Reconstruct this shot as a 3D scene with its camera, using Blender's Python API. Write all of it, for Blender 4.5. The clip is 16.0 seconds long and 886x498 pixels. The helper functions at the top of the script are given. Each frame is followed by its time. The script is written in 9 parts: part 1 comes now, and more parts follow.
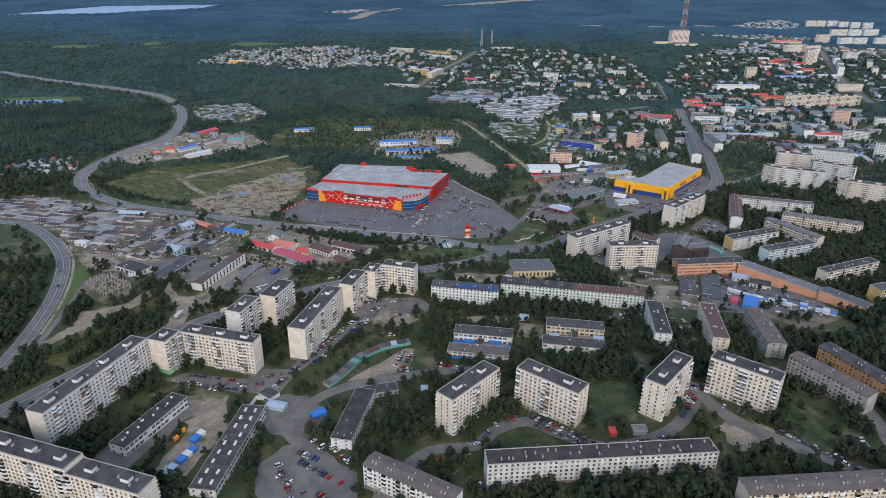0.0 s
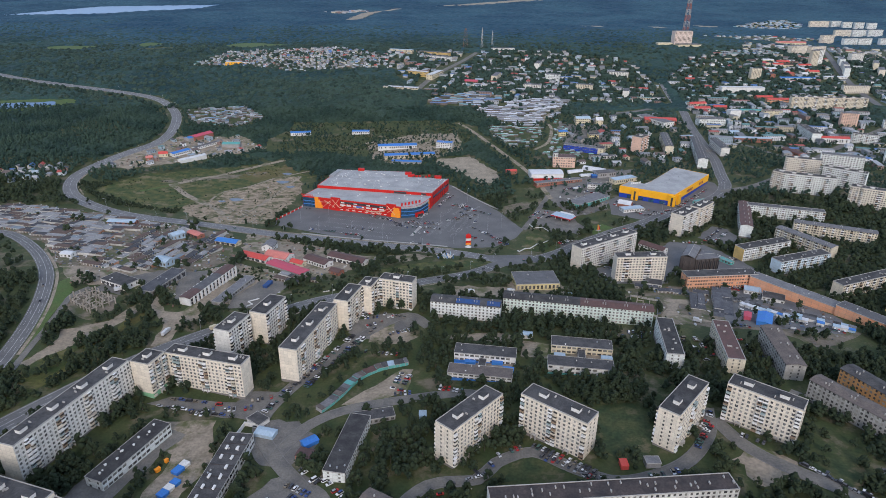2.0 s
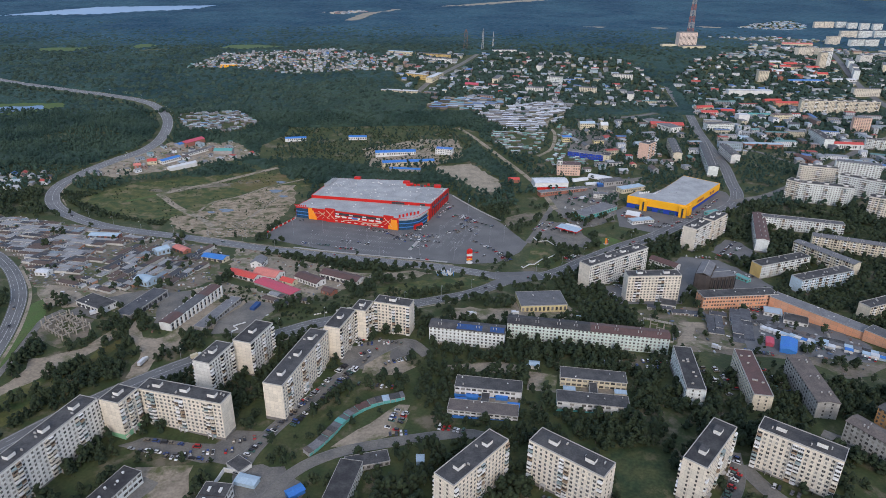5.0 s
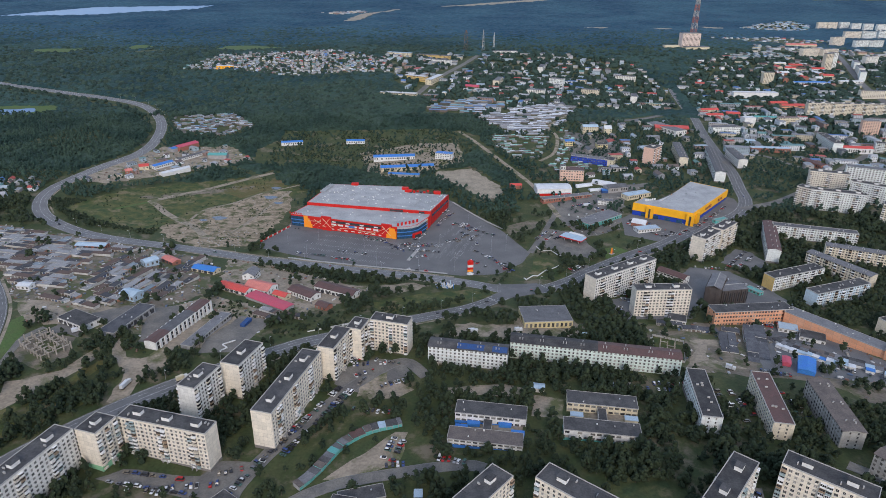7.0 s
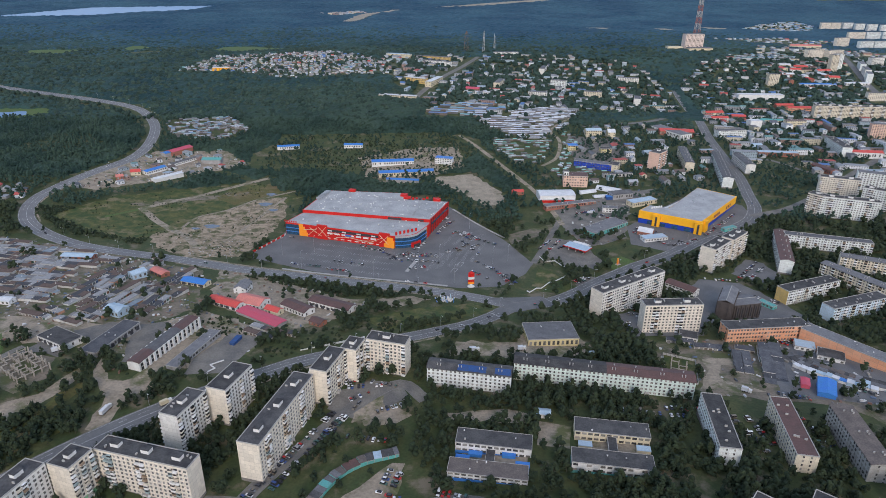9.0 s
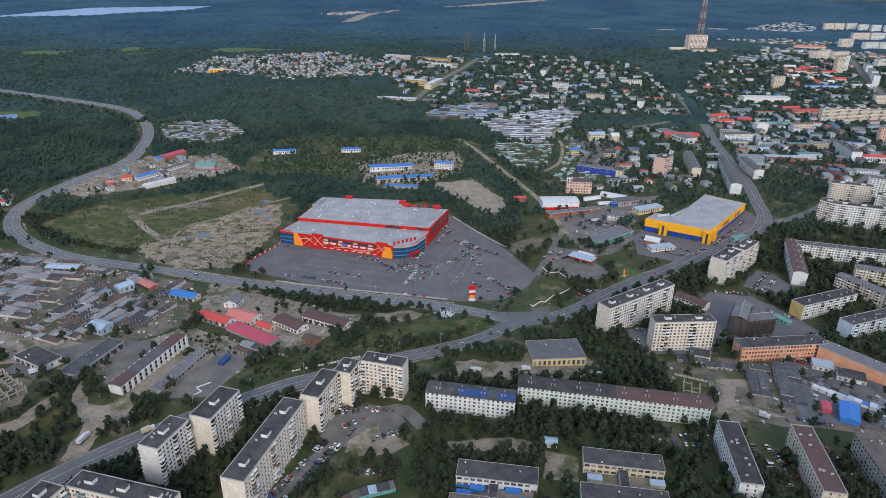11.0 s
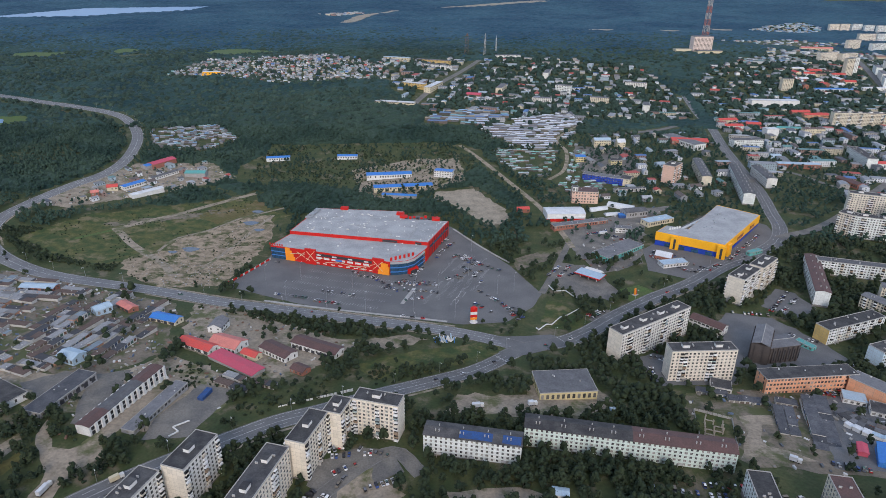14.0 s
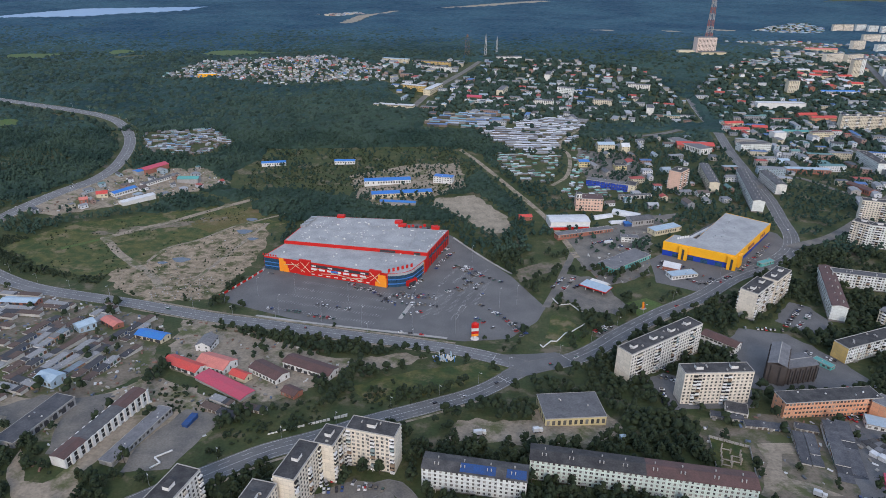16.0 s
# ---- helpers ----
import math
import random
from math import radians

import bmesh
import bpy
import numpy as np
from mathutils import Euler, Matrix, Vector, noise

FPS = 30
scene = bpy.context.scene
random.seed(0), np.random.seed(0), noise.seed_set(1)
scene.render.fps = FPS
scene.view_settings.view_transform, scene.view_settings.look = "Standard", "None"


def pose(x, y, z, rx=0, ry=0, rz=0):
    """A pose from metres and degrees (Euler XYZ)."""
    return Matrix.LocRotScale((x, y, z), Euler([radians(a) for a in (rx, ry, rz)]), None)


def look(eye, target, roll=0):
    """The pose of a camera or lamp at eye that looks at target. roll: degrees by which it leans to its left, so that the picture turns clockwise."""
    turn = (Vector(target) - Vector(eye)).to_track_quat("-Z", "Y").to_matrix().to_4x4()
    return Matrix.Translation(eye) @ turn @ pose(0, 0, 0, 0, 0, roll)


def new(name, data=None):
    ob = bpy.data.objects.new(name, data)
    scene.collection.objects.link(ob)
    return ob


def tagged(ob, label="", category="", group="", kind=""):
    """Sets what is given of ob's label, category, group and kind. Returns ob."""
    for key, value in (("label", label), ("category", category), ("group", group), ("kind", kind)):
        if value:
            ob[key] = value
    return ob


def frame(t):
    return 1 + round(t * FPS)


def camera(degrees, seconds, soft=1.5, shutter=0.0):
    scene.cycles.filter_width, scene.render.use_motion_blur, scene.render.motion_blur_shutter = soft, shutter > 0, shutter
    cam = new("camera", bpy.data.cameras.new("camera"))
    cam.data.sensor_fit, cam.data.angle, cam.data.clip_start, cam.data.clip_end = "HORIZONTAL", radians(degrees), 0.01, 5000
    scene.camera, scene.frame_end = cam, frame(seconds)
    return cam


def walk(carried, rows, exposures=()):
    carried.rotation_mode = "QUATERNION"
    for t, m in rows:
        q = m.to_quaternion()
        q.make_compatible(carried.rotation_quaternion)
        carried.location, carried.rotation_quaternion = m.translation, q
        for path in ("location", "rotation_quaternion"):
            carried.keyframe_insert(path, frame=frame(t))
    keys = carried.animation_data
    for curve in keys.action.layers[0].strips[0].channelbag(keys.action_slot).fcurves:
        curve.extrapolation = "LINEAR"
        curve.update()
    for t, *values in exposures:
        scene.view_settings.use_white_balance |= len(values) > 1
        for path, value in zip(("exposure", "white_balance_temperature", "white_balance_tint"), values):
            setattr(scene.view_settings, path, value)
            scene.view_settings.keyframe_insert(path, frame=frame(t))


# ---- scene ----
# ---- camera: a level straight flight ----
cam = camera(69.22, 16.0, 0.5)
FLIGHT = []
for step in range(33):
    t = step * 0.5
    eye = Vector((0, 14.051 * t, 275.41 + 0.0193 * t))
    FLIGHT.append((t, look(eye, eye + Vector((-0.00293, 0.91647, -0.40009)), 0.668)))
walk(cam, FLIGHT, [(0, 0.015, 6150, 14), (16, 0.015, 6150, 14)])

# ---- world, sun, exposure ----
scene.view_settings.exposure = 0.0
world = bpy.data.worlds.new("overcast_sky")
scene.world = world
world.use_nodes = True
wn = world.node_tree.nodes
wl = world.node_tree.links
sky = wn.new("ShaderNodeTexSky")
sky.sky_type = "NISHITA"
sky.sun_disc = False
sky.sun_elevation = radians(24)
sky.sun_rotation = radians(175)
sky.air_density, sky.dust_density, sky.ozone_density = 1.0, 1.0, 2.0
wl.new(sky.outputs["Color"], wn["Background"].inputs["Color"])
wn["Background"].inputs["Strength"].default_value = 0.11
cloud = wn.new("ShaderNodeBackground")
cloud.inputs["Color"].default_value = (0.62, 0.71, 0.85, 1)
cloud.inputs["Strength"].default_value = 0.62
both = wn.new("ShaderNodeAddShader")
wl.new(wn["Background"].outputs[0], both.inputs[0])
wl.new(cloud.outputs[0], both.inputs[1])
wl.new(both.outputs[0], wn["World Output"].inputs["Surface"])
sun = new("sun", bpy.data.lights.new("sun", "SUN"))
sun.data.energy = 1.75
sun.data.angle = radians(22)
sun.data.color = (1.0, 0.88, 0.74)
sun.matrix_world = look((8, -100, 62), (0, 0, 0))


# ---- materials ----
def surface(name, base, alt, rough=0.85, big=12.0, small=0.8, mix=0.6, grain=0.25, bump=0.0, metal=0.0, jitter=0.0, island=0.0):
    """A weathered surface: two tones in blotches of about `big` metres, grain of about `small` metres."""
    m = bpy.data.materials.new(name)
    m.use_nodes = True
    n, l = m.node_tree.nodes, m.node_tree.links
    bsdf = n["Principled BSDF"]
    bsdf.inputs["Roughness"].default_value = rough
    bsdf.inputs["Metallic"].default_value = metal
    bsdf.inputs["Specular IOR Level"].default_value = 0.3
    geo = n.new("ShaderNodeNewGeometry")
    blot = n.new("ShaderNodeTexNoise")
    blot.inputs["Scale"].default_value = 1.0 / big
    blot.inputs["Detail"].default_value = 4
    fine = n.new("ShaderNodeTexNoise")
    fine.inputs["Scale"].default_value = 1.0 / small
    fine.inputs["Detail"].default_value = 3
    for tex in (blot, fine):
        l.new(geo.outputs["Position"], tex.inputs["Vector"])
    ramp = n.new("ShaderNodeMapRange")
    ramp.inputs["From Min"].default_value, ramp.inputs["From Max"].default_value = 0.36, 0.64
    ramp.inputs["To Max"].default_value = mix
    l.new(blot.outputs["Fac"], ramp.inputs["Value"])
    tone = n.new("ShaderNodeMix")
    tone.data_type = "RGBA"
    tone.inputs["A"].default_value, tone.inputs["B"].default_value = (*base, 1), (*alt, 1)
    l.new(ramp.outputs["Result"], tone.inputs["Factor"])
    vary = n.new("ShaderNodeMapRange")
    vary.inputs["To Min"].default_value, vary.inputs["To Max"].default_value = 1 - grain * 2, 1 + grain * 2
    l.new(fine.outputs["Fac"], vary.inputs["Value"])
    value = vary.outputs["Result"]
    for amount, node, socket in ((jitter, "ShaderNodeObjectInfo", "Random"), (island, "ShaderNodeNewGeometry", "Random Per Island")):
        if amount:
            info = n.new(node)
            spread = n.new("ShaderNodeMapRange")
            spread.inputs["To Min"].default_value, spread.inputs["To Max"].default_value = 1 - amount, 1 + amount
            l.new(info.outputs[socket], spread.inputs["Value"])
            times = n.new("ShaderNodeMath")
            times.operation = "MULTIPLY"
            l.new(value, times.inputs[0])
            l.new(spread.outputs["Result"], times.inputs[1])
            value = times.outputs["Value"]
    scale = n.new("ShaderNodeVectorMath")
    scale.operation = "SCALE"
    l.new(tone.outputs["Result"], scale.inputs[0])
    l.new(value, scale.inputs["Scale"])
    l.new(scale.outputs["Vector"], bsdf.inputs["Base Color"])
    if bump:
        b = n.new("ShaderNodeBump")
        b.inputs["Strength"].default_value = 0.6
        b.inputs["Distance"].default_value = bump
        l.new(fine.outputs["Fac"], b.inputs["Height"])
        l.new(b.outputs["Normal"], bsdf.inputs["Normal"])
    return m


def ground_mix(name, base, second, bare, size, edge):
    """Ground in three tones: two mingle softly, the third shows in ragged patches."""
    m = surface(name, base, second, big=size * 0.5, small=2.0, mix=0.95, grain=0.26, bump=0.25)
    n, l = m.node_tree.nodes, m.node_tree.links
    bsdf = n["Principled BSDF"]
    colour = bsdf.inputs["Base Color"].links[0].from_socket
    geo = n.new("ShaderNodeNewGeometry")
    tex = n.new("ShaderNodeTexNoise")
    tex.inputs["Scale"].default_value = 1.0 / size
    tex.inputs["Detail"].default_value = 9
    tex.inputs["Roughness"].default_value = 0.68
    l.new(geo.outputs["Position"], tex.inputs["Vector"])
    cut = n.new("ShaderNodeMapRange")
    cut.inputs["From Min"].default_value, cut.inputs["From Max"].default_value = edge - 0.05, edge + 0.06
    l.new(tex.outputs["Fac"], cut.inputs["Value"])
    mixed = n.new("ShaderNodeMix")
    mixed.data_type = "RGBA"
    l.new(cut.outputs["Result"], mixed.inputs["Factor"])
    l.new(colour, mixed.inputs["A"])
    mixed.inputs["B"].default_value = (*bare, 1)
    l.new(mixed.outputs["Result"], bsdf.inputs["Base Color"])
    return m


def panelled(name, base, alt, seam=(0.25, 0.22, 0.18), wide=3.0, high=2.8, stain=0.35):
    """Concrete panels of a prefabricated facade: each panel has its own tone, with dark seams and rain streaks."""
    m = surface(name, base, alt, rough=0.9, big=9.0, small=0.7, mix=0.5, grain=0.10)
    n, l = m.node_tree.nodes, m.node_tree.links
    bsdf = n["Principled BSDF"]
    colour = bsdf.inputs["Base Color"].links[0].from_socket
    tc = n.new("ShaderNodeTexCoord")
    sep = n.new("ShaderNodeSeparateXYZ")
    l.new(tc.outputs["Object"], sep.inputs[0])
    along = n.new("ShaderNodeMath")
    along.operation = "ADD"
    l.new(sep.outputs["X"], along.inputs[0])
    l.new(sep.outputs["Y"], along.inputs[1])

    def op(kind, a, b):
        node = n.new("ShaderNodeMath")
        node.operation = kind
        for i, v in enumerate((a, b)):
            if hasattr(v, "is_linked"):
                l.new(v, node.inputs[i])
            elif v is not None:
                node.inputs[i].default_value = v
        return node.outputs[0]

    u, v = op("DIVIDE", along.outputs[0], wide), op("DIVIDE", sep.outputs["Z"], high)
    cell = n.new("ShaderNodeCombineXYZ")
    l.new(op("FLOOR", u, None), cell.inputs[0])
    l.new(op("FLOOR", v, None), cell.inputs[1])
    white = n.new("ShaderNodeTexWhiteNoise")
    l.new(cell.outputs[0], white.inputs["Vector"])
    tone = op("MULTIPLY_ADD", white.outputs["Value"], stain * 0.5)
    tone.node.inputs[2].default_value = 1 - stain * 0.3
    fu, fv = op("FRACT", u, None), op("FRACT", v, None)
    gap = op("MAXIMUM", op("LESS_THAN", fu, 0.035), op("LESS_THAN", fv, 0.05))
    scale = n.new("ShaderNodeVectorMath")
    scale.operation = "SCALE"
    l.new(colour, scale.inputs[0])
    l.new(tone, scale.inputs["Scale"])
    join = n.new("ShaderNodeMix")
    join.data_type = "RGBA"
    l.new(op("MULTIPLY", gap, 0.55), join.inputs["Factor"])
    l.new(scale.outputs["Vector"], join.inputs["A"])
    join.inputs["B"].default_value = (*seam, 1)
    l.new(join.outputs["Result"], bsdf.inputs["Base Color"])
    return m


def palette(name, colours, rough=0.7, source="object", grain=0.2, small=1.5, metal=0.0):
    """One surface in several stock colours, picked piece by piece."""
    m = surface(name, (0.5, 0.5, 0.5), (0.42, 0.42, 0.42), rough=rough, big=4.0, small=small, mix=0.7, grain=grain, metal=metal)
    n, l = m.node_tree.nodes, m.node_tree.links
    bsdf = n["Principled BSDF"]
    colour = bsdf.inputs["Base Color"].links[0].from_socket
    info = n.new("ShaderNodeObjectInfo" if source == "object" else "ShaderNodeNewGeometry")
    ramp = n.new("ShaderNodeValToRGB")
    ramp.color_ramp.interpolation = "CONSTANT"
    stops = ramp.color_ramp.elements
    while len(stops) < len(colours):
        stops.new(0.5)
    for i, c in enumerate(colours):
        stops[i].position = i / len(colours)
        stops[i].color = (*c, 1)
    l.new(info.outputs["Random" if source == "object" else "Random Per Island"], ramp.inputs["Fac"])
    mul = n.new("ShaderNodeMix")
    mul.data_type, mul.blend_type = "RGBA", "MULTIPLY"
    mul.inputs["Factor"].default_value = 1
    double = n.new("ShaderNodeVectorMath")
    double.operation = "SCALE"
    double.inputs["Scale"].default_value = 2.0
    l.new(colour, double.inputs[0])
    l.new(double.outputs["Vector"], mul.inputs["A"])
    l.new(ramp.outputs["Color"], mul.inputs["B"])
    l.new(mul.outputs["Result"], bsdf.inputs["Base Color"])
    return m


def glassy(name, colour, rough=0.08):
    m = surface(name, colour, tuple(c * 0.6 for c in colour), rough=rough, big=3.0, small=1.4, mix=0.8, grain=0.3, island=0.45)
    m.node_tree.nodes["Principled BSDF"].inputs["Specular IOR Level"].default_value = 0.5
    return m


M = {}
M["soil"] = ground_mix("soil", (0.038, 0.056, 0.019), (0.068, 0.074, 0.028), (0.150, 0.126, 0.088), 26, 0.60)
M["grass"] = ground_mix("grass", (0.036, 0.060, 0.016), (0.104, 0.100, 0.030), (0.165, 0.135, 0.075), 20, 0.585)
M["heath"] = ground_mix("heath", (0.030, 0.050, 0.020), (0.066, 0.074, 0.028), (0.130, 0.110, 0.066), 16, 0.60)
M["lawn"] = surface("lawn", (0.070, 0.120, 0.030), (0.085, 0.100, 0.035), big=14, small=1.2, mix=0.7, grain=0.25, bump=0.15)
M["dirt"] = ground_mix("dirt", (0.310, 0.256, 0.192), (0.222, 0.186, 0.138), (0.098, 0.106, 0.044), 20, 0.56)
M["sand"] = ground_mix("sand", (0.330, 0.280, 0.210), (0.240, 0.205, 0.152), (0.130, 0.125, 0.070), 22, 0.62)
M["waste"] = ground_mix("waste_ground", (0.195, 0.160, 0.120), (0.135, 0.115, 0.086), (0.080, 0.090, 0.036), 22, 0.52)
M["stone"] = palette("rubble_stone", [(0.20, 0.18, 0.155), (0.32, 0.30, 0.27), (0.13, 0.115, 0.10), (0.24, 0.20, 0.16), (0.42, 0.41, 0.39)], source="island", small=0.8, rough=0.9)
M["faded_paint"] = surface("worn_line_paint", (0.48, 0.48, 0.47), (0.26, 0.26, 0.26), big=4, small=0.7, mix=0.95, grain=0.2)
M["weathered_white"] = panelled("stained_white_panels", (0.56, 0.56, 0.52), (0.40, 0.39, 0.36), wide=3.2, stain=0.5)
M["weathered"] = panelled("weathered_panels", (0.36, 0.35, 0.32), (0.28, 0.27, 0.25), wide=3.2, stain=0.6)
M["roof_patched"] = surface("patched_felt_roof", (0.075, 0.060, 0.056), (0.040, 0.036, 0.036), big=9, small=1.3, mix=1.0, grain=0.3)
M["roof_umber"] = surface("umber_slate_roof", (0.15, 0.125, 0.11), (0.10, 0.085, 0.078), big=6, small=1.0, mix=0.85, grain=0.24)
# distance haze is painted into these leaf colours, slight first, then bluer
M["leaf_haze_slight"] = surface("slightly_hazed_woods", (0.016, 0.038, 0.029), (0.036, 0.063, 0.043), rough=0.95, big=75, small=4.0, mix=1.0, grain=0.27, bump=1.6)
M["leaf_haze_mid"] = surface("hill_woods", (0.012, 0.037, 0.038), (0.030, 0.064, 0.055), rough=0.95, big=150, small=6.0, mix=1.0, grain=0.25, bump=1.8)
M["asphalt"] = surface("asphalt", (0.124, 0.121, 0.120), (0.162, 0.158, 0.153), big=22, small=0.9, mix=0.8, grain=0.18)
M["road_asphalt"] = surface("road_asphalt", (0.122, 0.121, 0.122), (0.165, 0.163, 0.160), big=16, small=0.8, mix=0.8, grain=0.18)
M["rubble_ground"] = ground_mix("rubble_ground", (0.330, 0.258, 0.178), (0.180, 0.142, 0.092), (0.070, 0.078, 0.026), 15, 0.54)
M["old_asphalt"] = surface("old_asphalt", (0.130, 0.123, 0.114), (0.205, 0.188, 0.160), big=11, small=1.1, mix=0.85, grain=0.22)
M["paint"] = surface("road_paint", (0.62, 0.62, 0.60), (0.38, 0.38, 0.37), big=5, small=0.7, mix=0.9, grain=0.2)
M["concrete"] = surface("concrete", (0.40, 0.38, 0.35), (0.30, 0.29, 0.27), big=5, small=0.8, mix=0.7, grain=0.14)
M["ochre_plaster"] = surface("ochre_plaster", (0.61, 0.51, 0.27), (0.52, 0.44, 0.25), big=5, small=0.7, mix=0.7, grain=0.12)
M["pale_green"] = surface("pale_green_paint", (0.22, 0.46, 0.26), (0.25, 0.42, 0.28), big=5, small=0.7, mix=0.7, grain=0.12)
M["ruin_concrete"] = surface("stained_concrete", (0.36, 0.32, 0.27), (0.24, 0.21, 0.17), big=4, small=0.7, mix=0.8, grain=0.2)
M["brown_heath"] = ground_mix("brown_heath", (0.110, 0.090, 0.030), (0.085, 0.092, 0.026), (0.160, 0.120, 0.062), 26, 0.56)
M["leaf_town"] = surface("town_trees", (0.017, 0.037, 0.029), (0.038, 0.062, 0.045), rough=0.95, big=30, small=4.0, mix=1.0, grain=0.34, bump=1.5, island=0.2)
M["blue_sheet"] = surface("blue_roofing", (0.026, 0.078, 0.23), (0.040, 0.070, 0.16), big=2.5, small=0.7, mix=0.9, grain=0.2)
M["panel_blush"] = panelled("blush_panels", (0.66, 0.54, 0.47), (0.60, 0.50, 0.44), wide=3.2, stain=0.2)
M["lockup_wall"] = palette("lock_up_walls", [(0.12, 0.12, 0.12), (0.20, 0.195, 0.185), (0.09, 0.085, 0.08), (0.16, 0.13, 0.11), (0.24, 0.24, 0.235)], source="island", small=1.0, rough=0.9)
M["dark_felt"] = surface("dark_felt_roofs", (0.060, 0.062, 0.070), (0.095, 0.096, 0.102), rough=0.9, big=5, small=1.0, mix=0.9, grain=0.25, island=0.35)
M["membrane_dark"] = surface("older_roof_membrane", (0.325, 0.33, 0.33), (0.265, 0.27, 0.27), big=12, small=1.6, mix=0.9, grain=0.16, rough=0.8)
M["pale_asphalt"] = surface("worn_pale_asphalt", (0.150, 0.150, 0.153), (0.200, 0.198, 0.196), big=18, small=0.8, mix=0.8, grain=0.16)
M["panel_mint"] = panelled("pale_green_white_panels", (0.60, 0.68, 0.61), (0.52, 0.60, 0.54), wide=3.2, stain=0.35)
M["panel_ochre"] = panelled("dull_orange_plaster", (0.46, 0.24, 0.09), (0.38, 0.21, 0.09), wide=4.0, stain=0.4)
M["pale_rows"] = palette("pale_lock_up_roofs", [(0.58, 0.60, 0.63), (0.42, 0.44, 0.47), (0.68, 0.69, 0.70), (0.30, 0.31, 0.33), (0.52, 0.55, 0.60), (0.20, 0.205, 0.22), (0.64, 0.65, 0.67), (0.36, 0.37, 0.39)], source="island", small=1.5)
M["green_rows"] = palette("turquoise_shack_roofs", [(0.20, 0.44, 0.35), (0.44, 0.56, 0.53), (0.15, 0.32, 0.26), (0.58, 0.62, 0.61), (0.24, 0.27, 0.26), (0.30, 0.54, 0.46), (0.38, 0.42, 0.43), (0.15, 0.17, 0.16)], source="island", small=1.5)
M["blue_rows"] = palette("blue_and_pale_shed_roofs", [(0.15, 0.26, 0.42), (0.46, 0.50, 0.55), (0.27, 0.40, 0.52), (0.30, 0.32, 0.35), (0.13, 0.20, 0.36), (0.52, 0.54, 0.56), (0.34, 0.28, 0.20), (0.20, 0.36, 0.40)], source="island", small=1.5)
M["kerb"] = surface("kerb", (0.20, 0.195, 0.18), (0.15, 0.145, 0.135), big=3, small=0.6, mix=0.7, grain=0.15)
M["panel"] = panelled("beige_panels", (0.69, 0.62, 0.51), (0.62, 0.57, 0.48))
M["panel_grey"] = panelled("grey_panels", (0.68, 0.66, 0.61), (0.58, 0.57, 0.53))
M["panel_white"] = panelled("whitewashed_panels", (0.68, 0.70, 0.67), (0.57, 0.60, 0.57), wide=3.2, stain=0.35)
M["panel_cream"] = panelled("cream_panels", (0.62, 0.55, 0.42), (0.55, 0.49, 0.38), wide=3.2)
M["panel_blue"] = panelled("pale_blue_panels", (0.52, 0.62, 0.68), (0.46, 0.55, 0.60), wide=3.2, stain=0.25)
M["panel_yellow"] = panelled("ochre_panels", (0.58, 0.40, 0.14), (0.50, 0.36, 0.15), wide=3.2)
M["panel_pink"] = panelled("pink_panels", (0.66, 0.44, 0.34), (0.60, 0.41, 0.32), wide=3.2, stain=0.2)
M["orange_plaster"] = panelled("orange_plaster", (0.66, 0.31, 0.17), (0.60, 0.38, 0.26), wide=6.0, high=3.3)
M["brown_brick"] = surface("brown_brick", (0.085, 0.072, 0.066), (0.060, 0.052, 0.050), big=4, small=0.5, grain=0.2)
M["plinth"] = surface("plinth", (0.22, 0.20, 0.18), (0.16, 0.15, 0.14), big=4, small=0.7, grain=0.2)
M["bitumen"] = surface("bitumen_roof", (0.046, 0.045, 0.047), (0.084, 0.082, 0.080), rough=0.9, big=6, small=1.0, mix=0.9, grain=0.26, jitter=0.2)
M["roof_grey"] = surface("slate_roof", (0.15, 0.15, 0.155), (0.105, 0.105, 0.11), big=6, small=1.2, mix=0.8, grain=0.22, jitter=0.3)
M["roof_brown"] = surface("brown_metal_roof", (0.125, 0.070, 0.062), (0.090, 0.058, 0.052), big=6, small=1.0, mix=0.8, grain=0.18, rough=0.7)
M["roof_red"] = surface("red_metal_roof", (0.56, 0.075, 0.060), (0.46, 0.085, 0.070), big=5, small=0.8, mix=0.8, grain=0.14, rough=0.6)
M["roof_salmon"] = surface("faded_red_roof", (0.58, 0.20, 0.16), (0.48, 0.17, 0.14), big=5, small=0.8, mix=0.8, grain=0.15, rough=0.65)
M["roof_pink"] = surface("crimson_roof", (0.50, 0.075, 0.115), (0.43, 0.085, 0.12), big=5, small=0.8, mix=0.8, grain=0.12, rough=0.65)
M["roof_blue"] = surface("blue_metal_roof", (0.045, 0.17, 0.52), (0.05, 0.20, 0.46), big=6, small=0.8, mix=0.8, grain=0.14, rough=0.55)
M["roof_teal"] = surface("teal_roof", (0.09, 0.33, 0.31), (0.12, 0.29, 0.27), big=5, small=0.8, mix=0.8, grain=0.15, rough=0.6)
M["roof_white"] = surface("white_sheet_roof", (0.60, 0.61, 0.62), (0.48, 0.49, 0.50), big=6, small=0.9, mix=0.7, grain=0.12, rough=0.6)
M["roof_pale"] = surface("pale_blue_roof", (0.38, 0.48, 0.56), (0.31, 0.40, 0.47), big=5, small=0.9, mix=0.7, grain=0.14, rough=0.6)
M["white"] = surface("white_plaster", (0.68, 0.67, 0.64), (0.56, 0.55, 0.52), big=5, small=0.7, mix=0.7, grain=0.12)
M["cream"] = surface("cream_plaster", (0.60, 0.52, 0.36), (0.52, 0.46, 0.33), big=5, small=0.7, mix=0.7, grain=0.12)
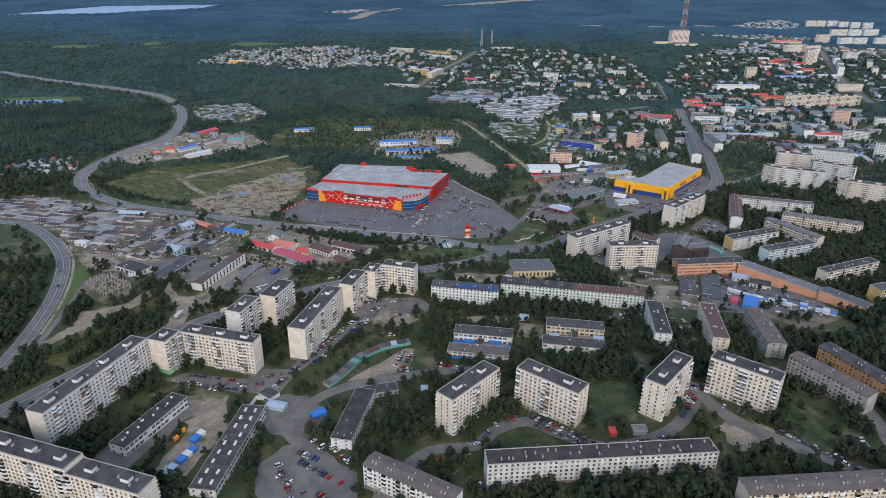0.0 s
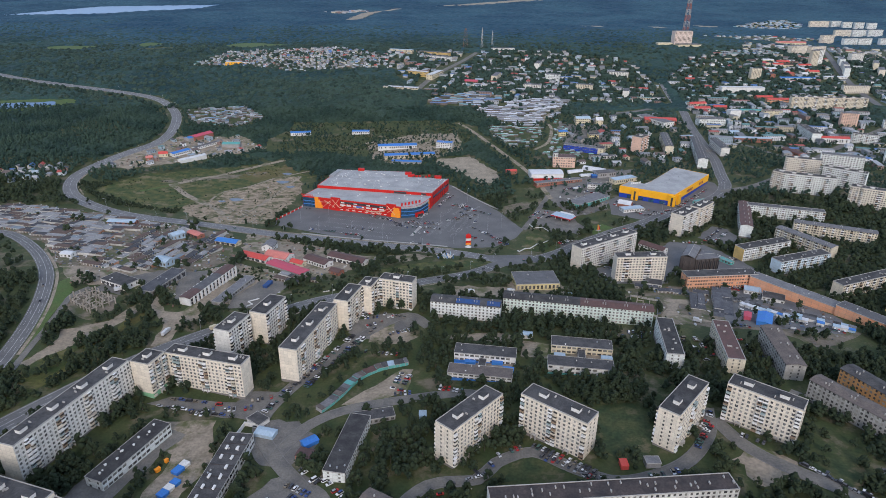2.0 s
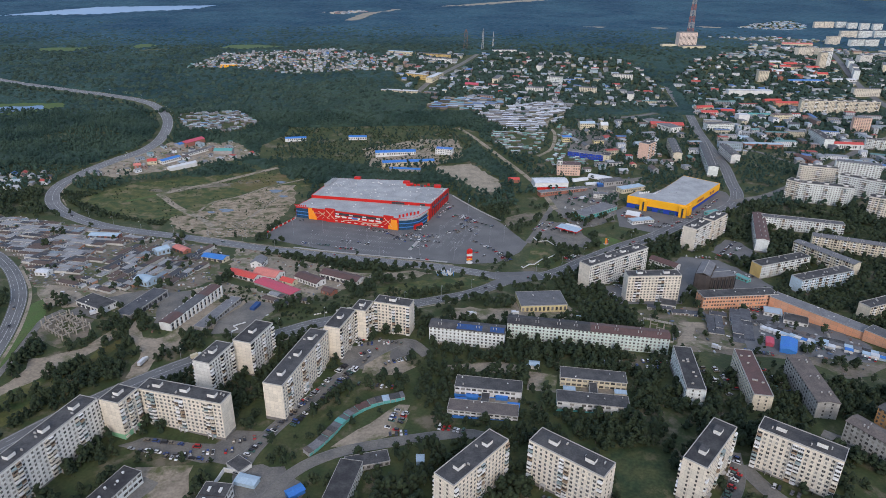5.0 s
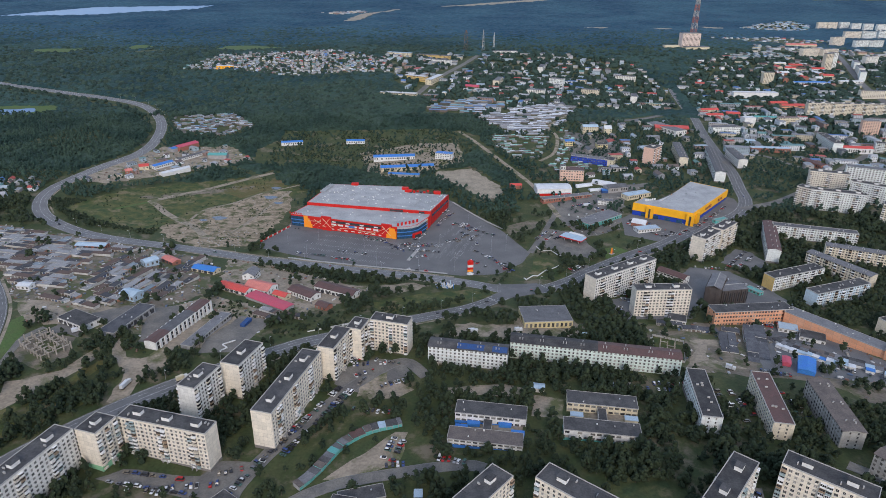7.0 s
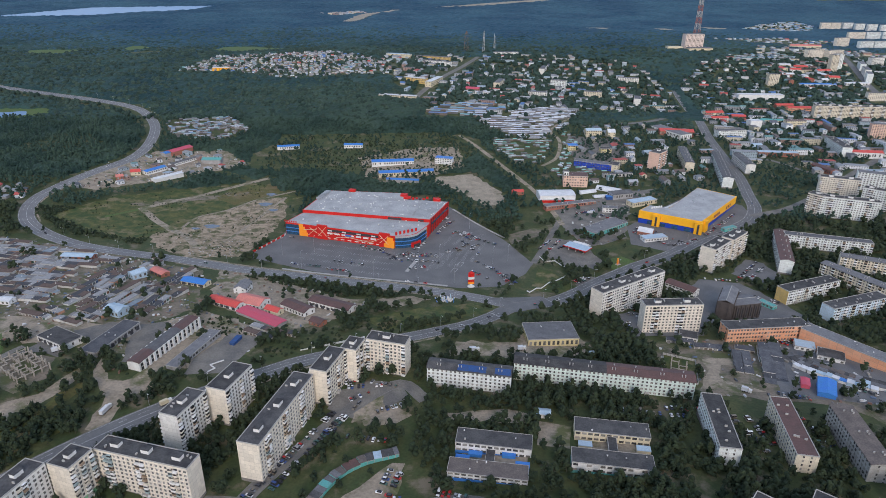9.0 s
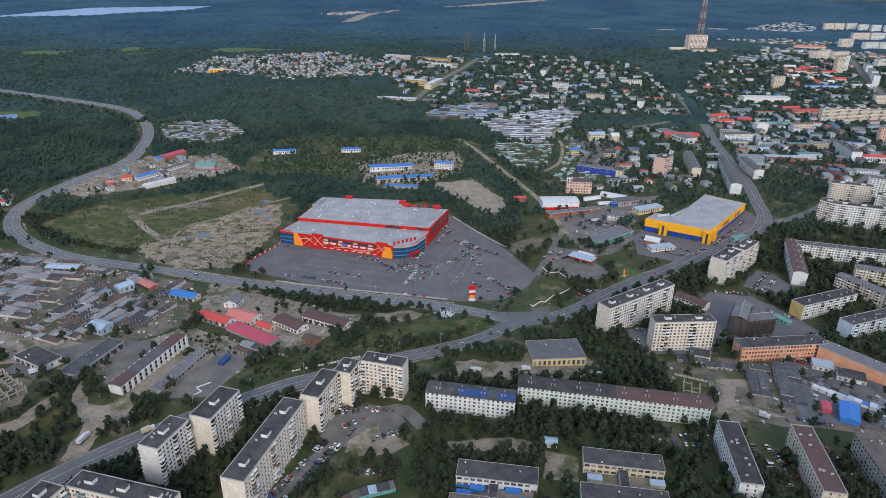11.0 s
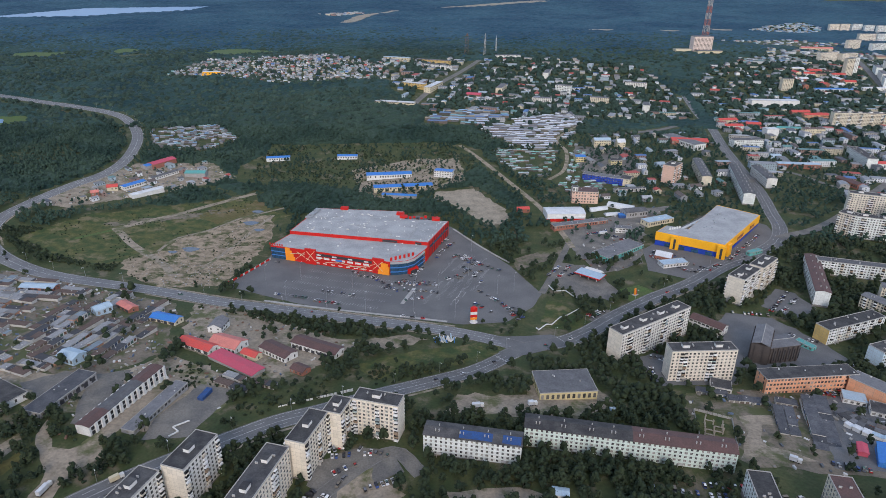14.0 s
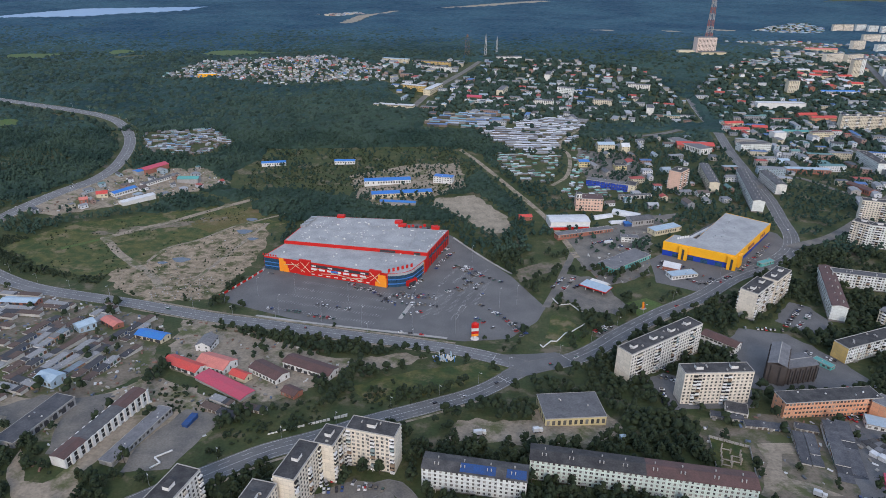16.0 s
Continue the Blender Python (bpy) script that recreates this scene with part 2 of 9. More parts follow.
M["grey_wall"] = surface("grey_wall", (0.33, 0.32, 0.31), (0.25, 0.24, 0.23), big=4, small=0.7, mix=0.7, grain=0.16)
M["brick"] = surface("red_brick", (0.32, 0.13, 0.09), (0.25, 0.11, 0.08), big=4, small=0.5, mix=0.7, grain=0.2)
M["yellow_wall"] = surface("yellow_cladding", (0.86, 0.42, 0.015), (0.80, 0.39, 0.02), big=8, small=0.8, mix=0.6, grain=0.06, rough=0.5)
M["blue_wall"] = surface("deep_blue_cladding", (0.018, 0.055, 0.36), (0.02, 0.05, 0.30), big=8, small=0.8, mix=0.6, grain=0.08, rough=0.5)
M["red_wall"] = surface("red_cladding", (0.54, 0.015, 0.010), (0.45, 0.017, 0.012), big=8, small=0.8, mix=0.6, grain=0.10, rough=0.6)
M["orange_wall"] = surface("orange_cladding", (0.86, 0.27, 0.02), (0.82, 0.33, 0.03), big=6, small=0.8, mix=0.7, grain=0.07, rough=0.5)
M["teal_wall"] = surface("turquoise_wall", (0.12, 0.42, 0.38), (0.14, 0.36, 0.33), big=5, small=0.8, mix=0.7, grain=0.12)
M["membrane"] = surface("grey_roof_membrane", (0.385, 0.385, 0.38), (0.29, 0.292, 0.29), big=16, small=1.6, mix=0.9, grain=0.16, rough=0.8)
M["steel"] = surface("galvanised_steel", (0.45, 0.46, 0.47), (0.36, 0.37, 0.38), big=2, small=0.4, mix=0.7, grain=0.1, rough=0.45, metal=0.6)
M["faded_red"] = surface("faded_red_paint", (0.34, 0.13, 0.10), (0.28, 0.12, 0.10), big=6, small=0.8, grain=0.15)
M["dark"] = surface("dark_metal", (0.05, 0.05, 0.055), (0.035, 0.035, 0.04), big=2, small=0.5, grain=0.15, rough=0.6)
M["rust"] = surface("rusty_steel", (0.16, 0.10, 0.075), (0.11, 0.09, 0.08), big=3, small=0.6, grain=0.2)
M["glass"] = glassy("window_glass", (0.034, 0.035, 0.038), rough=0.14)
# curtain tones, lightened to paint the grey sky reflection into the panes
CURTAIN_SKY_TONES = [(0.050, 0.050, 0.052), (0.090, 0.086, 0.080), (0.20, 0.19, 0.17), (0.060, 0.058, 0.056), (0.30, 0.28, 0.25), (0.07, 0.070, 0.070), (0.13, 0.122, 0.11)]
M["flat_glass"] = palette("curtain_and_sky_windows", CURTAIN_SKY_TONES, rough=0.2, source="island", grain=0.15)
M["flat_glass_one"] = palette("curtain_and_sky_window", CURTAIN_SKY_TONES, rough=0.2, grain=0.15)
M["curtain_glass"] = glassy("blue_curtain_glass", (0.03, 0.075, 0.13))
M["balcony"] = palette("balcony_fronts", [(0.78, 0.77, 0.74), (0.60, 0.54, 0.44), (0.80, 0.80, 0.79), (0.30, 0.22, 0.15), (0.74, 0.73, 0.70), (0.30, 0.37, 0.37), (0.72, 0.66, 0.55), (0.80, 0.79, 0.77)], source="island", small=0.8)
M["balcony_one"] = palette("balcony_front", [(0.78, 0.77, 0.74), (0.60, 0.54, 0.44), (0.80, 0.80, 0.79), (0.30, 0.22, 0.15), (0.74, 0.73, 0.70), (0.30, 0.37, 0.37), (0.72, 0.66, 0.55), (0.80, 0.79, 0.77)], small=0.8)
M["junk"] = palette("scrap_and_crates", [(0.30, 0.29, 0.27), (0.20, 0.19, 0.18), (0.55, 0.54, 0.52), (0.16, 0.10, 0.07), (0.10, 0.11, 0.12), (0.36, 0.34, 0.30), (0.11, 0.15, 0.22), (0.22, 0.13, 0.10), (0.56, 0.56, 0.54), (0.24, 0.22, 0.19)], source="island", small=0.8)
M["water"] = surface("still_water", (0.09, 0.18, 0.33), (0.12, 0.22, 0.36), rough=0.35, big=90, small=19, mix=0.6, grain=0.08)
M["puddle"] = surface("shallow_puddle", (0.09, 0.115, 0.145), (0.12, 0.125, 0.125), rough=0.12, big=7, small=2, mix=0.8, grain=0.1)
M["bark"] = surface("bark", (0.075, 0.062, 0.050), (0.11, 0.095, 0.08), big=1, small=0.3, grain=0.25)
M["leaf"] = surface("birch_leaves", (0.017, 0.029, 0.015), (0.032, 0.044, 0.020), rough=0.95, big=16, small=1.0, mix=0.9, grain=0.30, island=0.16, bump=0.5)
M["leaf_one"] = surface("tree_leaves", (0.017, 0.029, 0.015), (0.032, 0.044, 0.020), rough=0.95, big=16, small=1.0, mix=0.9, grain=0.30, island=0.16, jitter=0.2, bump=0.5)
# leaves blued to put the haze of the far hills into their colour
M["leaf_haze_far"] = surface("far_woods", (0.012, 0.048, 0.084), (0.031, 0.083, 0.118), rough=0.95, big=280, small=11, mix=1.0, grain=0.26, bump=2.2)
M["car_paint"] = palette("car_paint", [(0.72, 0.72, 0.72), (0.03, 0.03, 0.035), (0.32, 0.33, 0.34), (0.75, 0.75, 0.74), (0.05, 0.055, 0.07), (0.16, 0.165, 0.18), (0.42, 0.03, 0.03), (0.045, 0.08, 0.22), (0.55, 0.55, 0.55), (0.10, 0.10, 0.105), (0.20, 0.17, 0.13), (0.06, 0.12, 0.10)], rough=0.3, grain=0.04)
M["car_paint_many"] = palette("car_paint_many", [(0.72, 0.72, 0.72), (0.03, 0.03, 0.035), (0.32, 0.33, 0.34), (0.75, 0.75, 0.74), (0.05, 0.055, 0.07), (0.16, 0.165, 0.18), (0.42, 0.03, 0.03), (0.045, 0.08, 0.22), (0.55, 0.55, 0.55), (0.10, 0.10, 0.105), (0.20, 0.17, 0.13), (0.06, 0.12, 0.10)], rough=0.3, grain=0.04, source="island")
M["tyre"] = surface("tyre_rubber", (0.02, 0.02, 0.02), (0.03, 0.03, 0.03), big=1, small=0.2, grain=0.1)
M["garage_roof"] = palette("garage_roofs", [(0.075, 0.076, 0.082), (0.11, 0.11, 0.115), (0.055, 0.056, 0.062), (0.19, 0.185, 0.18), (0.09, 0.092, 0.10), (0.10, 0.085, 0.075), (0.30, 0.30, 0.30), (0.065, 0.066, 0.072), (0.12, 0.085, 0.07), (0.12, 0.122, 0.123), (0.20, 0.24, 0.27), (0.08, 0.08, 0.09), (0.28, 0.28, 0.28), (0.07, 0.07, 0.075)], source="island", small=1.2, rough=0.9)
M["garage_wall"] = palette("garage_walls", [(0.42, 0.40, 0.36), (0.54, 0.52, 0.48), (0.36, 0.32, 0.28), (0.48, 0.46, 0.42), (0.42, 0.23, 0.15), (0.58, 0.57, 0.54)], source="island", small=1.0, rough=0.9)
M["garage_door"] = palette("garage_doors", [(0.16, 0.08, 0.05), (0.10, 0.11, 0.12), (0.07, 0.12, 0.10), (0.22, 0.20, 0.18), (0.06, 0.09, 0.16), (0.13, 0.10, 0.08)], source="island", small=0.6)
# house tones carry haze and shade in the colour: roofs blued, walls lowered
M["house_wall"] = palette("house_walls", [(0.50, 0.51, 0.52), (0.36, 0.34, 0.31), (0.66, 0.67, 0.68), (0.24, 0.25, 0.26), (0.50, 0.45, 0.34), (0.29, 0.20, 0.17), (0.32, 0.39, 0.43), (0.42, 0.43, 0.44)], source="island", small=1.5)
M["house_wall_one"] = palette("single_house_wall", [(0.50, 0.51, 0.52), (0.36, 0.34, 0.31), (0.66, 0.67, 0.68), (0.24, 0.25, 0.26), (0.50, 0.45, 0.34), (0.29, 0.20, 0.17), (0.32, 0.39, 0.43), (0.42, 0.43, 0.44)], small=1.5)
M["house_roof"] = palette("house_roofs", [(0.20, 0.21, 0.225), (0.12, 0.125, 0.135), (0.27, 0.28, 0.29), (0.36, 0.37, 0.39), (0.13, 0.105, 0.095), (0.24, 0.25, 0.265), (0.09, 0.095, 0.105), (0.38, 0.085, 0.07), (0.36, 0.375, 0.39), (0.13, 0.24, 0.235), (0.26, 0.265, 0.27), (0.30, 0.36, 0.41), (0.09, 0.18, 0.38), (0.18, 0.185, 0.19)], source="island", small=1.5)
M["house_roof_one"] = palette("single_house_roof", [(0.20, 0.21, 0.225), (0.12, 0.125, 0.135), (0.27, 0.28, 0.29), (0.36, 0.37, 0.39), (0.13, 0.105, 0.095), (0.24, 0.25, 0.265), (0.09, 0.095, 0.105), (0.38, 0.085, 0.07), (0.36, 0.375, 0.39), (0.13, 0.24, 0.235), (0.26, 0.265, 0.27), (0.30, 0.36, 0.41), (0.09, 0.18, 0.38), (0.18, 0.185, 0.19)], small=1.5)
M["shack_roof"] = palette("shack_roofs", [(0.24, 0.34, 0.33), (0.36, 0.38, 0.40), (0.26, 0.27, 0.28), (0.44, 0.47, 0.50), (0.15, 0.155, 0.165), (0.20, 0.33, 0.31), (0.28, 0.30, 0.32), (0.20, 0.33, 0.47), (0.52, 0.53, 0.54), (0.17, 0.15, 0.14)], source="island", small=1.5)


# ---- mesh building ----
class Solid:
    """Collects boxes and prisms, in local metres, into one mesh."""

    def __init__(self):
        self.v, self.f, self.m = [], [], []
        self.slot = 0

    def face(self, pts):
        k = len(self.v)
        self.v.extend(pts)
        self.f.append(tuple(range(k, k + len(pts))))
        self.m.append(self.slot)
        return self

    def box(self, x0, y0, z0, x1, y1, z1, bottom=False):
        k = len(self.v)
        self.v.extend([(x0, y0, z0), (x1, y0, z0), (x1, y1, z0), (x0, y1, z0), (x0, y0, z1), (x1, y0, z1), (x1, y1, z1), (x0, y1, z1)])
        quads = [(0, 1, 5, 4), (1, 2, 6, 5), (2, 3, 7, 6), (3, 0, 4, 7), (4, 5, 6, 7)]
        if bottom:
            quads.append((3, 2, 1, 0))
        self.f.extend([tuple(k + i for i in q) for q in quads])
        self.m.extend([self.slot] * len(quads))
        return self

    def turned(self, cx, cy, turn, lx, ly, z0, z1):
        """A box with its centre at cx, cy, turned about the vertical."""
        c, s = math.cos(radians(turn)), math.sin(radians(turn))
        base = [(cx + c * a * lx / 2 - s * b * ly / 2, cy + s * a * lx / 2 + c * b * ly / 2) for a, b in ((-1, -1), (1, -1), (1, 1), (-1, 1))]
        return self.prism(base, z0, z1)

    def prism(self, base, z0, z1):
        k, n = len(self.v), len(base)
        self.v.extend([(x, y, z0) for x, y in base] + [(x, y, z1) for x, y in base])
        self.f.extend([(k + i, k + (i + 1) % n, k + n + (i + 1) % n, k + n + i) for i in range(n)])
        self.f.append(tuple(range(k + n, k + 2 * n)))
        self.m.extend([self.slot] * (n + 1))
        return self

    def gable(self, x0, y0, x1, y1, z0, rise, over=0.4, thick=0.25):
        """A pitched roof with its ridge along x."""
        x0, x1, y0, y1 = x0 - over, x1 + over, y0 - over, y1 + over
        ym = (y0 + y1) / 2
        low, top = z0, z0 + rise
        k = len(self.v)
        ring = [(y0, low), (ym, top), (y1, low), (y1, low + thick), (ym, top + thick), (y0, low + thick)]
        self.v.extend([(x, y, z) for x in (x0, x1) for y, z in ring])
        self.f.extend([(k + i, k + 6 + i, k + 6 + (i + 1) % 6, k + (i + 1) % 6) for i in range(6)])
        self.f.extend([tuple(k + i for i in (0, 1, 4, 5)), tuple(k + i for i in (1, 2, 3, 4)), tuple(k + 6 + i for i in (5, 4, 1, 0)), tuple(k + 6 + i for i in (4, 3, 2, 1))])
        self.m.extend([self.slot] * 10)
        return self

    def barrel(self, x0, x1, r0, z, cy, steps=12, rise=None):
        """A round-topped hall along x."""
        rise = rise or r0
        pts = [(cy - r0 * math.cos(math.pi * i / steps), z + rise * math.sin(math.pi * i / steps)) for i in range(steps + 1)]
        k = len(self.v)
        self.v.extend([(x, y, h) for x in (x0, x1) for y, h in pts])
        n = steps + 1
        self.f.extend([(k + i, k + i + 1, k + n + i + 1, k + n + i) for i in range(steps)])
        self.f.extend([tuple(range(k, k + n)), tuple(range(k + 2 * n - 1, k + n - 1, -1))])
        self.m.extend([self.slot] * (steps + 2))
        return self

    def pole(self, x, y, z0, z1, r0, r1, sides=6):
        k = len(self.v)
        for z, r in ((z0, r0), (z1, r1)):
            self.v.extend([(x + r * math.cos(2 * math.pi * i / sides), y + r * math.sin(2 * math.pi * i / sides), z) for i in range(sides)])
        self.f.extend([(k + i, k + (i + 1) % sides, k + sides + (i + 1) % sides, k + sides + i) for i in range(sides)])
        self.f.append(tuple(range(k + sides, k + 2 * sides)))
        self.m.extend([self.slot] * (sides + 1))
        return self

    def beam(self, a, b, w):
        """A square bar from a to b."""
        a, b = Vector(a), Vector(b)
        d = (b - a).normalized()
        side = d.cross(Vector((0, 0, 1)) if abs(d.z) < 0.9 else Vector((1, 0, 0))).normalized() * w / 2
        up = d.cross(side).normalized() * w / 2
        k = len(self.v)
        self.v.extend([tuple(p + s * side + t * up) for p in (a, b) for s, t in ((-1, -1), (1, -1), (1, 1), (-1, 1))])
        self.f.extend([(k + i, k + (i + 1) % 4, k + 4 + (i + 1) % 4, k + 4 + i) for i in range(4)] + [(k, k + 1, k + 2, k + 3), (k + 7, k + 6, k + 5, k + 4)])
        self.m.extend([self.slot] * 6)
        return self

    def mesh(self, name, *mats):
        me = bpy.data.meshes.new(name)
        me.from_pydata(self.v, [], self.f)
        for m in mats:
            me.materials.append(M[m] if isinstance(m, str) else m)
        if len(mats) > 1:
            me.polygons.foreach_set("material_index", self.m)
        me.update()
        return me


def part(name, solid, material, parent, label=""):
    """One mesh under a thing or under a part of it."""
    mats = material if isinstance(material, tuple) else (material,)
    ob = new(name, solid.mesh(name, *mats) if isinstance(solid, Solid) else solid)
    ob.parent = parent
    if label:
        tagged(ob, label)
    return ob


def thing(name, x, y, turn, label, category, group="", z=None, kind=""):
    """The empty at the foot of a thing, on the ground."""
    ob = new(name)
    ob.empty_display_size = 1
    ob.matrix_world = pose(x, y, high_at(x, y) if z is None else z, 0, 0, turn)
    return tagged(ob, label, category, group, kind)


# ---- the lie of the land ----
# soft rises and hollows: centre, spread and height
TOWN_LAND = [
    (-150, 300, 420, -1.6), (250, 300, 420, 12.9), (-60, 830, 260, -22.0),
    (380, 720, 320, -3.4), (-600, 700, 500, 3.4), (100, 1150, 330, 11.0),
    (-450, 1150, 350, -34.4), (600, 1200, 450, -22.7), (-110, 390, 110, -10.9),
    (210, 340, 130, 8.3), (-30, 515, 120, 9.4), (-330, 560, 150, 15.6),
    (345, 650, 130, -8.3), (140, 650, 100, -3.5), (-190, 1200, 150, -3.8),
    (-500, 1060, 160, 28.0), (-410, 1050, 120, -12.9),
]
FAR_LAND = [
    (-350, 1700, 420, 31.5), (150, 1900, 420, 10.0), (720, 2200, 450, 45.1),
    (1400, 2600, 700, -12.9), (-900, 2700, 900, 20.7), (300, 3200, 900, 15.6),
    (-1500, 1500, 800, 6.2), (1600, 1500, 800, 9.1), (-2200, 3900, 1200, 51.4),
    (0, 4300, 900, 22.6), (2200, 3900, 1200, 57.5), (700, 1600, 250, -15.3),
    (240, 1740, 200, -21.9), (-80, 1600, 200, 10.5), (3200, 5000, 700, 68.0),
]


def ground(x, y):
    """The height of the land."""
    z = 0.0
    for cx, cy, spread, high in TOWN_LAND + FAR_LAND:
        z = z + high * np.exp(-((x - cx) ** 2 + (y - cy) ** 2) / (2.0 * spread * spread))
    far = np.clip((y - 3700) / 1200.0, 0, 1)
    return z + 55 * far * far * (3 - 2 * far)


def high_at(x, y):
    """The height of the land at one point, quickly."""
    z = 0.0
    for cx, cy, spread, high in ALL_LAND:
        q = ((x - cx) ** 2 + (y - cy) ** 2) / (2.0 * spread * spread)
        if q < 12:
            z += high * math.exp(-q)
    far = min(1.0, max(0.0, (y - 3700) / 1200.0))
    return z + 55 * far * far * (3 - 2 * far)


ALL_LAND = TOWN_LAND + FAR_LAND


def spaced(lo, a, b, hi, fine, grow):
    """Grid lines: fine between a and b, wider and wider outside."""
    mid = list(np.arange(a, b + 0.1, fine))
    left, step, x = [], fine, a
    while x > lo:
        step *= grow
        x -= step
        left.append(max(x, lo))
    right, step, x = [], fine, b
    while x < hi:
        step *= grow
        x += step
        right.append(min(x, hi))
    return np.array(left[::-1] + mid + right)


def land():
    xs, ys = spaced(-4200, -640, 720, 4200, 8.0, 1.09), spaced(-900, 230, 1340, 5400, 8.0, 1.06)
    gx, gy = np.meshgrid(xs, ys)
    gz = ground(gx, gy)
    me = bpy.data.meshes.new("ground")
    nx, ny = len(xs), len(ys)
    idx = np.arange(nx * ny).reshape(ny, nx)
    quads = np.stack([idx[:-1, :-1], idx[:-1, 1:], idx[1:, 1:], idx[1:, :-1]], -1).reshape(-1, 4)
    me.from_pydata(np.stack([gx, gy, gz], -1).reshape(-1, 3).tolist(), [], quads.tolist())
    me.materials.append(M["soil"])
    me.polygons.foreach_set("use_smooth", [True] * len(me.polygons))
    return tagged(new("ground", me), "rough grass and bare soil under the town", "ground", kind="structure")


land()

# what is taken on the ground, in cells of two metres, so that trees keep clear of it
X0, Y0, CELL = -700, 230, 2.0
taken = np.zeros((600, 800), bool)


def claim_box(x, y, turn, length, depth, margin=1.5):
    r = math.hypot(length, depth) / 2 + margin + 3
    i0, i1 = int((x - r - X0) / CELL), int((x + r - X0) / CELL) + 1
    j0, j1 = int((y - r - Y0) / CELL), int((y + r - Y0) / CELL) + 1
    i0, i1, j0, j1 = max(i0, 0), min(i1, 800), max(j0, 0), min(j1, 600)
    if i0 >= i1 or j0 >= j1:
        return
    px, py = np.meshgrid(X0 + (np.arange(i0, i1) + 0.5) * CELL - x, Y0 + (np.arange(j0, j1) + 0.5) * CELL - y)
    c, s = math.cos(radians(turn)), math.sin(radians(turn))
    taken[j0:j1, i0:i1] |= (abs(px * c + py * s) < length / 2 + margin) & (abs(py * c - px * s) < depth / 2 + margin)


def inside(poly, px, py):
    """Which of the points lie in the polygon."""
    hit = np.zeros(np.shape(px), bool)
    for (xa, ya), (xb, yb) in zip(poly, poly[1:] + poly[:1]):
        cross = (ya > py) != (yb > py)
        if ya != yb:
            hit ^= cross & (px < (xb - xa) * (py - ya) / (yb - ya) + xa)
    return hit


def within(poly, x, y):
    """Whether one point lies in the polygon."""
    hit = False
    xa, ya = poly[-1]
    for xb, yb in poly:
        if (ya > y) != (yb > y) and x < (xb - xa) * (y - ya) / (yb - ya) + xa:
            hit = not hit
        xa, ya = xb, yb
    return hit


def claim_poly(poly):
    px, py = np.meshgrid(X0 + (np.arange(800) + 0.5) * CELL, Y0 + (np.arange(600) + 0.5) * CELL)
    global taken
    taken |= inside(poly, px, py)


def is_free(x, y):
    i, j = int((x - X0) / CELL), int((y - Y0) / CELL)
    return not (0 <= i < 800 and 0 <= j < 600 and taken[j, i])


def smooth(points, step=6.0):
    """A soft curve through the points."""
    pts = [Vector((x, y)) for x, y in points]
    pts = [2 * pts[0] - pts[1]] + pts + [2 * pts[-1] - pts[-2]]
    out = []
    for a, b, c, d in zip(pts, pts[1:], pts[2:], pts[3:]):
        n = max(2, int((c - b).length / step))
        for i in range(n):
            t = i / n
            out.append(0.5 * ((2 * b) + (c - a) * t + (2 * a - 5 * b + 4 * c - d) * t * t + (3 * b - a - 3 * c + d) * t ** 3))
    return out + [pts[-2]]


def gable_ends(hx, hy, foot, top):
    """The loft under a pitched roof: two gable walls joined by the loft floor."""
    s = Solid()
    s.v.extend([(x, y, z) for x in (-hx, hx) for y, z in ((-hy, foot), (hy, foot), (0, top))])
    s.f.extend([(2, 1, 0), (3, 4, 5), (0, 1, 4, 3)])
    s.m.extend([0, 0, 0])
    return s


def ribbon(points, offset, width, lift, solid, dash=None, thick=0.0):
    """A strip of the given width along the curve, lying on the land."""
    curve = smooth(points)
    rows = []
    run = 0.0
    for i, p in enumerate(curve):
        d = (curve[min(i + 1, len(curve) - 1)] - curve[max(i - 1, 0)]).normalized()
        n = Vector((-d.y, d.x))
        if i:
            run += (p - curve[i - 1]).length
        rows.append((run, [p + n * (offset + s * width / 2) for s in (-1, 0, 1)], p))
    for (ra, a, pa), (rb, b, pb) in zip(rows, rows[1:]):
        if dash and (ra % (dash[0] + dash[1])) > dash[0]:
            continue
        for k in (0, 1):
            quad = [a[k], a[k + 1], b[k + 1], b[k]]
            solid.face([(q.x, q.y, high_at(q.x, q.y) + lift) for q in quad][::-1])
        if thick:
            for u, v in ((a[0], b[0]), (b[2], a[2])):
                top = [(q.x, q.y, high_at(q.x, q.y) + lift) for q in (u, v)]
                solid.face([top[0], top[1], (v.x, v.y, top[1][2] - thick), (u.x, u.y, top[0][2] - thick)])
    return rows


def road(name, points, width, label, material="road_asphalt", lines=True, kerbs=True, far=False):
    lift = 0.22 if not far else 0.6
    s = Solid()
    rows = ribbon(points, 0, width, lift, s)
    ob = tagged(new(name, s.mesh(name, material)), label, "road", kind="structure")
    for _, (a, b, c), _ in rows:
        for q in (a, a.lerp(c, 0.25), b, a.lerp(c, 0.75), c):
            claim_box(q.x, q.y, 0, 4, 4)
    if lines:
        mark = Solid()
        ribbon(points, 0.12, 0.28, lift + 0.03, mark)
        for side in (-1, 1):
            ribbon(points, side * (width / 2 - 0.5), 0.22, lift + 0.03, mark)
            if width > 11:
                ribbon(points, side * width / 4, 0.2, lift + 0.03, mark, dash=(6, 8))
        part("lane_marking", mark, "paint", ob)
    if kerbs:
        k = Solid()
        for side in (-1, 1):
            ribbon(points, side * (width / 2 + 0.25), 0.4, lift + 0.16, k, thick=0.5)
        part("kerb", k, "kerb", ob)
    return ob


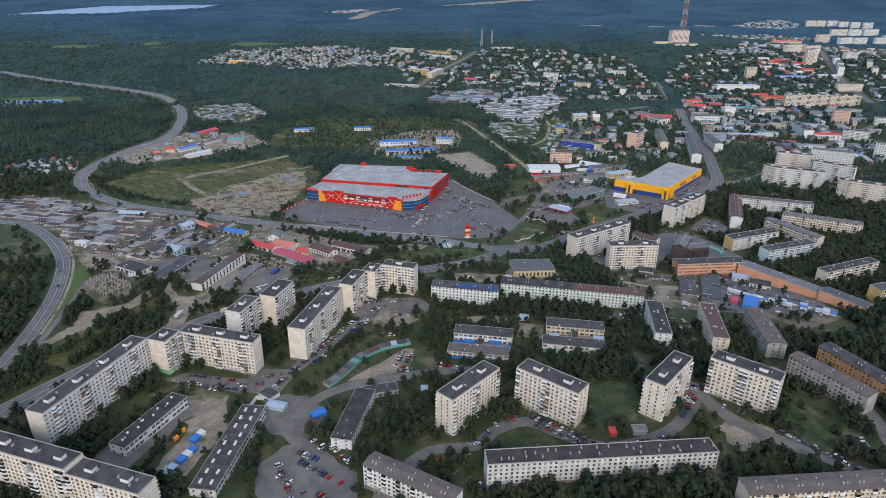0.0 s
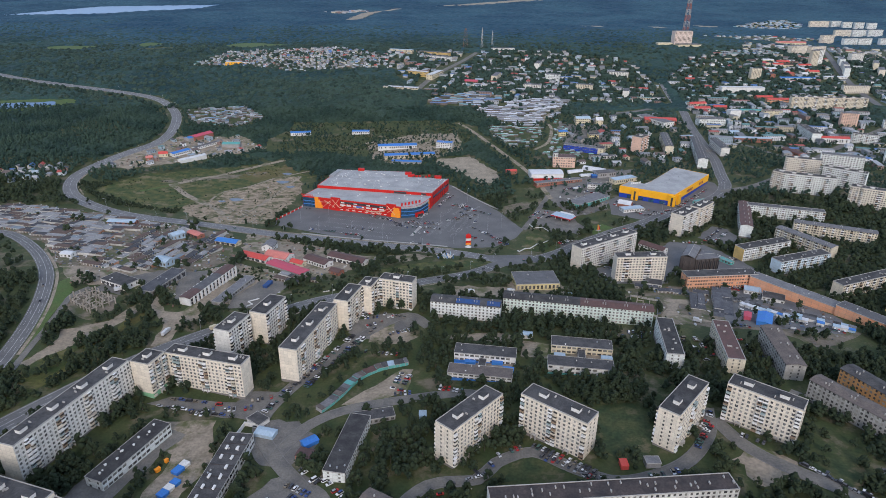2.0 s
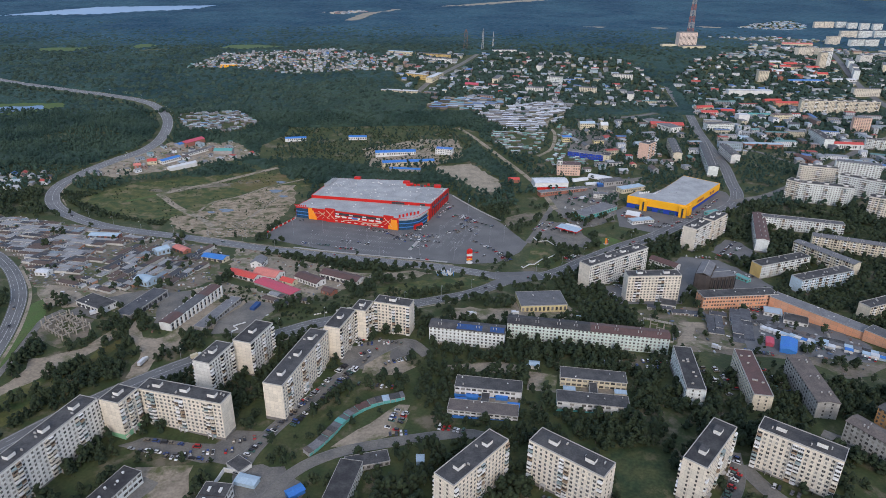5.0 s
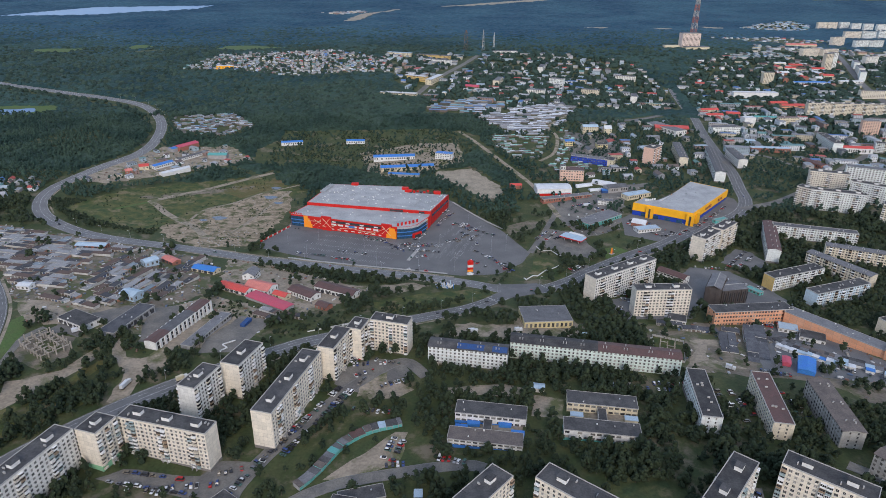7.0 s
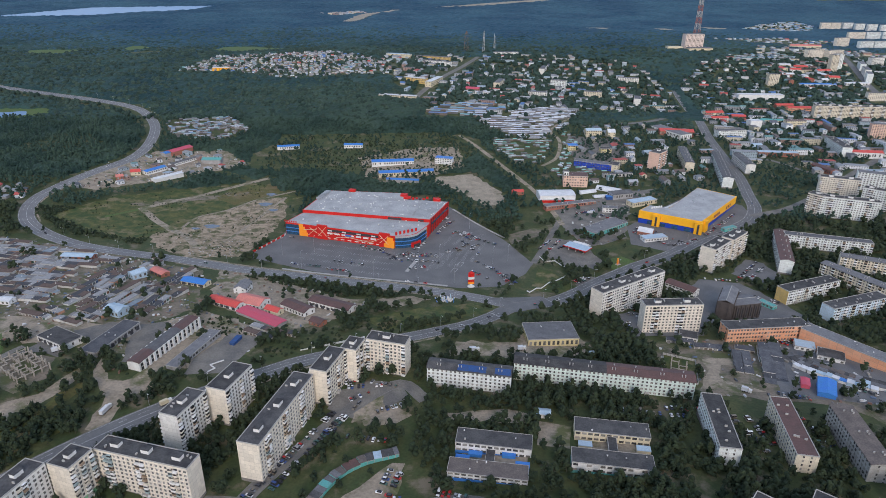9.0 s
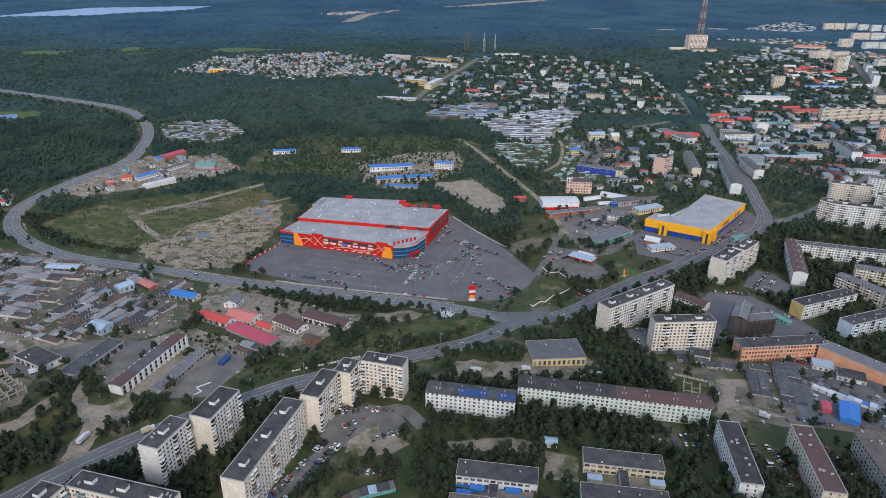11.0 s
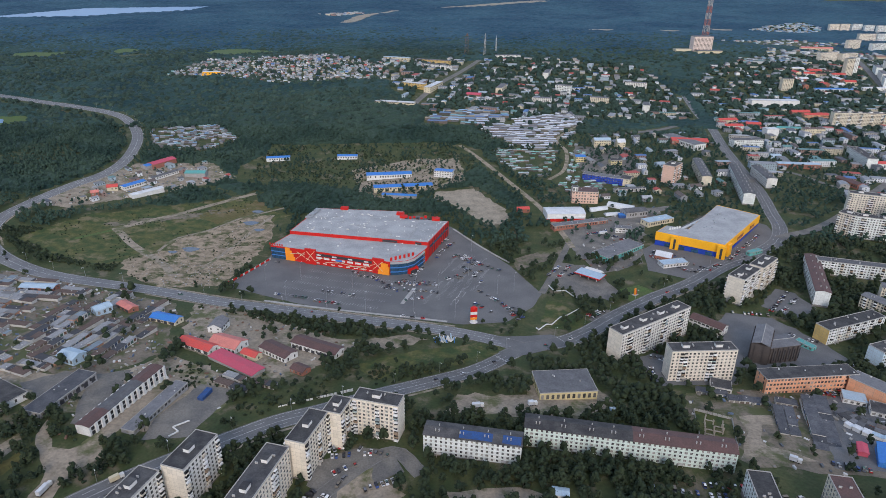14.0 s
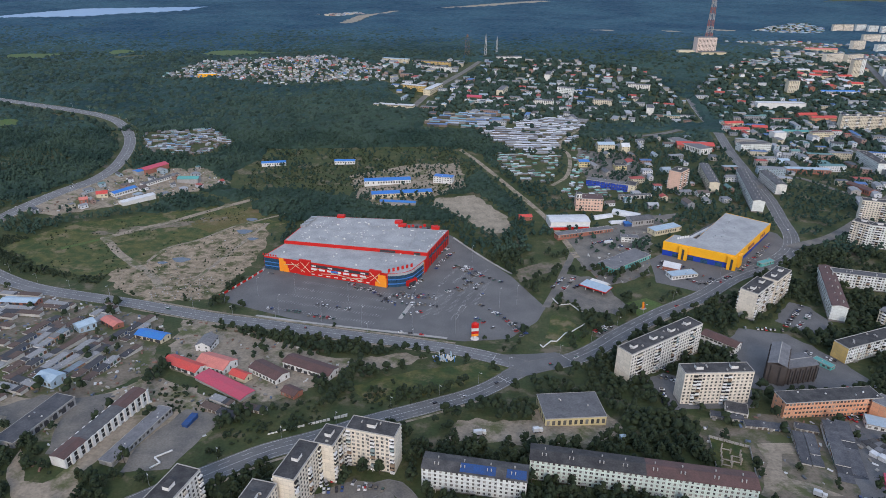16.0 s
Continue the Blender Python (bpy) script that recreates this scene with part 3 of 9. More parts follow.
def patch(name, poly, material, label, category="ground", lift=0.1, rag=3.0, claim=True, seed=1):
    """A flat piece of ground cover with a ragged edge, laid on the land."""
    rnd = random.Random(seed + len(name))
    edge = []
    for (xa, ya), (xb, yb) in zip(poly, poly[1:] + poly[:1]):
        n = max(1, int(math.hypot(xb - xa, yb - ya) / 7))
        for i in range(n):
            t = i / n
            j = rag if i else 0
            edge.append((xa + (xb - xa) * t + rnd.uniform(-j, j), ya + (yb - ya) * t + rnd.uniform(-j, j)))
    bm = bmesh.new()
    bm.faces.new([bm.verts.new((x, y, 0)) for x, y in edge])
    bmesh.ops.triangulate(bm, faces=bm.faces[:])
    for axis in (0, 1):
        lo, hi = min(e[axis] for e in edge), max(e[axis] for e in edge)
        cut = max(8.0, (hi - lo) / 30)
        for c in np.arange(math.ceil(lo / cut) * cut, hi, cut):
            co, no = [0, 0, 0], [0, 0, 0]
            co[axis], no[axis] = c, 1
            bmesh.ops.bisect_plane(bm, geom=bm.verts[:] + bm.edges[:] + bm.faces[:], plane_co=co, plane_no=no)
    for v in bm.verts:
        v.co.z = high_at(v.co.x, v.co.y) + lift
    bmesh.ops.recalc_face_normals(bm, faces=bm.faces[:])
    if bm.faces and sum(f.normal.z for f in bm.faces) < 0:
        bmesh.ops.reverse_faces(bm, faces=bm.faces[:])
    me = bpy.data.meshes.new(name)
    bm.to_mesh(me)
    bm.free()
    me.materials.append(M[material])
    if claim:
        claim_poly(poly)
    return tagged(new(name, me), label, category, kind="structure")


# ---- ground cover and roads ----
patch("parking_lot", [(-196, 838), (-216, 763), (-135, 727), (-42, 702), (17, 691), (56, 698), (84, 731), (96, 759), (70, 827), (8, 937), (-34, 975), (-178, 975)], "asphalt", "wide grey asphalt car park of the shopping mall", "car park", lift=0.12, rag=0.3)
patch("sand_pit", [(-14, 1056), (40, 1066), (80, 989), (80, 946), (56, 939), (9, 1011), (-18, 1031)], "sand", "pale bare sand behind the mall")
patch("rubble_field", [(-222, 975), (-243, 973), (-262, 957), (-287, 914), (-313, 883), (-311, 850), (-335, 835), (-340, 806), (-318, 775), (-279, 748), (-218, 763), (-206, 899)], "rubble_ground", "bare stony building ground with puddles", lift=0.16)
patch("meadow", [(-479, 854), (-443, 934), (-280, 1038), (-221, 985), (-200, 977), (-350, 800), (-393, 809)], "grass", "rough olive meadow inside the road bend", lift=0.08)
patch("verge", [(-316, 432), (-324, 464), (-338, 511), (-351, 550), (-347, 559), (-330, 535), (-327, 522), (-324, 498), (-318, 465), (-312, 432)], "lawn", "bright green grass verge beside the slip road", lift=0.14, rag=0.8)
patch("dirt_track", [(-309, 420), (-301, 440), (-299, 455), (-304, 467), (-287, 475), (-274, 483), (-268, 503), (-263, 515), (-256, 506), (-262, 484), (-268, 472), (-274, 458), (-284, 445), (-294, 432), (-301, 416)], "dirt", "pale worn dirt track", lift=0.13, rag=1.5)
patch("ruin_yard", [(-321, 519), (-312, 541), (-309, 548), (-294, 556), (-282, 538), (-285, 527), (-300, 533), (-313, 531)], "old_asphalt", "pale worn yard beside the concrete frame", lift=0.14, rag=1)
patch("dry_bank", [(-280, 448), (-262, 478), (-254, 500), (-246, 492), (-258, 464), (-272, 444)], "brown_heath", "dry yellow-brown grass bank", lift=0.1, rag=3, claim=False)
patch("ruin_ground", [(-326, 500), (-320, 530), (-286, 526), (-278, 500), (-290, 482), (-305, 490)], "waste", "weedy bare ground under the concrete frame", lift=0.1, rag=2)
patch("garage_ground", [(-600, 745), (-543, 800), (-465, 779), (-380, 767), (-317, 734), (-246, 715), (-215, 626), (-253, 568), (-308, 592), (-374, 587), (-434, 662), (-540, 700)], "waste", "trodden dirt lanes between the garages", lift=0.09, claim=False)
patch("works_yard", [(-374, 587), (-308, 592), (-253, 568), (-213, 617), (-150, 590), (-150, 545), (-190, 522), (-262, 542), (-333, 546)], "dirt", "dusty works yard between workshops", lift=0.11, claim=False)
patch("depot_yard", [(-229, 715), (-174, 706), (-100, 660), (-67, 655), (-80, 625), (-105, 598), (-134, 586), (-189, 619), (-214, 638)], "dirt", "depot yard of packed dirt", lift=0.12, claim=False)
patch("market_ground", [(165, 552), (178, 586), (213, 594), (314, 590), (346, 540), (346, 490), (301, 458), (274, 490), (236, 492), (185, 502)], "waste", "worn dirt and broken asphalt of the market", lift=0.1, claim=False)
patch("market_asphalt", [(236, 500), (262, 575), (300, 590), (330, 560), (346, 520), (330, 488), (280, 496)], "road_asphalt", "worn grey asphalt between market stalls", lift=0.15, rag=2, claim=False)
patch("fenced_yard", [(174, 562), (196, 551), (184, 513), (164, 522)], "grass", "fenced yard overgrown with grass", lift=0.16, rag=0.4)
patch("filling_station_yard", [(108, 792), (128, 832), (150, 826), (166, 790), (173, 766), (160, 744), (128, 754)], "old_asphalt", "asphalt yard of the filling station", lift=0.1)
patch("triangle_lawn", [(174, 768), (196, 778), (216, 757), (181, 728)], "lawn", "small triangular lawn by the crossing", lift=0.2, rag=0.5)
patch("store_lot", [(224, 864), (242, 880), (262, 905), (350, 985), (395, 935), (391, 893), (358, 849), (257, 787), (215, 811)], "asphalt", "asphalt yard round the yellow store", "car park", lift=0.12, rag=0.5)
patch("shed_yard", [(-143, 1148), (-43, 1188), (18, 1185), (33, 1097), (-22, 1060), (-81, 1025), (-124, 1064)], "dirt", "gravel yard between blue sheds", lift=0.14, claim=False)
patch("hamlet_ground", [(-518, 951), (-490, 1040), (-464, 1129), (-362, 1161), (-309, 1109), (-369, 1048), (-468, 952)], "dirt", "dirt yards below the road", lift=0.2, claim=False)
patch("west_court", [(-202, 385), (-154, 376), (-125, 372), (-112, 403), (-134, 404), (-143, 391), (-189, 394)], "old_asphalt", "patched asphalt before the entrances", lift=0.15, rag=1)
patch("playground", [(-183, 368), (-150, 372), (-140, 330), (-150, 290), (-172, 290), (-165, 330)], "dirt", "sandy kindergarten playground", lift=0.12, rag=2)
patch("works_lane", [(140, 925), (260, 990), (300, 1000), (255, 950), (232, 890), (215, 830), (165, 800), (140, 880)], "old_asphalt", "patched lanes between the workshops", lift=0.09, claim=False)
patch("parking_court", [(-100, 318), (-82, 322), (-50, 292), (-45, 262), (-100, 262), (-112, 300)], "old_asphalt", "cracked asphalt parking court", "car park", lift=0.14, rag=1.5)
patch("junction_court", [(-125, 345), (-118, 372), (-95, 372), (-78, 350), (-92, 328), (-110, 330)], "old_asphalt", "dusty asphalt widening of the street", "street", lift=0.12, rag=2)
patch("block_court", [(-76, 500), (-50, 512), (-30, 508), (-22, 490), (-60, 470), (-78, 480)], "old_asphalt", "asphalt court before the entrances", "street", lift=0.13, rag=1.5)
patch("kindergarten_court", [(10, 420), (50, 416), (52, 432), (12, 436)], "dirt", "sandy kindergarten court", lift=0.13, rag=1)
patch("kindergarten_court", [(82, 428), (124, 422), (126, 440), (84, 444)], "dirt", "sandy kindergarten court", lift=0.13, rag=1)
patch("ball_court", [(58, 440), (78, 436), (82, 458), (62, 464)], "dirt", "bare earth ball court between trees", lift=0.13, rag=1)
patch("east_dirt", [(168, 322), (186, 336), (205, 320), (196, 305), (176, 300)], "dirt", "trodden pale earth by the blocks", lift=0.11, rag=3)
patch("block_yard", [(160, 595), (156, 640), (172, 648), (185, 640), (225, 652), (232, 630), (222, 600), (205, 600)], "road_asphalt", "asphalt parking between the blocks", "car park", lift=0.1, rag=1.5)
patch("hall_yard", [(0, 548), (10, 572), (60, 575), (70, 600), (110, 606), (120, 570), (100, 552), (60, 548)], "dirt", "packed earth yard round the hall", lift=0.1, rag=3)
patch("verge_strip", [(85, 690), (100, 745), (112, 740), (130, 702), (116, 684)], "grass", "grass strip beside the crossing", lift=0.09, rag=1, claim=False)
patch("roadside_grass", [(-70, 612), (-20, 640), (30, 655), (58, 648), (20, 622), (-10, 604), (-50, 590)], "grass", "grass slope between the roads", lift=0.09, rag=2, claim=False)
patch("roadside_sand", [(-66, 655), (-30, 668), (-12, 660), (-40, 640), (-62, 638)], "dirt", "pale bare earth beside the road", lift=0.13, rag=3)
patch("tower_court", [(300, 735), (330, 770), (345, 760), (350, 730), (325, 710)], "road_asphalt", "asphalt round the stepped block", "street", lift=0.1, rag=2)
patch("meadow_dirt", [(-420, 905), (-360, 945), (-300, 985), (-250, 1000), (-300, 965), (-380, 915)], "waste", "bare earth strip in the meadow", lift=0.2, rag=4)
patch("dirt_junction", [(-254, 529), (-237, 504), (-226, 503), (-214, 514), (-203, 500), (-214, 482), (-215, 464), (-218, 450), (-227, 452), (-229, 482), (-252, 513)], "dirt", "pale dusty turning place beside the road", lift=0.15, rag=1.5)
patch("market_dirt", [(183, 507), (200, 535), (203, 556), (228, 558), (226, 546), (214, 546), (206, 530), (206, 521), (218, 516), (230, 506), (210, 503), (198, 510)], "dirt", "bare earth lanes at the market edge", lift=0.18, rag=1)
patch("sandy_strip", [(2, 474), (44, 477), (58, 471), (54, 462), (6, 466)], "dirt", "sandy path behind the kindergarten", lift=0.14, rag=1.5)
patch("bank_strip", [(71, 841), (133, 874), (133, 852), (77, 814)], "waste", "brownish worn bank beside the car park", lift=0.13, rag=2)
patch("small_playground", [(-61, 482), (-41, 494), (-35, 470), (-60, 465)], "dirt", "bare earth playground before the block", lift=0.16, rag=2)
patch("back_yard", [(-295, 567), (-273, 585), (-255, 577), (-271, 547)], "old_asphalt", "grey yard behind the shop", lift=0.15, rag=2)
patch("back_yard", [(-253, 582), (-229, 591), (-220, 528), (-238, 526)], "old_asphalt", "grey lane between workshop and storehouse", lift=0.15, rag=1.5)
patch("grass_slope", [(-324, 395), (-309, 426), (-257, 465), (-238, 454), (-277, 399), (-301, 357)], "grass", "olive grass slope below the track", lift=0.10, rag=3, claim=False)
patch("crossing_bay", [(131, 706), (152, 727), (160, 722), (139, 700)], "old_asphalt", "parking bay beside the avenue", "car park", lift=0.17, rag=0.4)
patch("workshop_yard", [(-188, 514), (-188, 535), (-173, 577), (-145, 572), (-161, 519)], "old_asphalt", "grey asphalt yard beside the workshop", lift=0.15, rag=1)
patch("workshop_lane", [(-222, 508), (-198, 585), (-190, 580), (-210, 508)], "dirt", "dusty lane along the white workshop", lift=0.16, rag=0.8)
patch("hall_square", [(236, 688), (262, 722), (300, 712), (322, 672), (330, 636), (300, 622), (248, 622), (231, 628)], "road_asphalt", "worn asphalt square round the brick hall", "car park", lift=0.12, rag=1.5)
patch("school_yard", [(-213.6, 294.3), (-188.3, 365), (-164.7, 356.6), (-190, 285.9)], "old_asphalt", "worn asphalt yard round the school", "yard", lift=0.13, rag=1.5)
patch("works_yard_far", [(205, 1120), (275, 1100), (300, 1150), (305, 1245), (215, 1255), (205, 1200)], "old_asphalt", "worn yards between yellow houses", "yard", lift=0.12, rag=3, claim=False)
patch("tower_green", [(94, 330), (100, 372), (126, 378), (134, 345), (120, 322)], "heath", "rough grass with bare earth between tower blocks", lift=0.1, rag=3)
patch("garage_front", [(-70, 388), (-55, 404), (-30, 428), (-22, 427), (-25, 403), (-45, 388)], "dirt", "bare dirt before the green garages", lift=0.17, rag=1.5)
patch("court_island", [(-53, 467), (-32, 482), (-20, 472), (-31, 463), (-51, 462)], "dirt", "sandy play island in the parking court", lift=0.2, rag=1)
patch("court_grass", [(184, 332), (230, 323), (250, 335), (238, 302), (206, 300)], "heath", "rough sunny grass with trodden paths", lift=0.1, rag=2, claim=False)
patch("court_grass", [(42, 326), (64, 332), (74, 315), (33, 308)], "heath", "small rough lawn in the bend of the lane", lift=0.1, rag=1)
patch("garage_bank", [(-99, 425), (-68, 457), (-43, 443), (-58, 424), (-78, 402), (-90, 392)], "soil", "grass bank above the green garages", lift=0.1, rag=2, claim=False)
patch("brown_heath", [(-318, 964), (-243, 1038), (-221, 1014), (-248, 980), (-284, 938)], "brown_heath", "brown autumn heath at the meadow edge", lift=0.2, rag=3, claim=False)
road("main_road", [(-1122, 1646), (-990, 1566), (-833, 1498), (-732, 1460), (-637, 1415), (-578, 1359), (-522, 1264), (-489, 1158), (-485, 1082), (-505, 1019), (-521, 956), (-527, 909), (-516, 867), (-489, 828), (-442, 792), (-381, 764), (-279, 742), (-210, 724), (-152, 713), (-90, 699), (-40, 688), (7, 676), (43, 662), (67, 650)], 17, "grey dual carriageway bending round the meadow", "pale_asphalt")
for p in smooth([(-732, 1460), (-637, 1415), (-578, 1359), (-522, 1264), (-489, 1158), (-485, 1082), (-505, 1019), (-521, 956)], 8.0):
    claim_box(p.x + 3, p.y - 12, 0, 24, 26, 0)
road("avenue", [(67, 650), (98, 662), (125, 682), (156, 712), (202, 749), (250, 781), (298, 821), (347, 852), (384, 885), (407, 926), (421, 980), (443, 1065), (460, 1168), (483, 1295), (513, 1431), (524, 1528), (548, 1700)], 17, "straight grey avenue into the town")
road("hill_road", [(61, 645), (27, 610), (-9, 588), (-46, 569), (-80, 550), (-109, 536), (-137, 516), (-165, 495), (-198, 466), (-232, 428), (-262, 385), (-300, 320), (-330, 250)], 15, "two-lane road running down past the tower blocks")
road("slip_road", [(-562, 698), (-521, 697), (-479, 683), (-423, 632), (-376, 572), (-349, 519), (-333, 472), (-324, 429), (-320, 395), (-319, 350), (-315, 300)], 12, "curving slip road with grass verge")
road("concrete_lane", [(-309, 412), (-313, 443), (-315, 463), (-319, 487), (-323, 509), (-325, 524), (-318, 540)], 4, "narrow concrete lane along the verge", "old_asphalt", lines=False)
road("court_street", [(-51, 260), (-77, 305), (-103, 337), (-120, 369), (-110, 405), (-85, 446), (-61, 481), (-31, 508), (-12, 488)], 9, "courtyard street lined with parked cars", "old_asphalt", lines=False)
road("yard_street", [(-103, 337), (-89, 366), (-67, 382), (-35, 390), (10, 396), (25, 392)], 8, "narrow courtyard lane", "old_asphalt", lines=False)
road("south_street", [(-40, 255), (-28, 285), (-8, 309), (20, 312), (32, 325), (54, 333), (76, 318), (101, 306), (138, 318), (163, 345), (172, 372)], 8, "courtyard street between tower blocks", "old_asphalt", lines=False)
road("east_street", [(260, 268), (238, 284), (209, 306), (192, 320), (180, 336), (172, 360)], 9, "courtyard street with parked cars", "old_asphalt", lines=False)
road("east_lane", [(236, 392), (257, 372), (276, 345), (270, 310), (262, 285)], 8, "worn asphalt lane", "old_asphalt", lines=False)
road("dirt_road", [(23, 1245), (53, 1184), (89, 1094), (124, 996), (140, 915), (146, 870)], 7, "pale dirt road behind the mall", "dirt", lines=False, kerbs=False)
road("dirt_road", [(150, 1095), (176, 1130), (190, 1180), (196, 1232), (188, 1275), (212, 1330), (255, 1400)], 6, "pale dirt lane between shacks", "dirt", lines=False, kerbs=False)
road("link_road", [(96, 760), (112, 800), (135, 860), (150, 890), (200, 930), (262, 985)], 7, "service road between workshops", "old_asphalt", lines=False, kerbs=False)
road("meadow_track", [(-318, 846), (-313, 885), (-287, 916), (-262, 959), (-240, 980), (-205, 1010)], 3.5, "worn track across the meadow", "dirt", lines=False, kerbs=False)
road("town_street", [(507, 1496), (440, 1430), (373, 1377), (254, 1319)], 10, "narrow grey street through the town", "old_asphalt", lines=False, kerbs=False, far=True)
road("town_street", [(391, 894), (486, 952), (726, 1182), (912, 1335)], 12, "long grey street through the town", "old_asphalt", lines=False, kerbs=False, far=True)
road("town_street", [(445, 1104), (528, 1162), (589, 1074), (719, 1132)], 9, "curving grey street between houses", "old_asphalt", lines=False, kerbs=False, far=True)
road("town_street", [(1327, 2439), (1054, 1792), (955, 1405)], 16, "wide far avenue between blocks", "asphalt", lines=False, kerbs=False, far=True)
road("town_street", [(90, 1999), (-2, 1686), (-64, 1457)], 12, "straight pale street up the hill", "old_asphalt", lines=False, kerbs=False, far=True)

# the wide crossing: one sheet of asphalt with worn stop lines
patch("crossing", [(38, 668), (72, 672), (92, 676), (106, 668), (98, 654), (72, 640), (52, 630), (44, 640), (56, 652)], "road_asphalt", "wide asphalt crossing of three roads", "road", lift=0.30, rag=0.3)
stops = Solid()
for px, py, tn, n in ((40, 661, 72, 4), (46, 628, -48, 4), (100, 666, -58, 4)):
    for k in range(n):
        c, s = math.cos(radians(tn)), math.sin(radians(tn))
        o = (k - n / 2 + 0.5) * 3.4
        cx, cy = px + c * o, py + s * o
        pts = [(cx + c * a * 1.3 - s * b * 0.3, cy + s * a * 1.3 + c * b * 0.3) for a, b in ((-1, -1), (1, -1), (1, 1), (-1, 1))]
        stops.face([(q, r, high_at(q, r) + 0.36) for q, r in pts])
tagged(new("stop_line", stops.mesh("stop_line", "paint")), "worn white stop lines at the crossing", "marking", kind="structure")

# pale footpaths and shoulders beside the roads
for points, off, wide in (([(27, 610), (-9, 588), (-46, 569), (-80, 550), (-109, 536), (-137, 516), (-165, 495), (-198, 466)], 10.2, 2.2), ([(-279, 742), (-210, 724), (-152, 713), (-90, 699), (-40, 688), (7, 676)], -10.6, 2.0), ([(-279, 742), (-210, 724), (-152, 713), (-90, 699), (-40, 688), (7, 676)], 11.2, 3.0), ([(98, 662), (125, 682), (156, 712), (202, 749), (250, 781)], -10.4, 2.2), ([(-423, 632), (-376, 572), (-349, 519), (-333, 472), (-324, 429)], 8.6, 2.6), ([(-489, 1158), (-485, 1082), (-505, 1019), (-521, 956), (-527, 909), (-516, 867), (-489, 828)], 10.4, 2.0)):
    way = Solid()
    ribbon(points, off, wide, 0.2, way)
    tagged(new("footpath", way.mesh("footpath", "dirt")), "pale trodden footpath beside the road", "footpath", kind="structure")

# kerbside parking strips, kept clear of trees
for xa, ya, xb, yb in ((-106, 411, -73, 476), (-98, 409, -66, 472), (-70, 508, -57, 516), (-74, 447, -56, 488), (6, 309, 26, 316), (34, 331, 50, 338), (56, 338, 90, 312), (152, 333, 168, 354), (180, 345, 199, 331), (207, 317, 234, 288), (251, 314, 255, 298), (-86, 303, -56, 282), (-95, 290, -76, 275), (6, 291, 24, 276), (114, 272, 156, 276), (-192, 383, -142, 376), (-186, 391, -150, 387), (-36, 397, -19, 399), (-2, 402, 15, 397), (112, 478, 160, 470), (190, 470, 196, 430), (228, 470, 232, 430), (268, 722, 300, 716), (172, 640, 186, 628)):
    claim_box((xa + xb) / 2, (ya + yb) / 2, math.degrees(math.atan2(yb - ya, xb - xa)), math.hypot(xb - xa, yb - ya), 6.0, 0.5)
road("meadow_track", [(-392, 897), (-367, 932), (-341, 962), (-314, 998), (-290, 1026), (-263, 1054)], 8, "worn stony track across the meadow", "dirt", lines=False, kerbs=False)
road("meadow_track", [(-390, 900), (-374, 884), (-358, 865), (-331, 840), (-301, 815), (-276, 782)], 9, "worn stony track across the meadow", "dirt", lines=False, kerbs=False)
road("meadow_track", [(-255, 803), (-244, 865), (-231, 940), (-222, 975)], 4, "straight pale track over bare ground", "dirt", lines=False, kerbs=False)
road("grass_track", [(-419, 864), (-404, 882), (-390, 899)], 5, "bright green grass track", "lawn", lines=False, kerbs=False)


# ---- apartment blocks ----
WINDOW, BALCONY = {}, {}
for side in (-1, 1):
    w = Solid().box(-0.75, min(0, side * 0.05), 0, 0.75, max(0, side * 0.05), 1.5, True)
    w.slot = 1
    for x0, x1, z0, z1 in ((-0.82, -0.75, -0.05, 1.55), (0.75, 0.82, -0.05, 1.55), (-0.03, 0.03, 0, 1.5), (-0.9, 0.9, -0.12, -0.03)):
        w.box(x0, min(0, side * 0.09), z0, x1, max(0, side * 0.09), z1, True)
    WINDOW[side] = w.mesh("window", "flat_glass_one", "white")
    for shut in (True, False):
        w = Solid().box(-1.35, min(0, side * 1.15), -0.12, 1.35, max(0, side * 1.15), 1.05, True)
        # dark glass over the front, standing in for the loggia's black shadow too
        w.slot = 1
        w.box(-1.25, min(0, side * (1.1 if shut else 0.06)), 1.05, 1.25, max(0, side * (1.1 if shut else 0.06)), 2.3)
        w.slot = 0
        if shut:
            for x in (-1.3, -0.45, 0.4, 1.22):
                w.box(x, min(side * 1.06, side * 1.14), 1.05, x + 0.08, max(side * 1.06, side * 1.14), 2.3, True)
            w.box(-1.35, min(0, side * 1.15), 2.3, 1.35, max(0, side * 1.15), 2.42, True)
        BALCONY[side, shut] = w.mesh("balcony", "balcony_one", "glass")


def piece(name, mesh, parent, at, size):
    """One of many alike parts that share a mesh."""
    ob = new(name, mesh)
    ob.parent = parent
    ob.location, ob.scale = at, size
    return ob


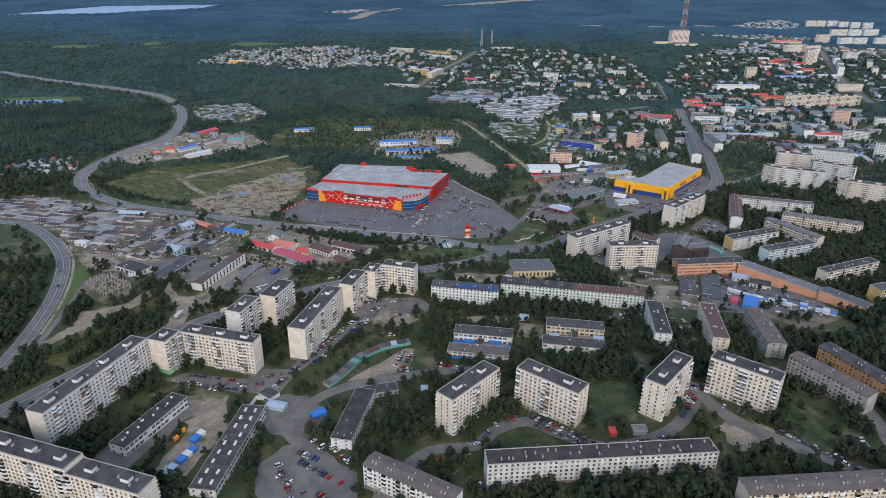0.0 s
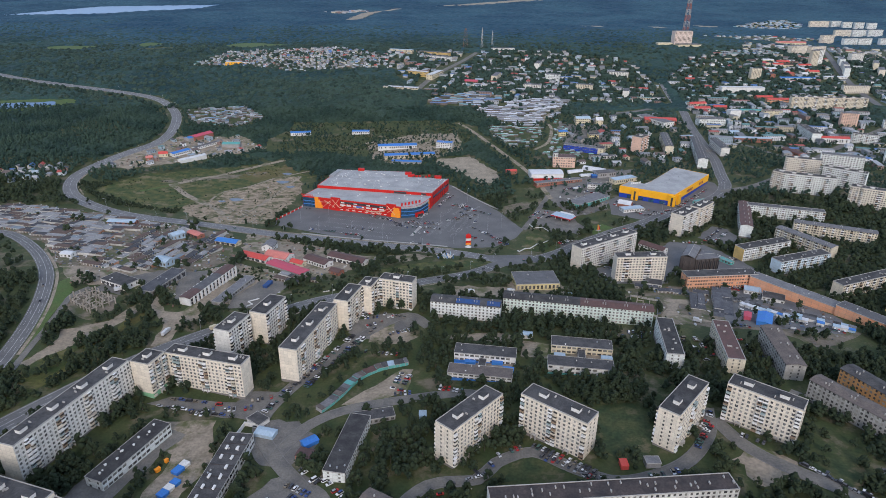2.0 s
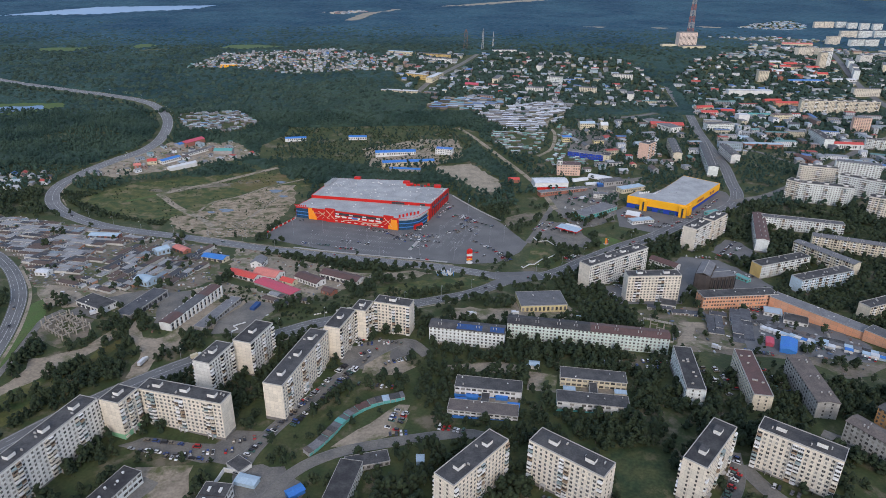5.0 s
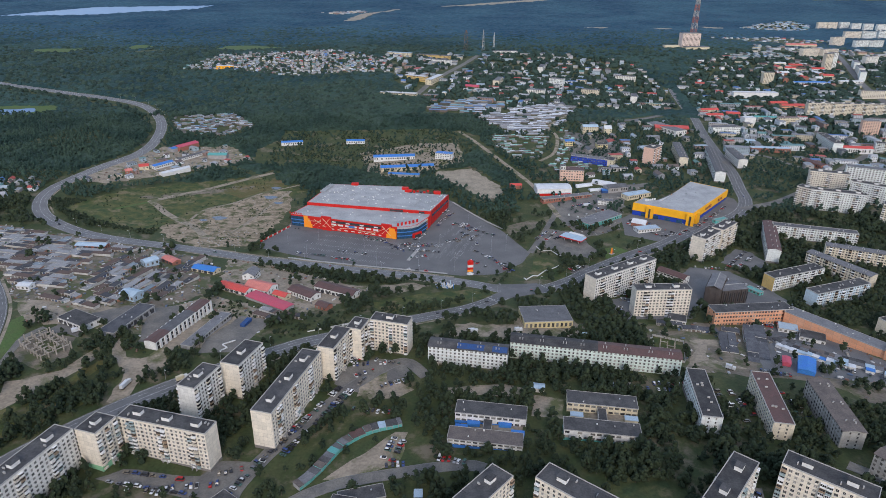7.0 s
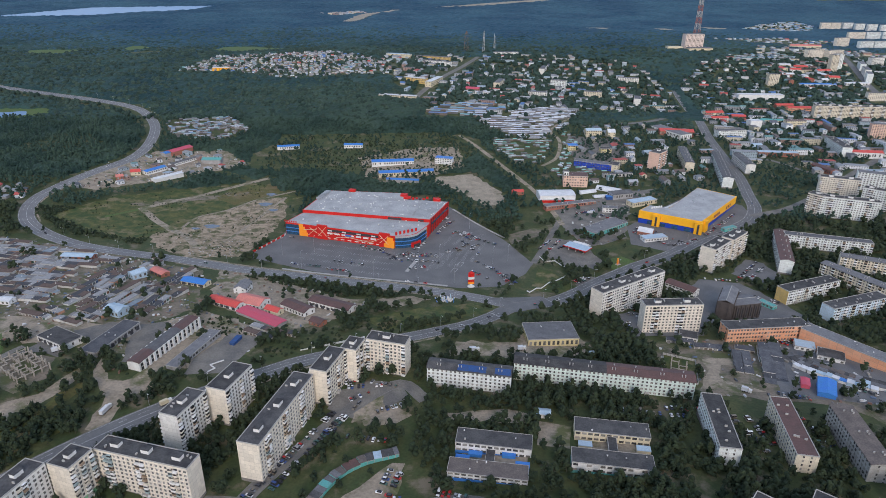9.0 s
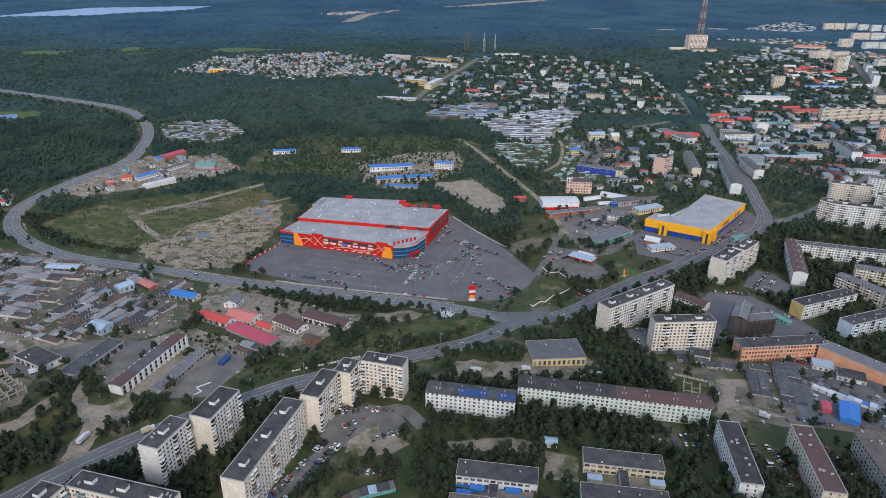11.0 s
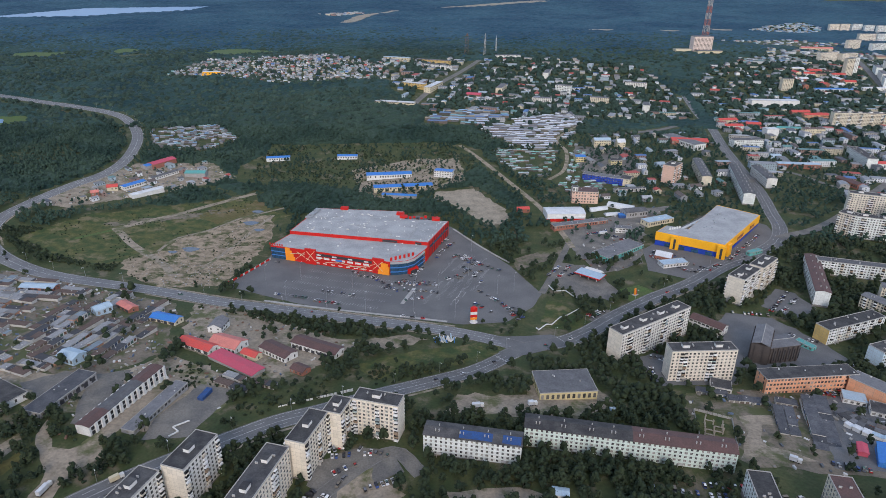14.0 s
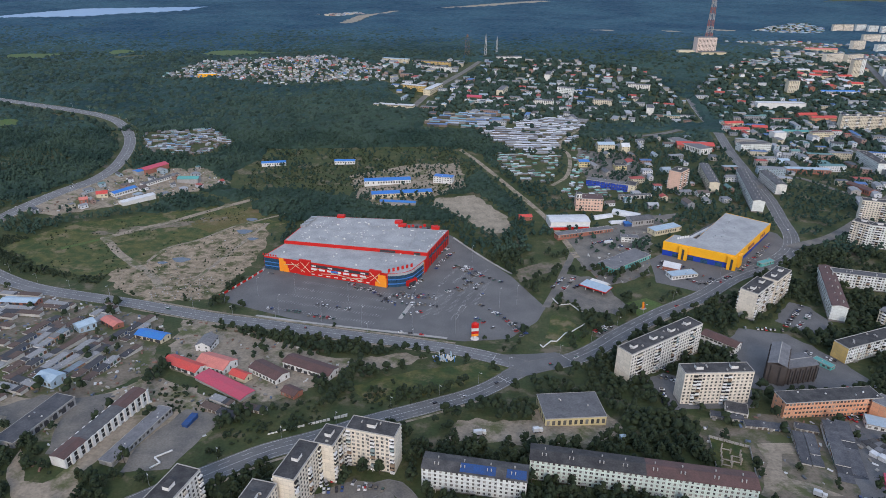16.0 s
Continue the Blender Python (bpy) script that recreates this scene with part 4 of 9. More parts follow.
def apartment(x, y, turn, length, depth, storeys, skin="panel", roof="bitumen", end="", gable=0.0, words="beige", group="tower blocks", floor=2.8, ends=False, near=False, fronts_out=True):
    """A prefabricated block of flats: panel walls, parapet roof, a row of windows for each storey and stacks of balconies."""
    rnd = random.Random(int(x * 7 + y * 13))
    high = floor * storeys + (2.1 if storeys > 6 else 1.0)
    label = "%s %d-storey panel block of flats with flat dark roof" % (words, storeys)
    if gable:
        label = "%s %d-storey block of flats under a shallow pitched roof" % (words, storeys)
    b = thing("apartment_block", x, y, turn, label, "apartment block", group)
    hx, hy = length / 2, depth / 2
    claim_box(x, y, turn, length, depth, 2.0)
    low = -6.0
    wall = Solid().box(-hx, -hy, 0.9, hx, hy, high - 0.25)
    part("wall", wall, skin, b)
    part("plinth", Solid().box(-hx - 0.06, -hy - 0.06, low, hx + 0.06, hy + 0.06, 0.9), "plinth", b)
    if end:
        for s in (-1, 1):
            part("end_wall", Solid().box(min(s * hx, s * (hx + 0.12)), -hy + 0.05, 0.95, max(s * hx, s * (hx + 0.12)), hy - 0.05, high - 0.5), end, b)
    if gable:
        part("roof", Solid().gable(-hx, -hy, hx, hy, high - 0.3, gable, over=0.5), roof, b)
        part("gable_wall", gable_ends(hx, hy, high - 0.26, high - 0.3 + gable), skin, b)
        crowd = 1.3 if y < 300 else 1.0
        for k in range(max(2, int(length * crowd / 14))):
            cx = -hx + (k + 0.5) * length / max(2, int(length * crowd / 14)) + rnd.uniform(-1.5, 1.5)
            for cy, off in ((-depth * 0.24, -1.1), (-depth * 0.24, 1.1), (depth * 0.12, 0.4)):
                part("chimney", Solid().box(cx + off - 0.26, cy - 0.4, high, cx + off + 0.26, cy + 0.4, high + gable + 0.6).box(cx + off - 0.33, cy - 0.47, high + gable + 0.6, cx + off + 0.33, cy + 0.47, high + gable + 0.72, True), "concrete", b)
    else:
        part("roof", Solid().box(-hx + 0.35, -hy + 0.35, high - 0.5, hx - 0.35, hy - 0.35, high - 0.1), roof, b)
        rim = Solid()
        rim.box(-hx - 0.08, -hy - 0.08, high - 0.35, hx + 0.08, -hy + 0.35, high + 0.25, True).box(-hx - 0.08, hy - 0.35, high - 0.35, hx + 0.08, hy + 0.08, high + 0.25, True)
        rim.box(-hx - 0.08, -hy + 0.35, high - 0.35, -hx + 0.35, hy - 0.35, high + 0.25, True).box(hx - 0.35, -hy + 0.35, high - 0.35, hx + 0.08, hy - 0.35, high + 0.25, True)
        part("parapet", rim, "concrete", b)
        n = max(1, round(length / 21)) if storeys > 6 else max(1, round(length / (26 if y > 300 and "weathered" not in skin else 15)))
        for k in range(n):
            cx = -hx + (k + 0.5) * length / n + rnd.uniform(-1, 1)
            if storeys > 6:
                hut = part("roof_hut", Solid().box(cx - 2.6, -1.9, high - 0.12, cx + 2.6, 1.9, high + 2.4), "white", b)
                part("hut_roof", Solid().box(cx - 2.85, -2.15, high + 2.4, cx + 2.85, 2.15, high + 2.62, True), "bitumen", hut)
            for q in range(3):
                vx, vy = cx + rnd.uniform(-9, 9) * 0.8, rnd.uniform(-0.6, 0.6) * hy
                if abs(vx) < hx - 1 and (abs(vx - cx) > 3.2 or storeys <= 6):
                    part("vent_shaft", Solid().box(vx - 0.3, vy - 0.8, high - 0.12, vx + 0.3, vy + 0.8, high + 1.0), "concrete", b)
    bays = max(3, int(length / 3.0))
    pitch = length / bays
    period = 7 if storeys > 6 else 6
    panes, fronts, glazing = Solid(), Solid(), Solid()
    for side in (-1, 1):
        y0 = side * hy
        loggia = [i for i in range(bays) if i % period in ((2, 3) if storeys > 6 else (1, 4))]
        if storeys > 6 and length < 50:
            loggia = [0, bays // 2, bays - 1] if length < 40 else [0, bays // 2 - 1, bays // 2, bays - 1]
        if storeys <= 6 and (side > 0 or not fronts_out):
            loggia = []
        # the face that looks south, towards the flight, has each window as a piece
        shown = near and side * (math.sin(radians(turn)) * x - math.cos(radians(turn)) * (y - 110)) > 0
        for i in range(bays):
            cx = -hx + (i + 0.5) * pitch
            for k in range(storeys):
                z = 0.9 + k * floor
                if i not in loggia or (storeys <= 6 and k == 0):
                    w = rnd.choice((1.2, 1.35, 1.35, 1.7)) / 2 if i % period != 3 else 0.6
                    if shown:
                        piece("window", WINDOW[side], b, (cx, y0, z + 0.75), (w / 0.75, 1, 1))
                    else:
                        panes.box(cx - w, min(y0, y0 + side * 0.05), z + 0.75, cx + w, max(y0, y0 + side * 0.05), z + 2.25)
                    continue
                shut = rnd.random() < 0.5
                if shown:
                    piece("balcony", BALCONY[side, shut], b, (cx, y0, z), (1, 1, 1))
                    continue
                fronts.box(cx - 1.35, min(y0, y0 + side * 1.15), z - 0.12, cx + 1.35, max(y0, y0 + side * 1.15), z + 1.05, True)
                # dark glass box or pane in place of the shaded loggia void
                deep = 1.1 if shut else 0.06
                glazing.box(cx - 1.25, min(y0, y0 + side * deep), z + 1.05, cx + 1.25, max(y0, y0 + side * deep), z + 2.3)
    if ends:
        for s in (-1, 1):
            for k in range(storeys):
                z = 0.9 + k * floor
                for cy in (-hy * 0.35, hy * 0.35):
                    panes.box(min(s * hx, s * (hx + 0.05)), cy - 0.5, z + 0.8, max(s * hx, s * (hx + 0.05)), cy + 0.5, z + 2.2, True)
    for name, solid, mat_name in (("glazing", panes, "flat_glass"), ("balcony_cladding", fronts, "balcony"), ("balcony_glazing", glazing, "glass")):
        if solid.v:
            tagged(part(name, solid, mat_name, b), kind="stuff")
    if storeys > 4:
        for k in range(max(1, round(length / 21))):
            cx = -hx + (k + 0.5) * length / max(1, round(length / 21))
            part("entrance_porch", Solid().box(cx - 1.6, -hy - 1.8, 2.6, cx + 1.6, -hy, 2.85, True).box(cx - 1.6, -hy - 1.8, -4, cx - 1.35, -hy, 2.6).box(cx + 1.35, -hy - 1.8, -4, cx + 1.6, -hy, 2.6), "concrete", b)
    return b


apartment(-231.8, 353.1, 73.9, 89.4, 13.0, 9, "panel_grey", end="panel", words="grey and beige", near=True)
corner = apartment(-203.7, 401.1, 73.5, 16.6, 14.5, 9, near=True)
part("painted_base", Solid().box(-8.42, -7.45, -1.5, 8.42, 7.35, 3.2), "pale_green", corner, "pale green painted shop front")
apartment(-165.1, 407.7, -14.4, 60.1, 12.0, 9, near=True)
apartment(-234.6, 279.8, -17.2, 76.6, 13.4, 9, words="cream")
apartment(-175.4, 261.5, -17.2, 47.3, 13.2, 9, words="cream", floor=2.6)
apartment(-161.1, 451.0, 73.0, 27.0, 13.1, 9, "panel_grey", words="grey")
apartment(-140.6, 478.6, 73.3, 30.4, 14.5, 9, "panel_grey", end="panel", words="grey and beige")
apartment(-101.8, 449.5, 76.0, 71.8, 14.0, 9, end="panel", near=True)
apartment(-79.5, 499.5, 74.0, 30.0, 12.5, 9)
apartment(-65.0, 519.5, 74.0, 16.8, 12.1, 9)
apartment(-40.4, 527.3, -15.0, 30.0, 12.2, 9, words="tall beige", near=True)
apartment(171.3, 661.7, 34.3, 84.3, 14.1, 9, "panel_grey", end="panel", words="long grey-beige")
apartment(194.2, 610.9, 3.7, 50.1, 12.2, 9, words="square-set beige")
apartment(287.0, 753.0, 44.2, 36.0, 16.0, 9, "panel_grey", end="panel", words="stepped beige")
apartment(316.0, 777.0, 44.2, 34.0, 14.0, 9, words="stepped beige")
apartment(16.5, 344.1, 49.0, 47.3, 13.8, 9, ends=True, near=True)
apartment(69.6, 343.9, -38.5, 44.8, 14.0, 9, ends=True, near=True)
apartment(145.6, 348.5, 49.0, 43.8, 13.0, 9, ends=True, near=True)
apartment(196.5, 351.4, -38.5, 42.6, 13.1, 9, ends=True, near=True)
apartment(326.3, 1093.4, 48.2, 26.5, 17.0, 9, "panel_pink", words="pink")
low = "five-storey blocks"
apartment(18.6, 507.0, -9.8, 58.9, 13.2, 5, "panel_white", words="white", group=low, gable=1.6, near=True, fronts_out=False)
half = apartment(112.7, 510.1, -10.0, 124.1, 13.6, 5, "panel_mint", "roof_brown", words="long pale green-white", group=low, gable=1.8, near=True, fronts_out=False)
part("grey_roof", Solid().gable(-62, -6.8, 2, 6.8, 14.79, 1.8, over=0.52), "bitumen", half, "grey felt half of the roof")
apartment(371.0, 776.2, 69.1, 92.7, 13.0, 5, "panel_white", "roof_brown", words="white", group=low, gable=1.6)
apartment(351.2, 682.2, 21.9, 67.3, 13.5, 5, "panel_white", end="panel_yellow", words="white and ochre", group=low)
apartment(374.2, 645.2, 20.7, 67.7, 13.3, 5, "panel_blue", words="pale blue", group=low)
apartment(404.4, 585.3, 22.7, 73.6, 11.5, 5, "panel_cream", words="cream", group=low)
apartment(170.3, 446.7, 81.6, 52.9, 12.5, 5, "panel_white", words="white", group=low, ends=True, near=True)
apartment(212.5, 442.3, 80.3, 55.6, 12.2, 5, "panel_cream", "roof_brown", words="cream", group=low, ends=True, near=True)
apartment(249.5, 435.0, 83.6, 54.5, 13.6, 5, "weathered", "roof_umber", words="weathered grey", group=low, ends=True, gable=1.2)
apartment(261.0, 363.5, -59.4, 54.0, 12.0, 5, "weathered", "roof_umber", words="weathered grey", group=low, gable=1.3, fronts_out=False)
apartment(-16.5, 271.5, -29.4, 56.8, 12.0, 5, "panel_white", "roof_umber", words="stained white", group=low, gable=1.4)
apartment(380.2, 1122.1, 78.6, 97.7, 13.0, 5, "panel_cream", "roof_grey", words="cream", group=low, gable=1.4)
apartment(420.2, 1077.1, 75.3, 150.1, 14.0, 5, "panel_white", "roof_grey", words="long white", group=low, gable=1.6)
apartment(468.0, 1110.5, 84.6, 68.3, 14.0, 5, "panel_grey", "roof_grey", words="grey", group=low, gable=1.4)
apartment(429.6, 795.0, -16.4, 88.7, 12.0, 5, "panel_white", "roof_grey", words="white", group=low)
apartment(455.0, 728.7, -24.0, 85.0, 12.0, 5, "panel_cream", "roof_grey", words="cream", group=low, gable=1.4)
apartment(407.1, 699.9, -61.1, 67.7, 12.0, 5, "panel_cream", "roof_grey", words="cream", group=low, gable=1.4)
apartment(288.5, 377.0, -66.7, 55.0, 13.0, 5, "panel_ochre", "bitumen", words="dull orange", group=low, fronts_out=False, gable=1.6)
apartment(219.5, 262.5, 5.4, 126.0, 12.0, 5, "panel_cream", "roof_umber", words="long cream", group=low, gable=1.2)
apartment(89.8, 286.1, 5.6, 131.7, 12.0, 5, "weathered_white", "roof_patched", words="long stained white", group=low, fronts_out=False)
apartment(422.0, 536.0, 20.0, 60.0, 13.0, 5, "panel_yellow", "roof_grey", words="ochre", group=low)
apartment(507.7, 892.3, -20.8, 63.5, 12.0, 9, "panel_white", words="white")
apartment(475.6, 909.6, -50.5, 18.2, 14.0, 9)
apartment(544.8, 982.0, -20.9, 49.7, 12.0, 9)
apartment(567.0, 827.5, -29.2, 45.0, 12.0, 9)
apartment(545.7, 843.1, -34.9, 16.7, 14.0, 9)
apartment(575.2, 923.9, -41.2, 55.8, 12.0, 9, "panel_white", words="white")
apartment(845.0, 1468.6, -3.5, 163.0, 14.0, 9, "panel_cream", words="long cream")
apartment(682.6, 1229.7, 81.2, 79.9, 16.0, 6, "panel_white", words="white")
apartment(766.2, 1194.0, -23.3, 41.0, 14.0, 6, "panel_white", words="white")


# ---- the red mall ----
def mall():
    z0 = -20.5
    b = thing("shopping_mall", -95, 880, 0, "red shopping mall with orange corners and flat grey roof", "shopping mall", z=z0)
    at = lambda pts: [(px + 95, py - 880) for px, py in pts]
    front = at([(-192, 845), (-175, 840), (-59, 805), (-49, 805.3), (-40, 808), (-33, 814), (-27, 826), (-19.2, 842), (-18, 849), (-178, 878)])
    main = at([(-178, 878), (-18.2, 849), (4.1, 914.5), (-50, 921.4), (-51.7, 947), (-159.4, 955)])
    part("front_hall", Solid().prism(front, -4, 15.3), "red_wall", b)
    part("main_hall", Solid().prism(main, -4, 19.0), "red_wall", b)
    inset = lambda poly, d, c: [(px + (c[0] - px) * d, py + (c[1] - py) * d) for px, py in poly]
    part("front_roof", Solid().prism(inset(front, 0.012, (-10, -45)), 15.0, 15.36), "membrane", b)
    part("main_roof", Solid().prism(inset(main, 0.012, (10, 25)), 18.7, 19.06), "membrane", b)
    claim_poly([(px - 95, py + 880) for px, py in front])
    claim_poly([(px - 95, py + 880) for px, py in main])
    rnd = random.Random(5)
    # roof plant: fans, skylights and boxes
    for k in range(190):
        px, py = rnd.uniform(-80, 95), rnd.uniform(-25, 72)
        if not inside(main, np.array([px]), np.array([py]))[0] or not inside(main, np.array([px * 1.03]), np.array([py + 3]))[0]:
            continue
        w, d, h = rnd.choice((0.6, 0.8, 0.9, 1.1, 1.3, 2.6)), rnd.uniform(0.6, 1.3), rnd.uniform(0.4, 1.1)
        part("roof_fan" if w < 1.7 else "air_handler", Solid().turned(px, py, -10, w, d, 19.0, 19.0 + h).turned(px, py, -10, w * 0.6, d * 0.6, 19.0 + h, 19.2 + h), "white" if rnd.random() < 0.7 else "steel", b)
    for k in range(14):
        px, py = rnd.uniform(-90, 70), rnd.uniform(-65, -25)
        if inside(front, np.array([px]), np.array([py]))[0]:
            part("roof_fan", Solid().turned(px, py, -17, 1.4, 1.4, 15.3, 16.3), "white", b)
    for px, py in ((-31, 72), (40, 55), (45, 45), (84, 38)):
        part("roof_house", Solid().turned(px, py, -8, 9, 6, 18.9, 22.0), "red_wall", b)
    for k in range(7):
        part("cooling_unit", Solid().turned(-70 + 1.2 * k, 40 + k * 4.6, -10, 7, 2.2, 19.0, 21.2), "steel", b)
    # plant and dark louvres at the step between the roofs, a lower grey field behind the corner
    step = lambda t: (-83 + 160 * t, -2 - 29 * t)
    for t, w in ((0.73, 17), (0.93, 7)):
        part("louvre", Solid().turned(step(t)[0] - 0.3, step(t)[1] - 0.6, -10.3, w, 0.6, 15.9, 18.2), "dark", b)
    part("roof_field", Solid().prism([(57, -20), (75, -25), (95, 32), (64, 36)], 19.02, 19.12), "membrane_dark", b)
    part("parapet", Solid().beam((55.5, -19, 19.3), (63, 37, 19.3), 0.7), "membrane", b)
    for k in range(5):
        part("roof_duct", Solid().turned(-52 + k * 21, 44 - (k % 3) * 13, -10, 14, 0.5, 19.1, 19.5), "steel", b)
    for k in range(9):
        part("plant_crate", Solid().turned(48 + k * 4.6, 41 + (k % 3) * 3.2, -8, 3.0, 2.0, 18.0, 20.0 + (k % 2)), "red_wall" if k % 3 else "dark", b)
    # facade of the front hall
    ax, ay = -79.5, -40.2
    ux, uy = 0.9573, -0.2890
    turn = math.degrees(math.atan2(uy, ux))
    nx, ny = uy, -ux

    def plate(u, w, z0, z1, out, material, name, deep=0.3):
        cx, cy = ax + ux * (u + w / 2) + nx * (out - deep / 2), ay + uy * (u + w / 2) + ny * (out - deep / 2)
        return part(name, Solid().turned(cx, cy, turn, w, deep, z0, z1), material, b)

    plate(-18, 17.5, 0.3, 13.4, 0.25, "curtain_glass", "glass_front")
    for z in (4.0, 8.4):
        plate(-18, 17.5, z, z + 0.9, 0.4, "roof_blue", "blue_band")
    plate(-0.4, 5.5, -1, 15.2, 0.5, "orange_wall", "orange_pier")
    for u in (24, 103):
        plate(u, 13, -1, 17.6, 1.6, "red_wall", "portal", deep=2.2)
    for k, (u, w, z1) in enumerate(((5.1, 2.4, 12.0), (7.5, 1.8, 8.5), (9.3, 1.4, 5.0))):
        plate(u, w, -1, z1, 0.45 - 0.05 * k, "orange_wall", "orange_pier")
    for k, (u, w, z1) in enumerate(((109.5, 2.0, 5.5), (111.2, 1.8, 9.0))):
        plate(u, w, -1, z1, 1.8 - 0.05 * k, "orange_wall", "orange_pier")
    plate(113, 8, -1, 13.5, 1.9, "orange_wall", "orange_pier")
    plate(118, 4, -1, 9.5, 2.4, "orange_wall", "orange_pier", deep=3)
    plate(30, 72, 10.2, 13.2, 0.35, "dark", "sign_board")
    for k in range(7):
        plate(37 + k * 9.2, 6.5, 7.2, 9.2, 0.5, "white", "shop_sign")
        if k % 2 == 0:
            plate(38 + k * 9.2, 5.0, 10.9, 12.4, 0.6, "white", "shop_sign")
    plate(60, 8, 7.1, 9.3, 0.52, "roof_blue", "shop_sign")
    for k in range(8):
        plate(36 + k * 9, 4.5, 1.6, 2.6, 0.45, "white", "shop_sign")
    lattice = Solid()
    for u0, z0a, u1, z1a in ((6, 9, 24, 11), (12, 3, 24, 13), (14, 12, 30, 4), (26, 4, 36, 16), (26, 15, 36, 5), (36, 4.5, 48, 10), (48, 4, 70, 6.4), (60, 6.5, 96, 3.0), (74, 3.2, 100, 6.5), (88, 1.8, 108, 12), (104, 15, 115, 4), (104, 5, 115, 15)):
        p = [(ax + ux * u + nx * 1.75, ay + uy * u + ny * 1.75, z) if 24 <= u <= 37 or u >= 103 else (ax + ux * u + nx * 0.55, ay + uy * u + ny * 0.55, z) for u, z in ((u0, z0a), (u1, z1a))]
        lattice.beam(p[0], p[1], 0.45)
    part("lattice", lattice, "cream", b, "pale strips crossing the red front")
    # glazed round corner with a letter row on its parapet
    glaze = at([(-57, 803.6), (-48.5, 804.2), (-39.4, 807.1), (-32.2, 813.2), (-26.2, 825.4), (-22, 834)])
    for (xa, ya), (xb, yb) in zip(glaze, glaze[1:]):
        for z0a, z1a, mat_name, out in ((0.2, 3.8, "curtain_glass", 0.3), (3.8, 4.8, "roof_blue", 0.5), (4.8, 8.6, "curtain_glass", 0.3), (8.6, 9.6, "roof_blue", 0.5), (9.6, 13.2, "curtain_glass", 0.3), (13.2, 15.4, "membrane", 0.45)):
            dx, dy = xb - xa, yb - ya
            ll = math.hypot(dx, dy)
            ox, oy = dy / ll * out, -dx / ll * out
            s = Solid()
            k = [(xa + ox, ya + oy), (xb + ox, yb + oy), (xb - ox, yb - oy), (xa - ox, ya - oy)]
            part("glazed_bay" if mat_name == "curtain_glass" else "blue_band", s.prism(k, z0a, z1a), mat_name, b)
    part("entrance_glass", Solid().turned(62.6, -70.6, 46, 9, 1.4, -1, 4.4), "dark", b)
    part("entrance", Solid().turned(60.8, -68.6, 46, 13, 5, -1, 6.2), "red_wall", b)
    part("orange_pier", Solid().turned(72.5, -46.5, 66, 3.4, 1.0, -1, 15.3), "orange_wall", b)
    # seams of the red side wall
    side = Solid()
    for k in range(9):
        t = (k + 0.5) / 9
        side.turned(76.8 + 22.3 * t + 0.2, -31 + 65.5 * t, 71, 0.5, 0.5, 0, 19.1)
    part("side_pilaster", side, "dark", b)
    part("side_glazing", Solid().turned(88.2, 1.8, 71.2, 62, 0.5, 11.0, 13.4), "curtain_glass", b)
    return b


mall()


def roof_letters(x, y, z, turn, count, high, step):
    """A row of red bars, in the size of the sign letters on the parapet."""
    b = thing("roof_sign", x, y, turn, "row of red metal sign letters on the mall parapet", "sign", z=z)
    part("rail", Solid().box(0, -0.08, 0, (count - 1) * step + high * 0.7, 0.08, 0.16, True), "steel", b)
    for k in range(count):
        part("letter_bar", Solid().box(k * step, -0.2, 0.16, k * step + high * 0.62, 0.2, high, True), "red_wall", b)


roof_letters(-57, 806.5, -5.2, 32, 6, 4.0, 5.2)
roof_letters(-193.5, 846.5, -5.2, -17, 6, 2.2, 3.0)


